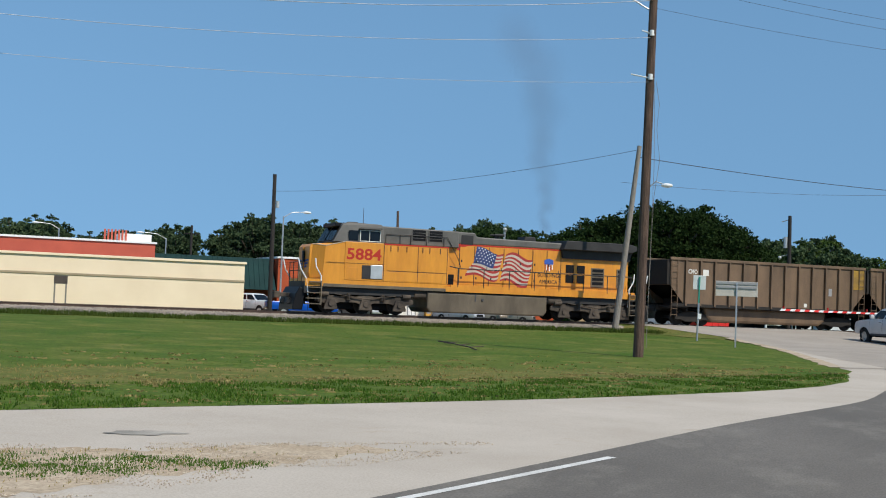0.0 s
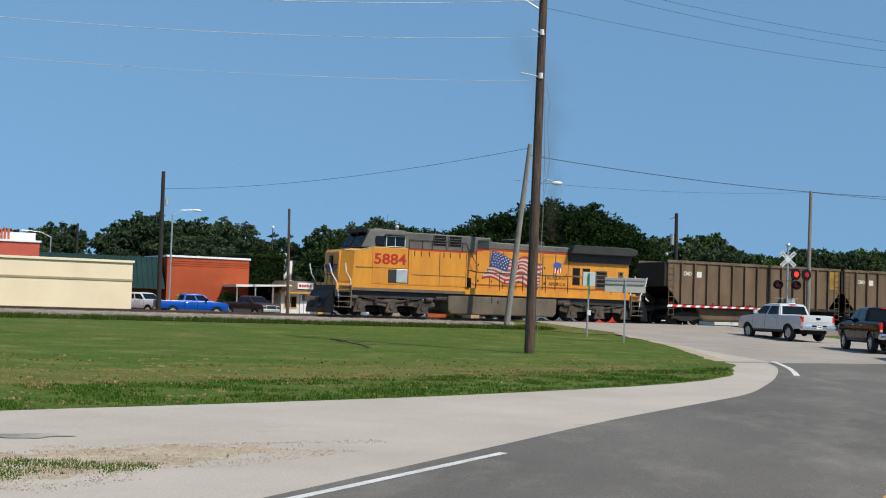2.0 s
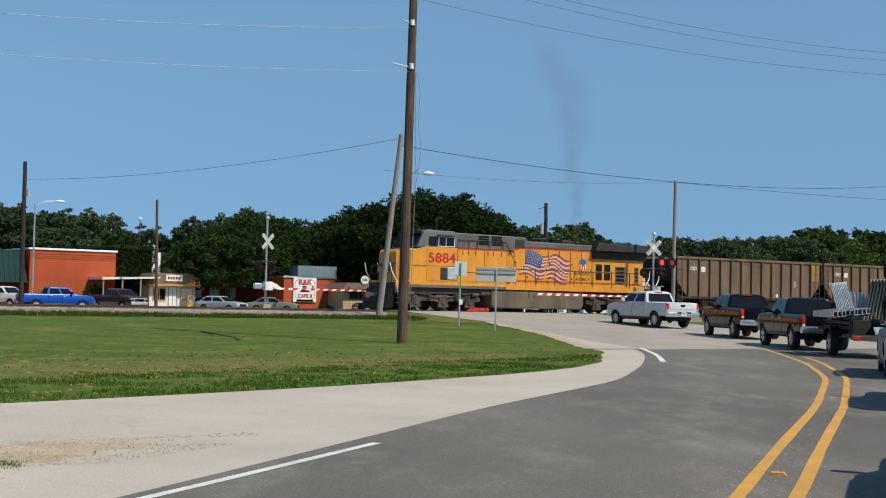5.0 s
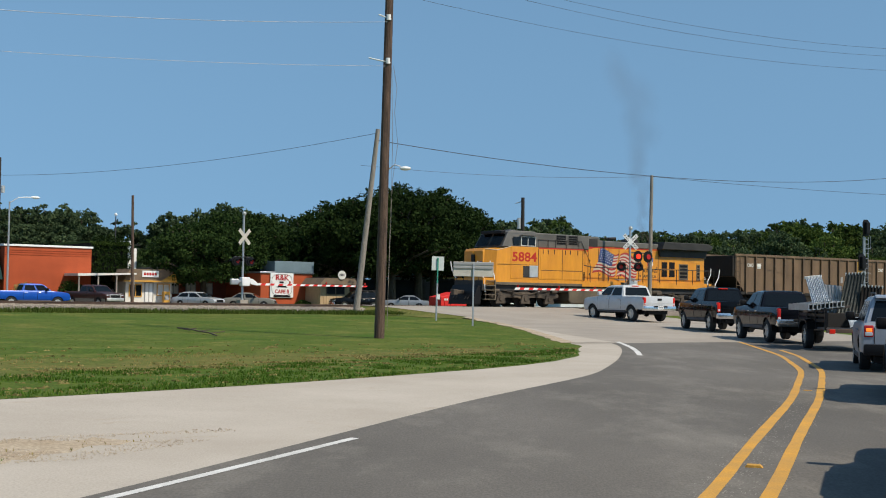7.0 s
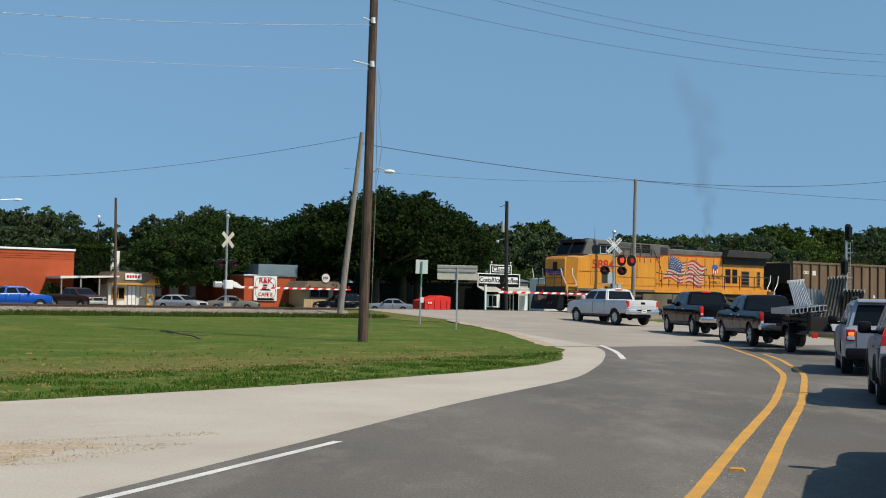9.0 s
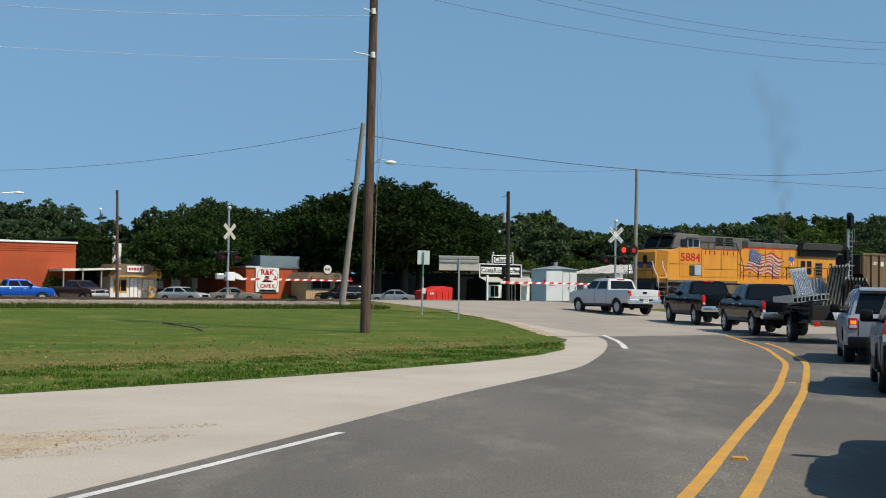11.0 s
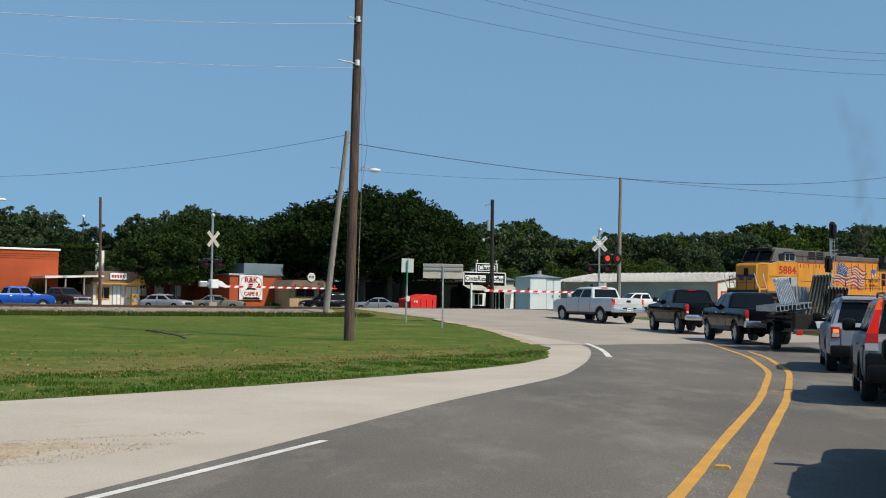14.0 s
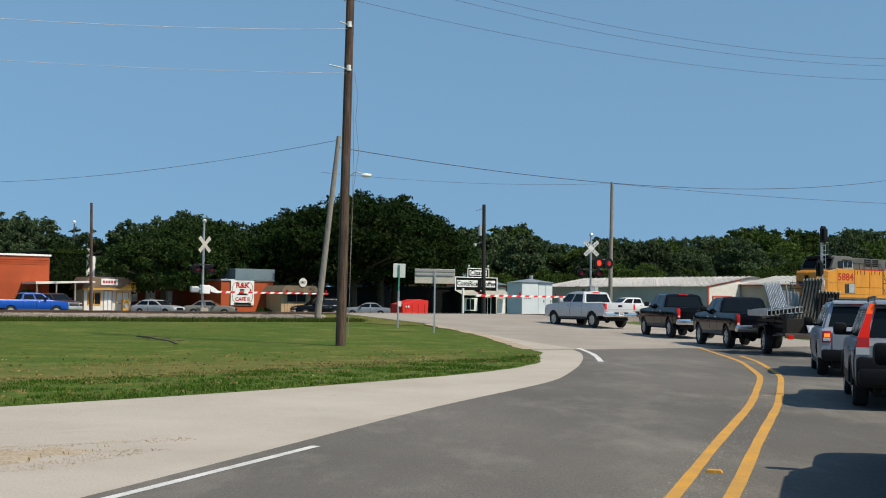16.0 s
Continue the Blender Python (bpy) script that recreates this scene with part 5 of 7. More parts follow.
for s in (-1, 1):       # its tall rear pillar lamps
    for name_, mt_, secs in (("reverse_light", "headl", ((.84, -2.31, -2.1, .70, .905), (.95, -2.31, -2.1, .70, .90))),
                             ("pillar_light", "redlens", ((.955, -2.31, -2.1, .70, .90), (1.1, -2.29, -2.05, .70, .87))),
                             ("pillar_light", "redglow", ((1.1, -2.29, -2.05, .70, .87), (1.3, -2.2, -1.98, .68, .79), (1.46, -2.115, -1.92, .64, .735))),
                             ("pillar_light", "orangeglow", ((1.46, -2.115, -1.92, .64, .735), (1.62, -2.03, -1.85, .6, .675)))):
        bm = BM()
        rings = [[bm.verts.new(v) for v in ((xa, s * ya * .955, z), (xa, s * yb * .955, z), (xb, s * yb * .955, z), (xb, s * ya * .955, z))] for z, xa, xb, ya, yb in secs]
        for lo, hi in zip(rings, rings[1:]):
            for k in range(4):
                bm.faces.new((lo[k], lo[(k + 1) % 4], hi[(k + 1) % 4], hi[k]))
        bm.faces.new(rings[0])
        bm.faces.new(rings[-1])
        bmesh.ops.recalc_face_normals(bm, faces=bm.faces[:])
        part(name_, bm, M[mt_], crv)
nxt = vehicle("suv", on_road(5.06, 11.0, .3, .954), "dark grey car waiting in the line of traffic", "car", "p_dark", L=4.6, Wd=1.8, sill=.34, belt=1.0, hood=.98, roof=1.55, wb=2.7, off=.05, wr=.34, kind="suv", cab=(-2.1, 1.0, -1.8, .3), bumper="darkgrey", group="vehicles waiting at the crossing")


def trailer():
    T = thing("utility_trailer", on_road(12.0, 40.6, .05, .999), "dark utility trailer piled with scrap sheet metal", "trailer", "vehicles waiting at the crossing")
    bm = BM()
    box(bm, -1.9, 1.9, -.95, .95, .62, .7)
    part("bed", bm, M["darkgrey"], T)
    bm = BM()
    tube(bm, [(1.9, -.7, .6), (3.0, 0, .55), (1.9, .7, .6)], .05)
    part("drawbar", bm, M["darkgrey"], T)
    for s in (-1, 1):
        for z in (.86, 1.02, 1.18):
            bm = BM()
            box(bm, -1.9, 1.9, s * .95 - .03, s * .95 + .03, z, z + .09)
            part("side_rail", bm, M["black"], T)
        for x in (-1.85, -.6, .6, 1.85):
            bm = BM()
            box(bm, x - .035, x + .035, s * .95 - .04, s * .95 + .04, .62, 1.3)
            part("stake", bm, M["black"], T)
        bm = BM()
        prism(bm, [(-.62, .62), (-.5, .86), (-.3, .93), (.3, .93), (.5, .86), (.62, .62), (.56, .62), (.45, .81), (.28, .88), (-.28, .88), (-.45, .81), (-.56, .62)], s * 1.1 - .15, s * 1.1 + .15)
        part("mudguard", bm, M["black"], T)
        wheel(T, 0, s * 1.08, .39)
        bm = BM()
        box(bm, -1.98, -1.9, s * .78 - .09, s * .78 + .09, .52, .66, .02)
        part("tail_light", bm, M["redglow"], T)
    bm = BM()
    box(bm, -1.97, -1.88, -.95, .95, .55, .67, .01)
    part("rear_beam", bm, M["railsteel"], T, "rusty red rear beam")
    return T


trl = trailer()


def sheet(label, bl, br, tl, tr, bow, waves, mat, rim=None):
    """A corrugated metal sheet between four corners that bows backwards along its length."""
    bl, br, tl, tr = (Vector(p) for p in (bl, br, tl, tr))
    n, k = max(6, waves * 6), 10
    up = ((tl + tr) - (bl + br)).normalized()
    nrm = (br - bl).cross(up).normalized()
    o = Vector(bl)
    bm = BM()
    grid = []
    for j in range(k + 1):
        v = j / k
        grid.append([bm.verts.new(bl.lerp(tl, v).lerp(br.lerp(tr, v), i / n) - o + nrm * (.014 * math.sin(2 * math.pi * waves * i / n) + bow * 4 * v * (1 - v))) for i in range(n + 1)])
    for j in range(k):
        for i in range(n):
            bm.faces.new((grid[j][i], grid[j][i + 1], grid[j + 1][i + 1], grid[j + 1][i]))
    bmesh.ops.solidify(bm, geom=bm.faces[:], thickness=.01)
    s = part("metal_sheet", bm, mat)
    s.matrix_world = Matrix.Translation(o)
    # pale blocks paint the light caught along the corrugation's top edge
    if rim:
        for i in range(waves + 1):
            p = tl.lerp(tr, i / waves) - o
            bm = BM()
            box(bm, p.x - .02, p.x + .02, p.y - .02, p.y + .02, p.z - .06, p.z + .03, .004)
            part("bright_edge", bm, rim, s, "pale block for the lit edge of the sheet")
    return tagged(s, label, "metal sheet", "sheet metal on the trailer")


tz = ground_at(11.75, 40.6) + .71
for k in range(5):
    sheet("narrow pale corrugated strip leaning on the trailer load", (11.0 + .115 * k, 40.25, tz + .55), (11.1 + .115 * k, 40.2, tz + .55), (10.86 + .1 * k, 40.8, 2.33 + .012 * k), (10.95 + .1 * k, 40.75, 2.34 + .012 * k), .03, 2, M["sheetlight"], M["white"])
sheet("tall dark curved metal sheet standing on the trailer", (11.55, 40.1, tz), (12.2, 39.9, tz), (12.18, 40.9, 2.47), (12.72, 40.7, 2.51), -.14, 6, M["darkmetal"], M["alu"])
# the shade on this rusty sheet is put into its near-black colour
sheet("rusty metal sheet standing on the trailer, coloured dark for shade", (12.2, 39.9, tz), (12.7, 39.7, tz), (12.56, 40.5, 2.1), (13.14, 40.3, 2.07), -.1, 6, M["coaldark"], M["alu"])
sheet("pale rolled metal sheet at the trailer's tail", (11.68, 38.75, tz + .02), (12.4, 38.72, tz + .06), (11.75, 39.5, tz + .3), (12.5, 39.45, tz + .36), .09, 3, M["sheetlight"])
sheet("dull grey metal sheet behind the load", (11.6, 40.95, tz), (12.1, 40.95, tz), (11.55, 41.1, 2.12), (12.1, 41.1, 2.08), .03, 5, M["galv"])
bm = BM()
box(bm, 0, 1.0, 0, 2.2, 0, .44, .01)
crate = part("scrap_crate", bm, M["coaldark"])
crate.matrix_world = pose(11.16, 39.3, tz)
tagged(crate, "dark scrap-filled crate on the trailer", "crate")
bm = BM()
box(bm, 0, 1.42, 0, .1, 0, .07, .005)
cb = part("wooden_crossbeam", bm, M["tie"])
cb.matrix_world = pose(10.42, 39.3, tz + .44, 0, -7, 0)
tagged(cb, "dark timber beam laid over the trailer load", "beam")
for k in range(9):       # bundle of channels, their ends towards the road behind
    bm = BM()
    prism(bm, [(0, 0), (.11, 0), (.11, .025), (.025, .025), (.025, .16), (.11, .16), (.11, .19), (0, .19)], 0, 2.4)
    ch_ = part("steel_channel", bm, M["alu"] if k % 3 else M["galv"])
    ch_.matrix_world = pose(10.56 + .122 * k, 39.28 - .03 * (k % 3), tz + .512 + .015 * k, 0, 0, 0)
    tagged(ch_, "short galvanised steel channel on the trailer load", "steel channel", "steel channels on the trailer")

# parked and passing vehicles beyond the railway
FAR = dict(group="vehicles by the shops")
BLUE0 = (29.2, -38.5)
blue = vehicle("pickup_truck", AT(*BLUE0), "bright blue crew-cab pickup truck", "pickup truck", "p_blue", cab=(-.95, 1.45, -.75, .75), **PICK, **FAR)
ford = vehicle("pickup_truck", AT(35.4, -41.6, -73), "dark maroon pickup truck with chrome grille and tan trim", "pickup truck", "p_maroon", cab=(-.95, 1.45, -.75, .75), bumper="alu", **PICK, **FAR)
for s in (-1, 1):       # its tan lower trim, between and ahead of the wheels
    for x0, x1 in ((-1.25, 1.35), (-2.8, -2.3), (2.4, 2.85)):
        bm = BM()
        box(bm, x0, x1, s * 1.0 - .015, s * 1.0 + .015, .48, .72, .01)
        part("lower_trim", bm, M["p_tan"], ford)
bm = BM()
box(bm, 2.9, 2.94, -.56, .56, .82, 1.1, .02)
part("grille_surround", bm, M["alu"], ford)
wht = vehicle("pickup_truck", AT(26.6, -45, -60), "white work pickup truck parked by the shops", "pickup truck", "p_white", cab=(-.95, 1.45, -.75, .75), **PICK, **FAR)
SED = dict(L=4.6, Wd=1.78, sill=.3, belt=.95, hood=.92, roof=1.44, wb=2.7, off=.05, wr=.32, kind="sedan", bumper="darkgrey")
vehicle("car", AT(44.1, -40, -60), "pale silver hatchback car parked by the shops", "car", "p_silver", cab=(-1.9, 1.0, -1.2, .2), **SED, **FAR)
vehicle("car", AT(49.0, -40, -35), "tan sedan car parked by the shops", "car", "p_tan", cab=(-1.6, 1.0, -.9, .2), **SED, **FAR)
vehicle("suv", AT(60.0, -40, 170), "dark sport utility vehicle parked by the food stand", "car", "p_black", L=4.9, Wd=1.9, sill=.4, belt=1.1, hood=1.05, roof=1.75, wb=2.9, off=.05, wr=.37, kind="suv", cab=(-2.3, 1.1, -2.0, .4), **FAR)
vehicle("car", AT(65.4, -40, 150), "silver-blue sedan car parked under the trees", "car", "p_crv", cab=(-1.6, 1.0, -.9, .2), **SED, **FAR)
vehicle("pickup_truck", AT(85.8, -25, 165), "white pickup truck parked by the warehouse", "pickup truck", "p_white", cab=(-.95, 1.45, -.75, .75), **PICK, **FAR)

# ---- buildings beyond the railway; local x runs along the railway, y away from the camera ----
def building(name, u0, u1, q, depth, z0, z1, mat, label, cap=None, category="building"):
    T = thing(name, AT(u0, q, 0, 0), label, category)
    w = u1 - u0
    bm = BM()
    box(bm, 0, w, 0, depth, z0 - .5, z1, .02)
    part("wall", bm, mat, T)
    bm = BM()
    box(bm, -.12, w + .12, -.12, depth + .12, z1, z1 + .18, .02)
    part("roof", bm, cap or M["white"], T)
    return T


def opening(T, name, x0, x1, z0, z1, mat, frame=None, y=-.02, label=""):
    bm = BM()
    box(bm, x0, x1, y - .03, y + .03, z0, z1, .006)
    o = part(name, bm, mat, T, label)
    if frame:
        bm = BM()
        f = .08
        for a, b, c, d in ((x0 - f, x1 + f, z1, z1 + f), (x0 - f, x1 + f, z0 - f, z0), (x0 - f, x0, z0, z1), (x1, x1 + f, z0, z1), ((x0 + x1) / 2 - .03, (x0 + x1) / 2 + .03, z0, z1)):
            box(bm, a, b, y - .05, y + .02, c, d)
        part("frame", bm, frame, o)
    return o


cw = building("cream_building", -30, 21.8, -28, 14, .3, 3.95, M["cream"], "low cream stucco building with a tan band", M["cream"])
bm = BM()
box(bm, -.02, 51.82, -.05, .02, 2.62, 2.78, .01)
part("band", bm, M["creamband"], cw)
rb = building("red_building", -30, 18.5, -48, 14, .3, 5.85, M["redwall"], "red painted building with a white parapet", M["white"])
bm = BM()
box(bm, 45.6, 48.3, 1, 4, 5.9, 6.7, .02)
part("roof_unit", bm, M["white"], rb)
bm = BM()
for k in range(7):
    box(bm, 44.2 + k * .3, 44.35 + k * .3, .9, 1.0, 6.0, 7.0)
part("striped_sign", bm, M["redwall"], rb)
gb = building("green_roofed_building", 14, 30.5, -53.5, 13, .3, 5.0, M["darkbrick"], "dark brick shop with a deep teal metal mansard", M["teal"])
bm = BM()
prism(bm, [(-.2, 2.35), (16.6, 2.35), (16.3, 5.2), (-.2, 5.2)], -.02, .1)
v = [bm.verts.new(p) for p in ((-.2, -1.5, 2.3), (16.5, -1.5, 2.3), (16.3, -.15, 5.25), (-.2, -.15, 5.25), (-.2, .0, 2.3), (16.5, .0, 2.3))]
for f in ((0, 1, 2, 3), (0, 4, 5, 1)):
    bm.faces.new([v[i] for i in f])
part("mansard", bm, M["teal"], gb, "teal standing-seam metal slope")
for k in range(34):
    bm = BM()
    x = .1 + k * .48
    tube(bm, [(x, -1.52, 2.32), (x, -.17, 5.24)], .018, 4)
    part("seam", bm, M["teal"], gb)
bars(gb, "sign_bars", 10.2, 12.6, -1.35, 3.0, 5, .4, M["grey"])
bk = building("brick_building", 30.6, 38.5, -52, 14, .3, 5.3, M["brick"], "orange brick building with a white coping", M["white"])
bm = BM()
for k in range(3):
    box(bm, 0, 7.9, -.04, .02, 4.55 + k * .2, 4.62 + k * .2)
part("corbel", bm, M["brick"], bk)
iv = building("ivy_wall_building", 38.7, 42.3, -53, 12, .3, 5.9, M["darkwall"], "shop front overgrown with dark ivy and a white end", M["leaf_oak"])
bm = BM()
box(bm, 3.6, 4.1, -.1, 12, .3, 6.2, .02)
box(bm, 4.1, 4.5, 0, 12, .3, 5.5, .02)
part("end_wall", bm, M["white"], iv)


def leaves(name, boxes, n, size, mat, parent=None, label=""):
    """Small leaf cards filling boxes or ellipsoids: (centre, radii, shell)."""
    rng = np.random.RandomState(n + len(boxes))
    tot = sum(b[1][0] * b[1][2] for b in boxes)
    vs, fs = [], []
    for c, r, shell in boxes:
        k = int(n * r[0] * r[2] / tot)
        d = rng.normal(size=(k, 3))
        d /= np.linalg.norm(d, axis=1)[:, None]
        rad = rng.uniform(shell, 1, k) ** .6
        p = np.array(c) + d * rad[:, None] * np.array(r)
        a = rng.normal(size=(k, 3))
        a /= np.linalg.norm(a, axis=1)[:, None]
        b = np.cross(a, rng.normal(size=(k, 3)))
        b /= np.linalg.norm(b, axis=1)[:, None] + 1e-9
        s = rng.uniform(.6, 1.3, k)[:, None] * size
        q = np.stack([p - a * s - b * s * .5, p + a * s * .2 - b * s * .7, p + a * s + b * s * .4, p - a * s * .1 + b * s * .8], 1).reshape(-1, 3)
        base = len(vs)
        vs += q.tolist()
        fs += [(base + 4 * i, base + 4 * i + 1, base + 4 * i + 2, base + 4 * i + 3) for i in range(k)]
    return raw(name, vs, fs, mat, parent, label)


leaves("ivy", [((.6 + .6 * i, -.1, 1.6 + 1.1 * j), (.5, .25, .8), .3) for i in range(6) for j in range(5)], 5200, .09, M["leaf_oak"], iv)
leaves("ivy_top", [((.4 + .5 * i, -.15, 5.85), (.4, .25, .22), .1) for i in range(7)], 900, .08, M["leaf_light"], iv, "lighter green ivy along the top")
pc = thing("porch_canopy", AT(36, -50, 0, 0), "flat white porch canopy on thin grey posts", "canopy")
bm = BM()
prism(bm, [(0, 2.72), (5.4, 2.95), (5.4, 3.1), (0, 2.95)], -2.0, 3.0)
part("roof", bm, M["offwhite"], pc)
for x in (.15, 1.9, 3.6, 5.2):
    bm = BM()
    box(bm, x - .06, x + .06, -1.9, -1.78, .0, 2.9)
    part("post", bm, M["greywood"], pc)
st = building("corner_shop", 41.1, 45.6, -50, 10, .3, 2.4, M["offwhite"], "small white shop with a brown mansard roof", M["tanroof"])
bm = BM()
prism(bm, [(-.5, 2.3), (4.6, 2.3), (4.2, 3.5), (.2, 3.5)], -.7, 9)
part("mansard", bm, M["tanroof"], st)
bm = BM()
prism(bm, [(2.9, 2.32), (4.7, 2.32), (4.5, 3.1), (4.3, 3.1)], -.85, -.72)
box(bm, -.4, 4.6, -.78, -.7, 2.3, 2.45)
part("yellow_awning", bm, M["yline"], st)
bm = BM()
box(bm, 1.3, 2.9, -.8, -.72, 2.75, 3.35, .01)
sg = part("shop_sign", bm, M["white"], st)
bars(sg, "sign_bars", 1.45, 2.75, -.81, 3.05, 5, .25, M["redlens"])
opening(st, "window", .4, 1.5, 1.0, 2.0, M["glass"], M["yline"])
opening(st, "door", 1.9, 2.6, .45, 2.2, M["white"], M["grey"])
opening(st, "window", 3.1, 4.2, 1.1, 2.1, M["offwhite"], M["yline"])
for k, (x, mt) in enumerate(((3.2, "yline"), (4.9, "white"))):
    nb = thing("vending_box", AT(41.1 + x, -48.6), ("yellow newspaper vending box" if k == 0 else "white ice box") + " outside the shop", "vending box")
    bm = BM()
    box(bm, 0, .6, 0, .5, .0, 1.4 - k * .1, .03)
    part("body", bm, M[mt], nb)
    bm = BM()
    box(bm, .08, .52, -.015, .0, .6, 1.1, .01)
    part("panel", bm, M["grey"], nb)
lb = building("long_brick_building", 45.7, 58.2, -54, 14, .3, 3.6, M["darkbrick"], "long dark red brick shop building in tree shade", M["darkgrey"])
for x in (1.2, 3.0, 4.8, 7.5, 9.6):
    opening(lb, "window", x, x + .9, 1.3, 2.3, M["offwhite"] if x in (1.2, 3.0, 4.8) else M["glass"], M["grey"])
rk = building("cafe_building", 52.9, 58.4, -46, 9, .3, 3.35, M["brick"], "orange brick cafe with a painted white sign", M["galv"])
bm = BM()
box(bm, 1.4, 5.6, -.12, 8, 3.35, 4.55, .02)
part("metal_parapet", bm, M["bluemetal"], rk)
bm = BM()
box(bm, .95, 3.4, -.16, -.06, 1.05, 3.4, .03)
cs = part("cafe_sign", bm, M["white"], rk, "white painted sign with a black outline")
bm = BM()
for k in range(24):
    a, b = 6.2832 * k / 24, 6.2832 * (k + 1) / 24
    f = lambda w: (2.17 + 1.08 * (abs(math.cos(w)) ** .5) * math.copysign(1, math.cos(w)), -.168, 2.28 + 1.0 * (abs(math.sin(w)) ** .5) * math.copysign(1, math.sin(w)))
    tube(bm, [f(a), f(b)], .02, 4)
part("sign_border", bm, M["black"], cs)
lettering("R&K", .7, M["redlens"], cs, FACE(2.17, -.17, 2.93), "sign_lettering", .004, width=1.45, bold=.022)
lettering("CAFE II", .5, M["redlens"], cs, FACE(2.17, -.17, 1.62), "sign_lettering", .004, width=1.5, bold=.018)
bm = BM()
box(bm, 1.75, 2.6, -.175, -.165, 2.1, 2.4, .02)
box(bm, 1.6, 2.75, -.175, -.165, 2.02, 2.1)
box(bm, 1.9, 2.35, -.175, -.165, 2.45, 2.6, .02)
box(bm, 1.3, 3.1, -.175, -.165, 1.1, 1.28)
part("sign_picture", bm, M["black"], cs)
fsd = building("food_stand", 57.7, 60.9, -43, 4, .3, 2.5, M["plank"], "small raw-plank food stand with a round sign", M["tanroof"])
bm = BM()
prism(bm, [(-.5, 2.4), (3.7, 2.4), (3.2, 3.0), (0, 3.0)], -.9, 4)
part("roof_slope", bm, M["tanroof"], fsd)
opening(fsd, "serving_window", .7, 2.6, 1.5, 2.2, M["black"], M["tanroof"])
for k in range(9):
    bm = BM()
    box(bm, .02 + k * .35, .34 + k * .35, -.035, -.005, .4, 1.35)
    part("plank", bm, M["plank"], fsd)
bm = BM()
cyl(bm, (1.8, -1.0, 3.3), (1.8, -.92, 3.3), .42, seg=20)
rs = part("round_sign", bm, M["offwhite"], fsd)
bars(rs, "sign_bars", 1.52, 2.08, -1.005, 3.32, 4, .24, M["darkgrey"])
bs = building("dark_shed", 61.2, 66.5, -50, 8, .3, 3.0, M["darkbrick"], "dark brick shed under the oak trees", M["darkgrey"])
bmt = building("metal_shed", 72.5, 78.5, -58, 8, .3, 3.0, M["shadedmetal"], "blue-grey corrugated metal shed, tree shade put into its colour", M["shadedmetal"])
# this shed's black walls and roof carry the deep shade left of the hut
dk = building("board_shed", 66.5, 69.5, -31, 5, .3, 2.9, M["darkwall"], "board shed beside the coffee hut, black standing in for shade", M["darkwall"])

# red skip
sk = thing("dumpster", AT(62.9, -30, 4), "bright red metal dumpster by the road", "dumpster")
bm = BM()
prism(bm, [(0, .1), (2.9, .1), (2.95, 1.3), (1.9, 1.42), (0, .95)], 0, 1.8, bev=.03)
bd = part("bin", bm, M["red"], sk)
for x in (.4, 1.1, 1.8, 2.5):
    bm = BM()
    box(bm, x - .04, x + .04, -.05, .0, .1, .95)
    part("rib", bm, M["red"], sk)
bars(sk, "logo_bars", .3, .8, -.055, .75, 2, .18, M["offwhite"])

# coffee hut with false front
ch = building("coffee_hut", 69.0, 73.4, -30, 5, .3, 2.9, M["darkwall"], "small black coffee hut with a white-trimmed false front", M["darkwall"])
bm = BM()
box(bm, -.5, 4.3, -.2, -.05, 2.75, 3.95, .01)
box(bm, .9, 3.3, -.2, -.05, 3.95, 4.75, .01)
ff = part("false_front", bm, M["darkwall"], ch)
bm = BM()
for a in ((-.55, 4.35, 3.9, 3.98), (-.55, -.45, 2.75, 3.98), (4.25, 4.35, 2.75, 3.98), (.85, 3.35, 4.72, 4.8), (.85, .93, 3.98, 4.75), (3.27, 3.35, 3.98, 4.75)):
    box(bm, a[0], a[1], -.26, -.2, a[2], a[3])
part("trim", bm, M["white"], ff)
bm = BM()
for a in ((-.32, 2.02, 3.05, 3.67), (2.5, 4.08, 3.05, 3.67), (1.1, 3.1, 4.1, 4.6)):
    box(bm, a[0], a[1], -.24, -.2, a[2], a[3], .01)
sb = part("sign_board", bm, M["white"], ff)
lettering("Classic", .6, M["black"], sb, FACE(2.1, -.245, 4.35), "sign_lettering", .004, width=1.9, bold=.012)
lettering("CostaRica", .6, M["black"], sb, FACE(.85, -.245, 3.35), "sign_lettering", .004, width=2.35, bold=.012)
lettering("Coffee", .6, M["black"], sb, FACE(3.3, -.245, 3.35), "sign_lettering", .004, width=1.55, bold=.012)
bm = BM()
for k, (a, b, mt) in enumerate(((-.6, 1.6, 0), (2.3, 5.3, 0))):
    v = [bm.verts.new(p) for p in ((a, -.2, 2.75), (b, -.2, 2.75), (b + .3, -1.3, 2.28), (a + .2, -1.3, 2.28))]
    bm.faces.new(v)
bmesh.ops.solidify(bm, geom=bm.faces[:], thickness=.05)
part("awning", bm, M["offwhite"], ch)
opening(ch, "window", .9, 1.8, .95, 1.95, M["glass"], M["white"])
opening(ch, "door", 3.0, 3.7, .4, 2.1, M["glass"], M["white"])
opening(ch, "white_panel", 4.5, 5.4, .35, 2.0, M["white"])
for x in (.7, 2.0):
    bm = BM()
    box(bm, x - .16, x + .16, -.08, -.02, .85, 2.05)
    part("shutter", bm, M["white"], ch)
bm = BM()
box(bm, -.65, -.5, -1.6, -1.45, .3, 2.9)
part("post", bm, M["white"], ch)
for x in (1.0, 3.2):
    bm = BM()
    ball(bm, (x, -.25, 5.0), .09)
    cyl(bm, (x, -.25, 4.8), (x, -.25, 4.95), .03, seg=6)
    part("finial_lamp", bm, M["white"], ch)

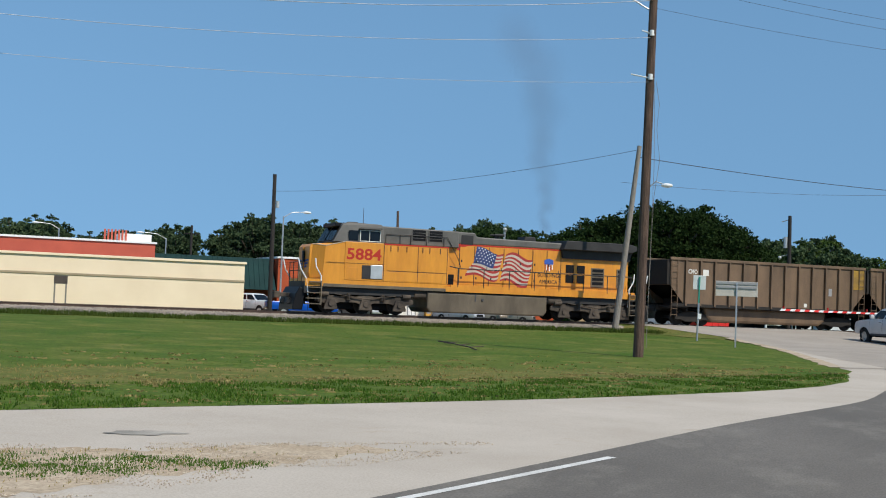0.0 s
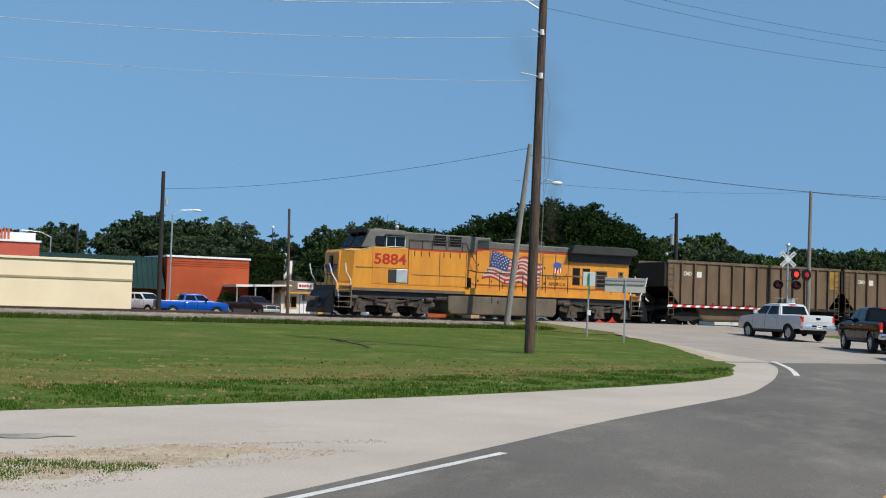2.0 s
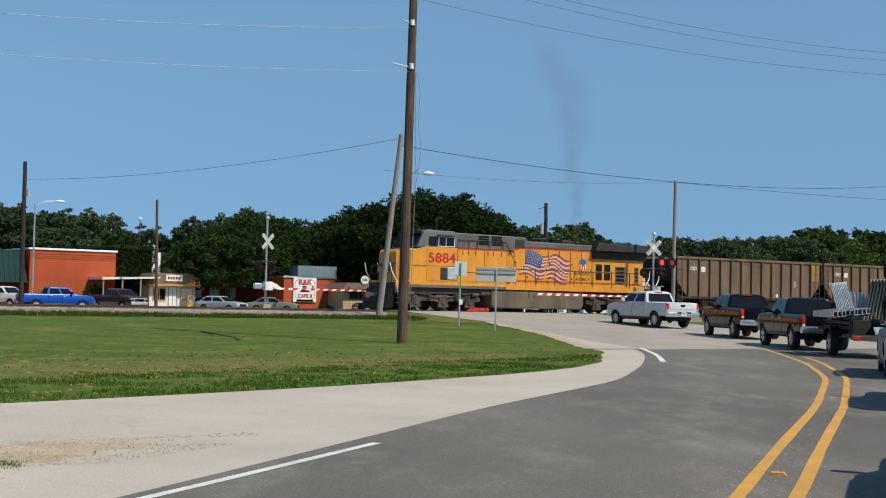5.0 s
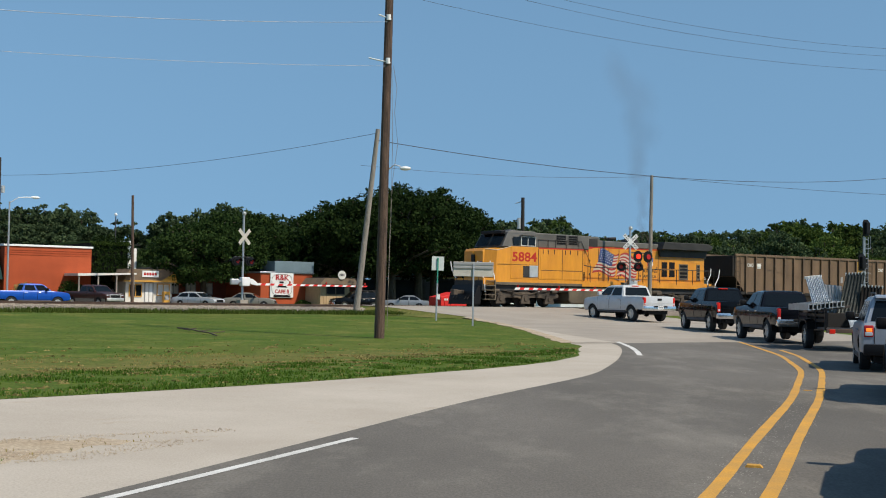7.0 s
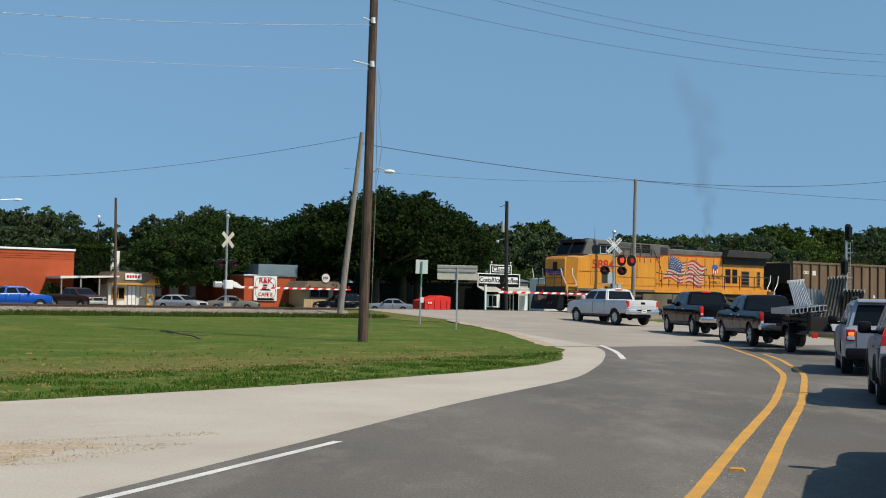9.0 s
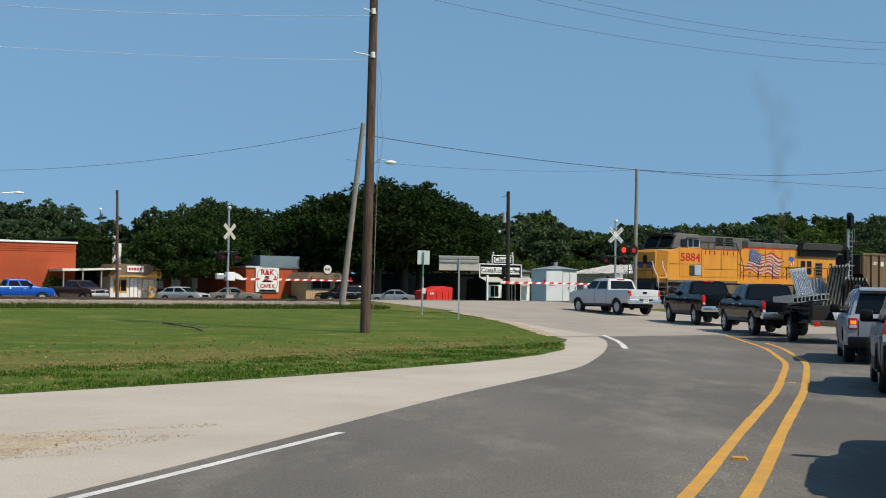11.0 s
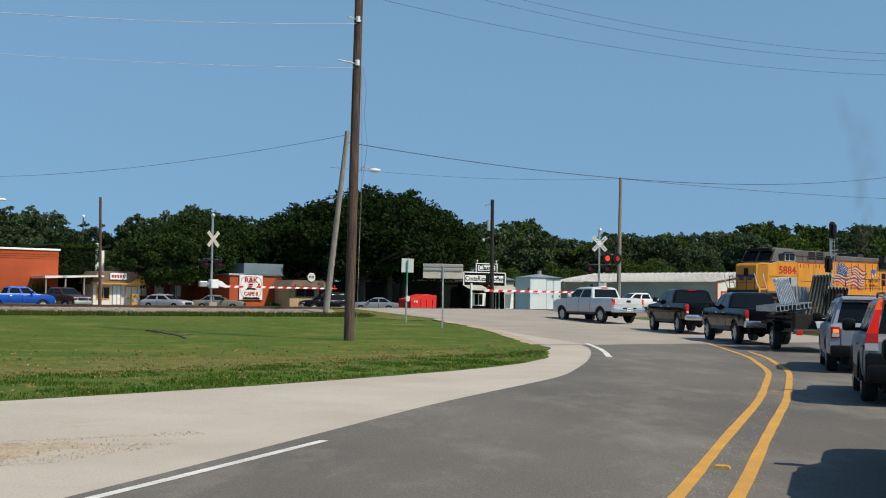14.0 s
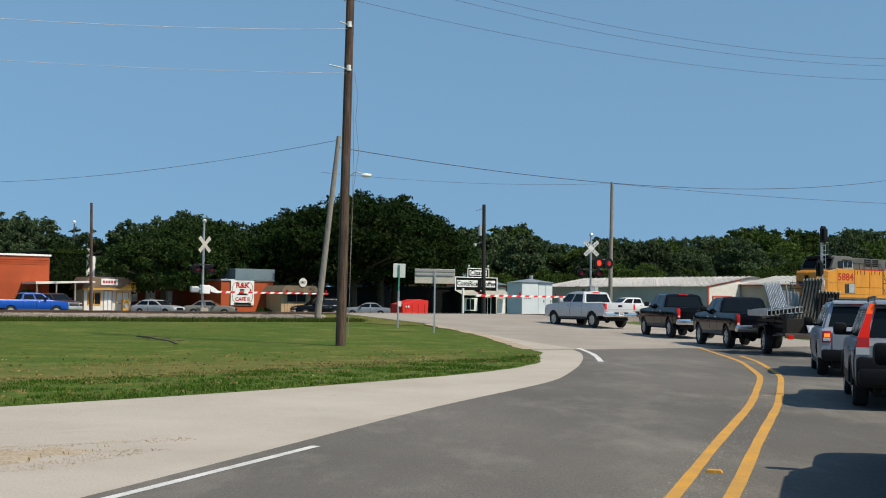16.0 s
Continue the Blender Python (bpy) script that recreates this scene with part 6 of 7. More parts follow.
# signal equipment cabinet
ec = thing("equipment_cabinet", AT(61.6, -12, -12, 0), "grey galvanised railway signal equipment house", "equipment cabinet")
zc = gz(-12)
bm = BM()
box(bm, 0.3, 1.7, 0, 2.6, zc + .1, zc + 2.75, .02)
bdy = part("body", bm, M["cabinet"], ec)
bm = BM()
box(bm, 1.7, 3.0, .1, 2.6, zc + .1, zc + 2.72, .02)
part("annex", bm, M["cabinet"], ec)
bm = BM()
v = [bm.verts.new(p) for p in ((.2, -.1, zc + 2.75), (3.1, -.1, zc + 2.75), (3.1, 2.7, zc + 2.75), (.2, 2.7, zc + 2.75), (1.65, 1.3, zc + 3.05))]
for k in range(4):
    bm.faces.new((v[k], v[(k + 1) % 4], v[4]))
bm.faces.new(v[3::-1])
cyl(bm, (1.75, 1.3, zc + 3.0), (1.75, 1.3, zc + 3.3), .16, seg=10)
part("roof", bm, M["galv"], ec)
for x0, x1 in ((1.76, 2.33), (2.37, 2.94)):
    bm = BM()
    box(bm, x0, x1, .06, .1, zc + .25, zc + 2.6, .01)
    dd = part("door", bm, M["cabinet"], ec)
    bm = BM()
    box(bm, x1 - .12, x1 - .06, .03, .06, zc + 1.2, zc + 1.4)
    part("handle", bm, M["darkgrey"], dd)
bars(ec, "label_bars", .5, 1.1, -.004, zc + 1.5, 4, .12, M["grey"])
bm = BM()
box(bm, .2, 3.1, -.1, 2.7, zc - .2, zc + .1)
part("footing", bm, M["concrete"], ec)

# long metal warehouse whose side runs at right angles to the railway; its gable end holds a garage door
def ribbed_shed(x0, x1, y0, y1, eave, ridge, wall_mat, label, seams):
    T = thing("warehouse", AT(92.5, -46, -90, 0), label, "warehouse", "metal sheds by the railway")
    mid = (y0 + y1) / 2
    bm = BM()
    a = [bm.verts.new((x0, y, z)) for y, z in ((y0, -.2), (y1, -.2), (y1, eave), (mid, ridge - .06), (y0, eave))]
    b = [bm.verts.new((x1, v.co.y, v.co.z)) for v in a]
    bm.faces.new(a)
    bm.faces.new(b[::-1])
    for i in range(5):
        bm.faces.new((a[i], b[i], b[(i + 1) % 5], a[(i + 1) % 5]))
    bmesh.ops.recalc_face_normals(bm, faces=bm.faces[:])
    W_ = part("wall", bm, wall_mat, T)
    for s, ye in ((-1, y0), (1, y1)):
        bm = BM()
        v = [bm.verts.new(p) for p in ((x0 - .3, ye + s * .4, eave), (x1 + .25, ye + s * .4, eave), (x1 + .25, mid, ridge), (x0 - .3, mid, ridge))]
        bm.faces.new(v)
        bmesh.ops.solidify(bm, geom=bm.faces[:], thickness=.08)
        part("roof", bm, M["metalroof"], T, "white ribbed metal roof")
    for k in range(seams):
        x = x0 + .2 + k * (x1 - x0 - .4) / (seams - 1)
        bm = BM()
        tube(bm, [(x, y0 - .4, eave + .06), (x, mid, ridge + .06)], .025, 4)
        part("roof_seam", bm, M["metalroof"], T)
        bm = BM()
        box(bm, x, x + .05, y0 - .016, y0, -.1, eave - .05)
        part("wall_rib", bm, wall_mat, W_)
    return T


wh = ribbed_shed(0, 24.7, 0, 13, 3.5, 4.6, M["metalwall"], "long low grey metal warehouse with a white roof", 32)
bm = BM()
prism(bm, [(-.02, -.1), (4.6, -.1), (4.6, 4.15), (-.02, 3.42)], 0, .06)
gw = part("end_wall", bm, M["offwhite"], wh, "cream painted gable end")
gw.matrix_local = pose(24.78, 0, 0, 0, 0, 90)
for y0_, y1_, z0_, z1_ in ((-.06, .1, -.1, 3.5), (.6, 3.3, 2.45, 2.62), (.6, .74, -.1, 2.45), (3.16, 3.3, -.1, 2.45)):
    bm = BM()
    box(bm, 24.78, 24.86, y0_, y1_, z0_, z1_)
    part("trim", bm, M["redwall"], wh)
bm = BM()
tube(bm, [(24.84, -.1, 3.46), (24.84, 4.6, 4.24)], .07, 4)
part("trim", bm, M["redwall"], wh)
for y0_, y1_ in ((.76, 1.93), (1.95, 3.14)):
    bm = BM()
    box(bm, 24.78, 24.83, y0_, y1_, -.05, 2.44, .006)
    part("garage_door", bm, M["cream"], wh)
w2 = ribbed_shed(24.75, 34.5, 4.7, 15, 3.75, 4.7, M["tanmetal"], "tan metal shed with dull red trim behind the warehouse", 13)
for x0_, x1_, z0_, z1_ in ((24.9, 34.5, 3.6, 3.76), (31.9, 32.06, -.1, 3.6)):
    bm = BM()
    box(bm, x0_, x1_, 4.6, 4.69, z0_, z1_)
    part("trim", bm, M["redwall"], w2)
ob_ = building("orange_roof_building", 79, 95, -56, 10, .3, 3.6, M["metalwall"], "grey metal building with an orange-edged roof", M["redwall"])
bm = BM()
prism(bm, [(-.4, 3.75), (16.4, 3.75), (8, 5.4)], -.4, 10.4)
part("gable_roof", bm, M["bluemetal"], ob_)

# ---- poles, lamps, signs, signals ----
def pole(name, base, top, r0, r1, mat, label, category="utility pole"):
    T = thing(name, pose(base[0], base[1], base[2]), label, category)
    d = Vector(top) - Vector(base)
    bm = BM()
    cyl(bm, (0, 0, -.2), d, r0, r1, 12)
    part("shaft", bm, mat, T)
    return T


zg = lambda x, y: ground_at(x, y)
mp_ = pole("utility_pole", (-2.66, 40.6, zg(-2.66, 40.6)), (-2.5, 40.6, 14.0), .165, .12, M["wood"], "tall weathered brown wooden utility pole in the grass")
bm = BM()
box(bm, -.85, .05, -.06, .06, -.06, .06, m=pose(.1, -.12, 11.33, 0, 14, 0))
part("crossarm", bm, M["wood"], mp_)
bm = BM()
tube(bm, [(-.62, -.14, 11.4), (.0, -.14, 11.0)], .025)
part("brace", bm, M["galv"], mp_)
for z in (10.25, 8.85):
    bm = BM()
    cyl(bm, (.12, -.12, z - .09), (.12, -.12, z + .09), .07, seg=10)
    tube(bm, [(-.5 if z < 9 else -.2, -.05, z + .1), (.2, -.12, z - .06)], .025)
    part("insulator", bm, M["white"], mp_)
bm = BM()
tube(bm, [(.3, -.1, 8.7), (.42, 0, 8.0), (.36, 0, 7.2), (.48, 0, 6.2), (.33, 0, 5.0), (.3, 0, 3.6), (.24, -.05, .6)], .007, 5)
tube(bm, [(.26, -.15, 8.6), (.32, -.1, 6.0), (.28, -.1, 3.0), (.25, -.1, .3)], .007, 5)
part("drop_cable", bm, M["greywood"], mp_)
lp = pole("leaning_pole", (-5.86, 69.5, zg(-5.86, 69.5)), (-4.83, 69.5, 9.0 + EYE), .18, .12, M["greywood"], "leaning grey wooden brace pole")
sl = pole("street_lamp", (-4.22, 66.4, zg(-4.22, 66.4)), (-4.1, 66.4, 7.5 + EYE), .1, .08, M["wood"], "wooden pole carrying a street lamp on an arm", "street lamp")
bm = BM()
tube(bm, [(.1, 0, 7.5), (.5, 0, 7.85), (.84, 0, 7.75)], .03)
part("arm", bm, M["galv"], sl)
bm = BM()
ball(bm, (1.07, 0, 8.28 - .62), .3, 12, (1, .5, .38))
part("lamp_head", bm, M["white"], sl)


def sign_post(u, q, w, h, zb, mat, postmat, label, lean=0):
    p = W(u, q)
    T = thing("road_sign", pose(p.x, p.y, p.z, 0, lean, 8), label, "road sign")
    bm = BM()
    prism(bm, [(-.03, -.2), (.03, -.2), (.03, zb + h * .9), (-.03, zb + h * .9)], -.03, .03)
    part("post", bm, postmat, T)
    bm = BM()
    box(bm, -w / 2, w / 2, .03, .05, zb, zb + h, .008)
    part("panel", bm, mat, T, "unpainted back of the sign panel")
    return T


sA = sign_post(33.14, 14.35, .58, .66, 2.36, M["signpale"], M["green"], "small sign on a green post seen from behind", 1)
bm = BM()
box(bm, -.02, .14, -.06, -.02, 1.0, 1.25)
part("tag", bm, M["white"], sA)
bm = BM()
cyl(bm, (0, 0, -.1), (0, 0, 1.75), .045, seg=8)
part("post_sleeve", bm, M["galv"], sA)
sB = sign_post(31.12, 20.24, 1.72, .62, 2.1, M["signback"], M["galv"], "wide sign panel on one post seen from behind", 0)
bm = BM()
box(bm, -.86, .86, -.0, .03, 2.6, 2.7)
box(bm, -.82, .82, -.01, .03, 2.44, 2.52)
part("stiffener", bm, M["grey"], sB)


def striped_arm(T, x0, x1, z, y):
    n = 13
    L_ = x1 - x0
    for k in range(n * 2):
        a, b = x0 + L_ * k / (2 * n), x0 + L_ * (k + 1) / (2 * n)
        t0, t1 = .066 * (1 - .35 * k / (2 * n)), .066 * (1 - .35 * (k + 1) / (2 * n))
        sl_ = .05
        vs = [(a + sl_, y, z + t0), (b + sl_, y, z + t1), (b - sl_, y, z - t1), (a - sl_, y, z - t0)]
        v2 = [(x, yy + .03, zz) for x, yy, zz in vs]
        raw("arm_stripe", vs + v2, [(0, 1, 2, 3), (7, 6, 5, 4), (0, 4, 5, 1), (1, 5, 6, 2), (2, 6, 7, 3), (3, 7, 4, 0)], M["red"] if k % 2 else M["white"], T)


def crossing_signal(u, q, arm, lit, label, height=4.8, turn=0, back=False, xb=.75, lz=2.3):
    T = thing("crossing_signal", AT(u, q, 0, gz(q) + .32), label, "crossing signal", "crossing signals")
    z = gz(q)
    bm = BM()
    cyl(bm, (0, 0, -.4), (0, 0, height), .065, seg=10)
    part("mast", bm, M["galv"], T)
    bm = BM()
    box(bm, -.25, .25, -.3, .25, -.36, .25, .02)
    part("base", bm, M["concrete"], T)
    zx = height - xb
    rot = pose(0, 0, 0, 0, 0, turn)
    for k, a in enumerate((45, -45)):
        bm = BM()
        box(bm, -.6, .6, -.1 - .008 * k, -.085 - .008 * k, -.115, .115, .004, m=rot @ pose(0, 0, zx, 0, a, 0))
        bl = part("crossbuck_board", bm, M["signback"] if back else M["white"], T)
        for j, word in enumerate(("RAIL", "ROAD") if k == 0 else ("CROSS", "ING")):
            if not back:
                o = lettering(word, .2, M["black"], bl, rot @ pose(0, 0, zx, 0, a, 0) @ FACE(-.36 + .72 * j, -.104 - .008 * k, 0), "crossbuck_lettering", .002, width=.42)
    zl = height - lz
    bm = BM()
    tube(bm, [rot @ Vector((-.75, -.05, zl + .25)), rot @ Vector((.75, -.05, zl + .25))], .03)
    part("light_bracket", bm, M["darkgrey"], T)
    for i, x in enumerate((-.55, .55)):
        for d in (-1, 1):
            bm = BM()
            a, b = rot @ Vector((x + .1 * d, d * .18, zl)), rot @ Vector((x + .1 * d, d * .24, zl))
            cyl(bm, a, b, .27, seg=20)
            tgt = part("target", bm, M["black"], T, "round black lamp background")
            bm = BM()
            cyl(bm, rot @ Vector((x + .1 * d, d * .23, zl)), rot @ Vector((x + .1 * d, d * .27, zl)), .13 if not (d < 0 and lit == i) else .16, seg=16)
            part("lens", bm, M["redflash"] if (d < 0 and lit == i) else M["redlens"], tgt)
            bm = BM()
            for s in range(7):
                w0, w1 = math.pi * s / 7, math.pi * (s + 1) / 7
                P = [rot @ Vector((x + .1 * d + .17 * math.cos(w), d * e, zl + .17 * math.sin(w))) for w, e in ((w0, .24), (w1, .24), (w1, .5), (w0, .5))]
                bm.faces.new([bm.verts.new(v) for v in P])
            part("hood", bm, M["black"], tgt)
    if not back:
        bm = BM()
        tube(bm, [(0, 0, zl + .88), (1.35, -.1, zl + .88)], .045)
        part("cantilever", bm, M["darkgrey"], T)
        for x in (.45, 1.28):
            bm = BM()
            cyl(bm, (x, -.2, zl + .65), (x, -.26, zl + .65), .36, seg=20)
            tg2 = part("target", bm, M["black"], T, "round black lamp background")
            bm = BM()
            cyl(bm, (x, -.25, zl + .65), (x, -.3, zl + .65), .16, seg=18)
            part("lens", bm, M["redflash"] if x < 1 else M["redlens"], tg2, "lit red lens" if x < 1 else "dark red lens")
    bm = BM()
    ball(bm, (.02, 0, height + .1), .13, 10)
    part("bell", bm, M["alu"], T)
    if not back:        # counterweight gear behind the mast
        for x0, x1, z0, z1, mt in ((-.38, -.1, 1.5, 1.72, "darkgrey"), (.46, .74, 1.5, 1.84, "alu"), (-.9, 1.0, 1.86, 1.9, "grey")):
            bm = BM()
            box(bm, x0, x1, .1, .4, z0, z1, .015)
            part("gate_gear", bm, M[mt], T)
        bm = BM()
        cyl(bm, (.2, .05, 1.66), (.2, .35, 1.66), .2, seg=14)
        part("gate_gear", bm, M["galv"], T)
    # gate mechanism and lowered arm
    bm = BM()
    s = 1 if arm > 0 else -1
    box(bm, -.26, .26, -.5, -.1, 1.08, 1.6, .04)
    part("gate_motor", bm, M["white"], T, "white gate mechanism box")
    bm = BM()
    box(bm, min(-s * .95, -s * .45), max(-s * .95, -s * .45), -.5, -.25, 1.15, 1.5, .05)
    box(bm, min(-s * .45, -s * .2), max(-s * .45, -s * .2), -.4, -.32, 1.3, 1.42)
    part("counterweight", bm, M["galv"], T)
    bm = BM()
    prism(bm, [(s * .2, 1.55), (s * .45, 1.5), (s * .75, 1.28), (s * .75, 1.12), (s * .3, 1.2)], -.5, -.42)
    part("arm_bracket", bm, M["white"], T)
    striped_arm(T, min(s * .7, arm), max(s * .7, arm), 1.2, -.47) if s > 0 else striped_arm(T, arm, s * .7, 1.2, -.47)
    for k in (.35, .65, .98):
        bm = BM()
        cyl(bm, (arm * k, -.46, 1.27), (arm * k, -.46, 1.42), .05, seg=8)
        part("arm_lamp", bm, M["redlens"], T)
    return T


csR = crossing_signal(53.5, 5.2, -9.2, 9, "crossing signal with crossbuck, lit red lamp and lowered gate", 5.0, -25)
csL = crossing_signal(32.2, -5.2, 8.3, 9, "crossing signal seen from behind with lowered striped gate", 5.3, 18, True, 1.3, 2.75)

# railway block signal with ladder
bs_ = thing("railway_signal", AT(76.7, 4.5), "black-headed railway block signal mast with ladder", "railway signal")
bm = BM()
cyl(bm, (0, 0, -.2), (0, 0, 6.9), .07, seg=10)
part("mast", bm, M["galv"], bs_)
for z, dx in ((6.4, -.1), (3.9, -.55)):
    bm = BM()
    prism(bm, [(dx - .3, z - .55), (dx + .3, z - .55), (dx + .33, z + .45), (dx + .18, z + .65), (dx - .18, z + .65), (dx - .33, z + .45)], -.3, -.2, bev=.02)
    box(bm, dx - .2, dx + .2, -.5, -.2, z - .4, z + .45, .04)
    part("signal_head", bm, M["black"], bs_)
bm = BM()
for x in (.3, .62):
    tube(bm, [(x, .1, 0), (x, .1, 5.8)], .025, 5)
for k in range(16):
    tube(bm, [(.3, .1, .4 + k * .35), (.62, .1, .4 + k * .35)], .02, 5)
tube(bm, [(.0, .0, 5.0), (.9, .1, 5.0), (.9, .1, 5.9), (.3, .1, 5.9)], .025, 5)
tube(bm, [(.0, .0, 3.2), (.9, .1, 3.2)], .025, 5)
part("ladder", bm, M["galv"], bs_)

pR = pole("utility_pole", W(56.26, 4.0), W(56.36, 4.0, 7.9 + EYE), .15, .1, M["greywood"], "grey wooden utility pole by the crossing")
pL_ = pole("utility_pole", W(25.85, -36), W(25.8, -36, 10.0 + EYE), .2, .15, M["blackwood"], "dark wooden utility pole by the shops")
bm = BM()
cyl(bm, (.3, 0, 8.7), (.3, 0, 9.25), .14, seg=12)
part("transformer", bm, M["alu"], pL_)
pS = pole("utility_pole", W(39.6, -44), W(39.4, -44, 8.3 + EYE), .15, .11, M["wood"], "thin brown wooden utility pole by the street")
pM = pole("utility_pole", W(68.9, -26), W(68.8, -26, 8.8 + EYE), .19, .15, M["blackwood"], "black wooden utility pole with a transformer")
bm = BM()
cyl(bm, (-.38, 0, 7.15), (-.38, 0, 8.1), .18, seg=12)
part("transformer", bm, M["alu"], pM)
bm = BM()
tube(bm, [(-.1, 0, 9.6), (-.75, 0, 9.4)], .04)
part("bracket", bm, M["galv"], pM)
bm = BM()
tube(bm, [(-.1, 0, 6.6), (-.8, 0, 6.4)], .03)
ball(bm, (-.85, 0, 6.3), .16, 8)
part("lamp", bm, M["galv"], pM)
pT = pole("utility_pole", W(120, -82), W(120, -82, 7.2 + EYE), .16, .13, M["greywood"], "distant utility pole with a small transformer")
bm = BM()
cyl(bm, (.35, 0, 5.2), (.35, 0, 6.1), .22, seg=10)
box(bm, -.9, .9, -.06, .06, 7.9, 8.05)
tube(bm, [(0, 0, 5.6), (1.4, 0, 5.5)], .05)
part("fittings", bm, M["galv"], pT)
for u, q, h in ((26.2, -72, 9.0), (6.0, -80, 9.5), (47.5, -66, 7.2)):
    pf = pole("utility_pole", W(u, q), W(u, q, h), .17, .12, M["blackwood"], "distant dark utility pole")
    bm = BM()
    box(bm, -.8, .8, -.06, .06, h - 1.0, h - .88)
    part("crossarm", bm, M["blackwood"], pf)


def street_lamp(u, q, h, arm, label):
    T = thing("street_lamp", AT(u, q, 0, gz(q)), label, "street lamp", "street lamps by the shops")
    bm = BM()
    cyl(bm, (0, 0, 0), (0, 0, h), .09, .06, 10)
    part("mast", bm, M["galv"], T)
    bm = BM()
    tube(bm, [(0, 0, h - .1), (arm * .35, 0, h + .35), (arm * .9, 0, h + .45)], .035)
    part("arm", bm, M["galv"], T)
    bm = BM()
    ball(bm, (arm * 1.0, 0, h + .42), .32, 10, (1.2, .5, .35))
    part("lamp_head", bm, M["white"], T)
    return T


street_lamp(27.2, -38, 8.3, 2.0, "grey steel street lamp by the dark pole")
street_lamp(22.5, -66, 7.2, -2.6, "grey steel street lamp behind the cream building")
street_lamp(12.0, -66, 7.6, -2.2, "grey steel street lamp behind the red building")
fl = thing("flood_lamp", AT(45.6, -66), "thin mast with a round white lamp", "street lamp")
bm = BM()
cyl(bm, (0, 0, 0), (0, 0, 9.2), .06, seg=8)
part("mast", bm, M["darkgrey"], fl)
bm = BM()
ball(bm, (0, 0, 9.4), .17, 10)
part("lamp_head", bm, M["white"], fl)
mk = thing("track_marker", AT(6.9, -8), "small dark board on two thin posts beside the track", "sign")
bm = BM()
for x in (-.3, .3):
    box(bm, x - .04, x + .04, -.04, .04, 0, 1.4)
part("post", bm, M["greywood"], mk)
bm = BM()
box(bm, -.36, .36, -.07, -.04, 1.4, 1.85, .01)
part("board", bm, M["tie"], mk)


def wire(a, b, sag, r, mat, label):
    a, b = Vector(a), Vector(b)
    pts = [a.lerp(b, i / 24) - Vector((0, 0, sag * 4 * (i / 24) * (1 - i / 24))) for i in range(25)]
    bm = BM()
    tube(bm, pts, r, 5)
    return tagged(part("overhead_wire", bm, mat), label, "wire", "overhead wires")


top = Vector((-2.55, 40.5, 0))
LW, RW = top - DV * 45, top + DV * 45
for z, sag, r in ((11.45, 1.95, .011), (10.27, 1.65, .008), (8.85, 1.25, .006)):
    wire(top + Vector((0, 0, z)), LW + Vector((0, 0, z)), sag, r, M["wire"], "thin grey overhead wire from the tall pole")
for z, sag, r, dx in ((11.25, 1.45, .006, .1), (12.2, 1.75, .006, .3), (12.35, 1.7, .006, -.3)):
    wire(top + Vector((0, dx, z)), RW + Vector((0, dx, z + 3.1)), sag, r, M["darkwire"], "thin dark overhead wire from the tall pole")
lt = Vector((-4.85, 69.4, 10.35))
wire(lt, W(25.8, -36, 10.2), .6, .012, M["darkwire"], "thin dark overhead wire between poles")
wire(lt - Vector((0, 0, .4)), W(110, -12, 14.5), 1.6, .02, M["darkwire"], "thin dark overhead wire between poles")
wire(W(56.36, 4, 9.4), W(34.8, 4, 8.6), .3, .008, M["darkwire"], "thin dark overhead wire between poles")
wire(W(56.36, 4, 9.4), W(110, 10, 10.6), .6, .012, M["darkwire"], "thin dark overhead wire between poles")

# ---- trees ----
def tree_kind(seed, h, rad, mat, n, size, trunk=.3, low=.25):
    """A trunk with limbs and a crown of leaf clumps; returns the thing at the origin."""
    rng = random.Random(seed)
    T = thing("tree", pose(0, 0, 0), "broad leafy green tree", "tree", "trees behind the shops")
    bm = BM()
    cyl(bm, (0, 0, -.3), (rng.uniform(-.2, .2), 0, h * .4), trunk, trunk * .65, 9)
    clumps = []
    for i in range(int(30 + rad * 7)):
        a, e = rng.uniform(0, 6.283), rng.uniform(-.6, 1.0)
        rr = rng.uniform(.35, 1.0) ** .5
        cz = h * (low + 1) / 2 + (h * (1 - low) / 2) * e * rr * .86
        k = math.sqrt(max(.06, 1 - (e * rr) ** 2)) * rad * rng.uniform(.4, .9)
        s = rng.uniform(.11, .24) * rad + .2
        clumps.append(((math.cos(a) * k, math.sin(a) * k, cz), (s * rng.uniform(.9, 1.5), s * 1.1, s * rng.uniform(.5, .8)), .3))
    for i in range(int(14 + rad * 5)):      # loose sprays that break the outline
        a, e = rng.uniform(0, 6.283), rng.uniform(-.2, 1.25)
        k = math.cos(min(e, 1.5)) * rad * rng.uniform(.85, 1.03)
        cz = h * (low + 1) / 2 + (h * (1 - low) / 2) * math.sin(min(e, 1.5)) * rng.uniform(.88, 1.04)
        s = rng.uniform(.05, .1) * rad + .12
        clumps.append(((math.cos(a) * k, math.sin(a) * k, cz), (s * 1.3, s * 1.1, s * rng.uniform(.6, 1.1)), .1))
    for c, r, _ in clumps[::4]:
        tube(bm, [(0, 0, h * .28), (c[0] * .5, c[1] * .5, (h * .35 + c[2]) / 2), c], trunk * .2, 6)
    part("trunk", bm, M["bark"], T)
    leaves("crown", clumps, n, size, mat, T)
    return T


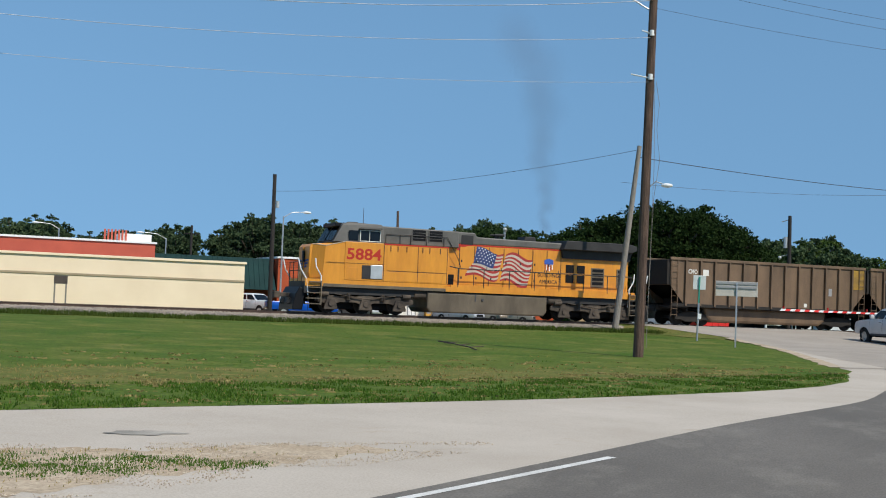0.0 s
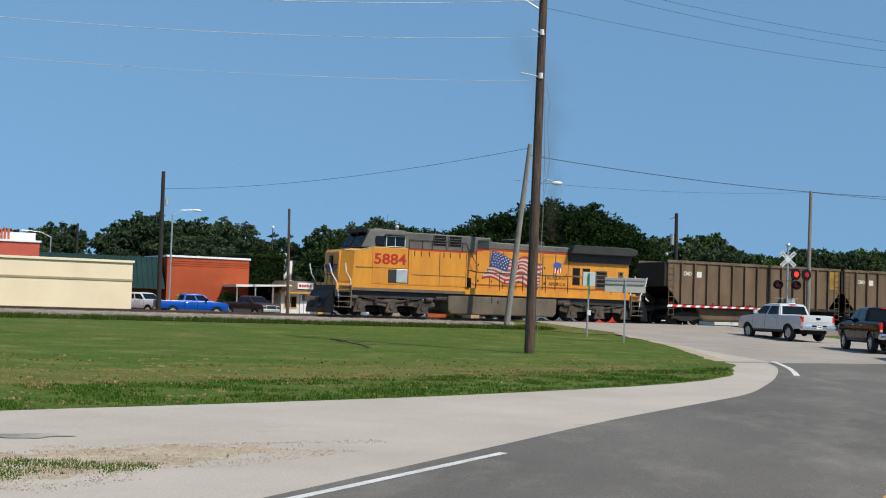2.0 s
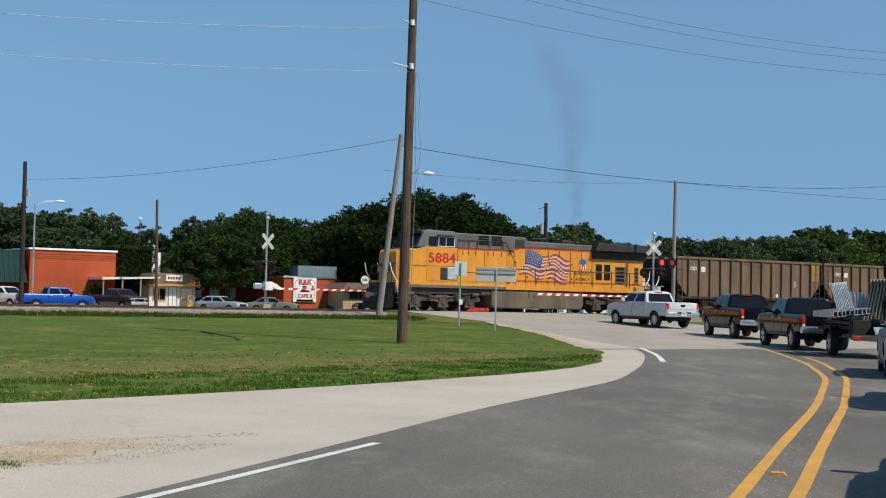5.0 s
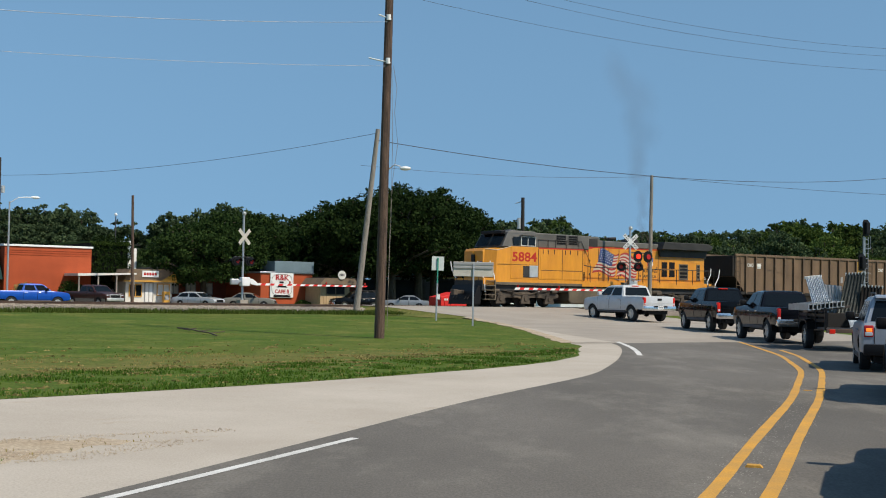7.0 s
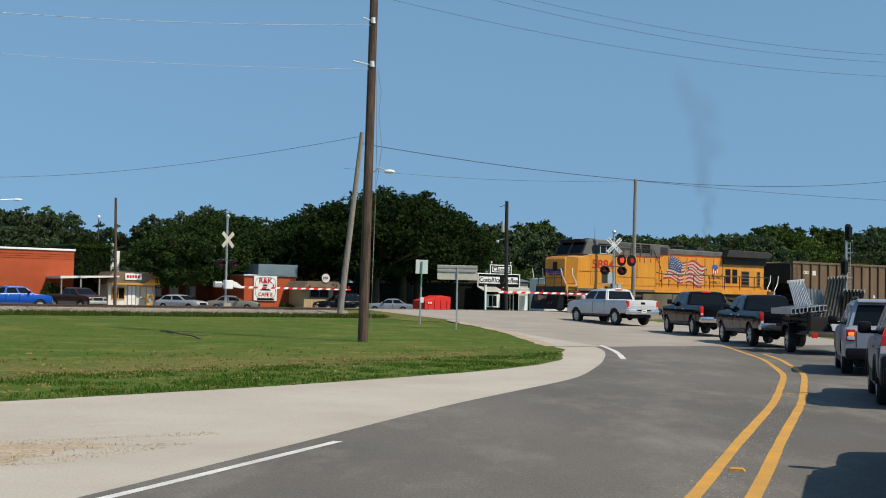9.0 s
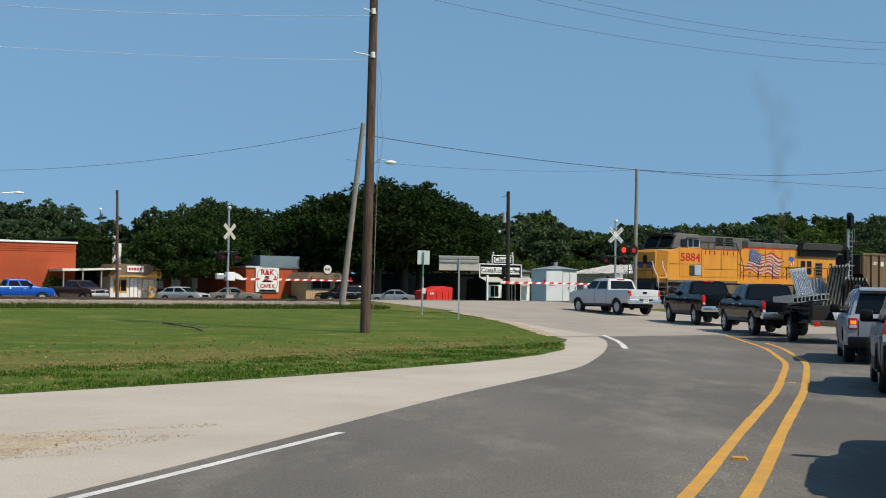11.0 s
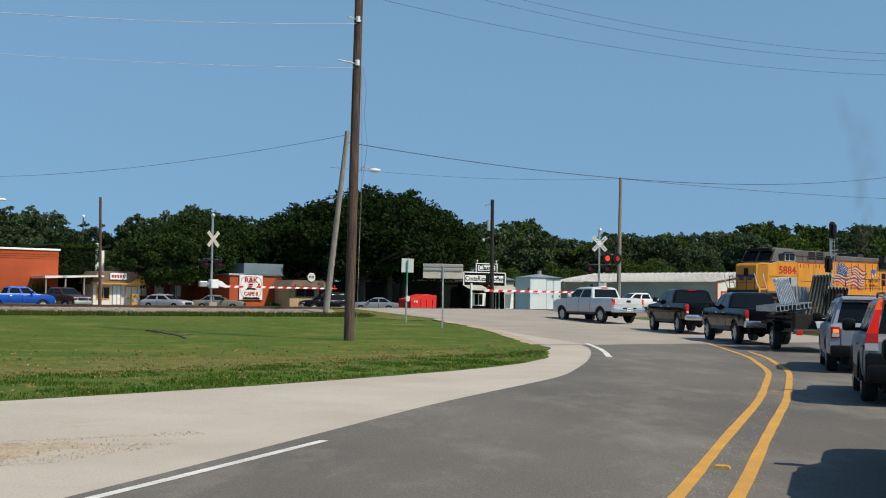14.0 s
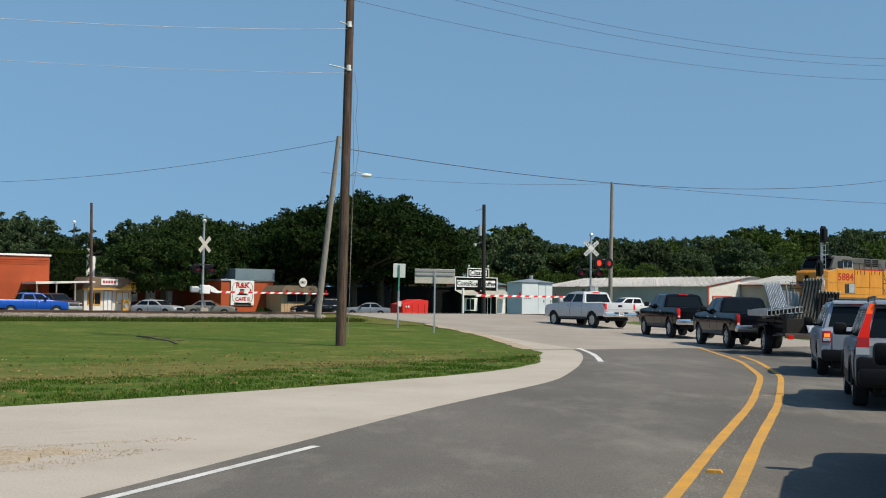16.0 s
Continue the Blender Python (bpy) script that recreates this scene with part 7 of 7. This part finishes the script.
KIND_H, OAK_H = (11, 10, 12.5, 9), (11, 12.5, 8.6)
kinds = [tree_kind(1, 11, 4.3, M["leaf_hazed"], 8000, .19, low=.1), tree_kind(2, 10, 3.6, M["leaf_hazed"], 7000, .18, low=.1), tree_kind(3, 12.5, 4.4, M["leaf_hazed"], 9000, .2, low=.12),
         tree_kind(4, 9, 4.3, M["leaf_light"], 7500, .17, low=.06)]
oaks = [tree_kind(11, 11, 7.0, M["leaf_oak"], 24000, .15, .45, .12), tree_kind(12, 12.5, 7.4, M["leaf_oak"], 26000, .15, .5, .1), tree_kind(13, 8.6, 6.2, M["leaf_oak"], 20000, .14, .4, .1)]


def plant(ob, u, q, s=1.0, rz=0, label=None, first={}):
    m = AT(u, q, rz)
    o = ob if ob.name not in first else copy_thing(ob, m)
    first[ob.name] = 1
    o.matrix_basis = m
    o.scale = (s, s, s)
    if label:
        o["label"] = label
    return o


# how high the tree tops stand over the horizon, by compass direction (degrees)
TREELINE = [(-60, 2.9), (-31.8, 2.7), (-30.2, 3.25), (-28.8, 2.9), (-28.1, 2.55), (-27.1, 2.85), (-25.5, 3.15), (-23.7, 2.9), (-21.6, 3.5), (-17.6, 3.55), (-16.6, 3.3), (-15.7, 2.3), (-15.0, 2.85),
            (-14.2, 2.4), (-13.1, 3.2), (-10.9, 3.7), (-9.7, 3.8), (-8.2, 3.3), (-7.2, 3.35), (-6.4, 4.1), (-4.7, 4.15), (-3.7, 4.65), (-2.0, 5.0), (-1.4, 4.98), (-.4, 4.3), (.8, 3.35), (2.7, 3.35),
            (3.9, 3.75), (4.9, 3.4), (5.7, 2.65), (7.2, 3.3), (9.2, 2.9), (10.5, 3.3), (11.4, 2.95), (13.6, 3.5), (16.4, 3.3), (60, 3.3)]


def tree_height(u, q, spread, cap=9.0):
    """The height of a tree at (u, q) whose top just reaches the tree line, over a spread of degrees."""
    p = W(u, q)
    a = math.degrees(math.atan2(p.x, p.y))
    el = min(interp(TREELINE, a + d) for d in (-spread, 0, spread))
    return EYE + math.hypot(p.x, p.y) * math.tan(radians(min(el, cap))) - p.z


OAK = "large dense dark green oak tree"
for k, u, q, rz, f in ((2, 49.3, -51, 0, .9), (2, 54.2, -54, 80, .93), (0, 58, -62, 20, .95), (0, 64.5, -50, 60, 1.0), (0, 67.5, -46, 0, 1.0), (1, 72.6, -49, 40, 1.0), (0, 76.5, -52, 120, .95), (2, 83, -60, 10, .9),
                       (0, 62, -66, 200, .9), (2, 90, -68, 140, .9)):
    plant(oaks[k], u, q, tree_height(u, q, .5) * f / OAK_H[k], rz, OAK)
plant(kinds[1], 58.4, -100, tree_height(58.4, -100, .1) * 1.08 / KIND_H[1], 30)
rng = random.Random(5)
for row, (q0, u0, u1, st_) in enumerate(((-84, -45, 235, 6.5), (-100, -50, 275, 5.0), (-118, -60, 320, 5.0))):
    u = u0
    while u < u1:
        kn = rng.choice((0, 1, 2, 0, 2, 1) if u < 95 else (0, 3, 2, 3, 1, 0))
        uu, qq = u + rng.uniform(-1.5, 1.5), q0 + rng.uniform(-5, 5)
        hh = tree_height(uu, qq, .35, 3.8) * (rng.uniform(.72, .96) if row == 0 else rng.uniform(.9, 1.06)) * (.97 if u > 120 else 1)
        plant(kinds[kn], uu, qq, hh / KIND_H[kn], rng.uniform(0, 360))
        u += st_
for u, q, s in ((96, -62, .55), (101, -64, .6), (107, -62, .6), (113, -66, .65), (122, -60, .8), (130, -58, .72), (139, -56, .74), (104, -72, .7), (116, -74, .72), (128, -72, .85), (148, -60, .85), (158, -64, .95), (170, -66, 1.0), (183, -68, 1.05), (197, -70, 1.1), (212, -72, 1.1), (93, -74, .85)):
    plant(kinds[3], u, q, min(s, .8 * tree_height(u, q, .7) / 9), rng.uniform(0, 360), "light green bushy tree")


def bush(u, q, r, h, mat, label):
    T = thing("bush", AT(u, q), label, "bush")
    bm = BM()
    for k in range(5):
        a = k * 1.257
        tube(bm, [(0, 0, 0), (math.cos(a) * r * .4, math.sin(a) * r * .4, h * .7)], .03, 5)
    part("stems", bm, M["bark"], T)
    leaves("foliage", [((math.cos(a) * r * .45, math.sin(a) * r * .45, h * (.45 + .2 * (i % 2))), (r * .6, r * .6, h * .4), .3) for i, a in enumerate((0, 1.3, 2.5, 3.8, 5.0))], 1500, .09, mat, T)


bush(36.4, -50.5, 1.5, 2.3, M["leaf_light"], "rounded green bush before the brick wall")
bush(32.3, -50.5, 1.5, 2.0, M["dryblade"], "reddish dry bush before the brick wall")
bush(57.0, -45, .8, .8, M["leaf_light"], "small green bush by the cafe wall")
bush(61.5, -44.5, .8, .9, M["leaf_light"], "small green bush by the food stand")

fn = thing("fence", AT(37.4, -48.5), "short raw timber fence by the porch", "fence")
for k in range(8):
    bm = BM()
    box(bm, k * .28, k * .28 + .24, 0, .03, .05, 1.25)
    part("slat", bm, M["plank"], fn)
bm = BM()
box(bm, 0, 2.25, .03, .09, .9, 1.0)
part("rail", bm, M["plank"], fn)


# thin branching tubes added to draw a dark flat line across the grass
fb = thing("fallen_branch", pose(-8.6, 41.2, ground_at(-8.6, 41.2)), "thin dark branching line lying in the grass", "branch")
bm = BM()
tube(bm, [(-1.15, 2.3, .06 + ground_at(-9.75, 43.5) - ground_at(-8.6, 41.2)), (-.5, 1.1, .1), (0.05, .0, .07), (.6, -1.1, .06), (1.1, -2.3, .04 + ground_at(-7.5, 38.9) - ground_at(-8.6, 41.2))], .022, 7)
part("limb", bm, M["bark"], fb)
for k in range(5):
    y = -1.5 + k * .75
    bm = BM()
    tube(bm, [(-y * .5, y, .06), (-y * .5 + .35 * (-1) ** k, y + .4, .1)], .014, 5)
    part("twig", bm, M["bark"], fb)

# ---- exhaust haze over the engine: thin soft puffs ----
hz = bpy.data.materials.new("diesel_haze")
hz.use_nodes = True
_n, _l = hz.node_tree.nodes, hz.node_tree.links
_d, _t, _x = _n.new("ShaderNodeBsdfDiffuse"), _n.new("ShaderNodeBsdfTransparent"), _n.new("ShaderNodeMixShader")
_d.inputs[0].default_value = (.10, .085, .075, 1)
_uv, _c, _len, _fade = _n.new("ShaderNodeTexCoord"), _n.new("ShaderNodeVectorMath"), _n.new("ShaderNodeVectorMath"), _n.new("ShaderNodeMapRange")
_c.operation, _len.operation = "SUBTRACT", "LENGTH"
_c.inputs[1].default_value = (.5, .5, 0)
_fade.interpolation_type = "SMOOTHSTEP"
_fade.inputs[1].default_value, _fade.inputs[2].default_value, _fade.inputs[3].default_value, _fade.inputs[4].default_value = 0, .5, .13, 0
_l.new(_uv.outputs["UV"], _c.inputs[0])
_l.new(_c.outputs[0], _len.inputs[0])
_l.new(_len.outputs["Value"], _fade.inputs[0])
_l.new(_fade.outputs[0], _x.inputs[0])
_l.new(_t.outputs[0], _x.inputs[1])
_l.new(_d.outputs[0], _x.inputs[2])
_l.new(_x.outputs[0], _n["Material Output"].inputs[0])
rs_ = np.random.RandomState(3)
vs, fs = [], []
z = .5
while z < 12.5:      # each puff wider and further back than the one below it
    r = .35 + .15 * z
    c = np.array((.3 - .007 * z ** 2.2 + rs_.normal() * .18 * r, rs_.normal() * .3 * r, z))
    w = rs_.uniform(-.35, .35, 2)
    a = np.array((r * rs_.uniform(.9, 1.25), w[0] * r, 0))
    b_ = np.array((0, w[1] * r, r * rs_.uniform(1.0, 1.5)))
    k = len(vs)
    vs += [tuple(c - a - b_), tuple(c + a - b_), tuple(c + a + b_), tuple(c - a + b_)]
    fs.append((k, k + 1, k + 2, k + 3))
    z += .85 * r
HAZE = tagged(raw("exhaust_smoke", vs, fs, hz), "thin brownish diesel exhaust haze above the engine", "smoke", kind="stuff")
HAZE.data.uv_layers.new(name="puff").data.foreach_set("uv", [0, 0, 1, 0, 1, 1, 0, 1] * len(fs))

# ---- motion ----
def motions():
    track_u = lambda t: 25.12 + 3.838 * (t - 2) + .0048 * (t - 2) ** 2
    times = [i * .5 for i in range(33)]
    for ob, off in [(LOCO, 0.0)] + [(c, 22.25 + 14.35 * i) for i, c in enumerate(COAL_CARS)]:
        walk(ob, [(t, pose(*W(track_u(t) + off, 0, RAIL), 0, 0, AL)) for t in times])
        r = .53 if ob is LOCO else .46
        for w in [c for c in ob.children if c.name.startswith("wheelset")]:
            x = w.matrix_local.translation.x
            fine = [i * .16 for i in range(101)]
            walk(w, [(t, pose(x, 0, r) @ Matrix.Rotation((track_u(t) - track_u(0)) / r, 4, "Y")) for t in fine])
    walk(HAZE, [(t, pose(*W(track_u(t) + 14.5, 0, RAIL + 4.6), 0, 0, AL)) for t in times])
    walk(blue, [(t, AT(BLUE0[0] + d, BLUE0[1])) for t, d in ((0, 0), (11.5, 0), (12.5, .25), (13.5, 1.0), (14.5, 1.95), (16, 3.3))])


motions()
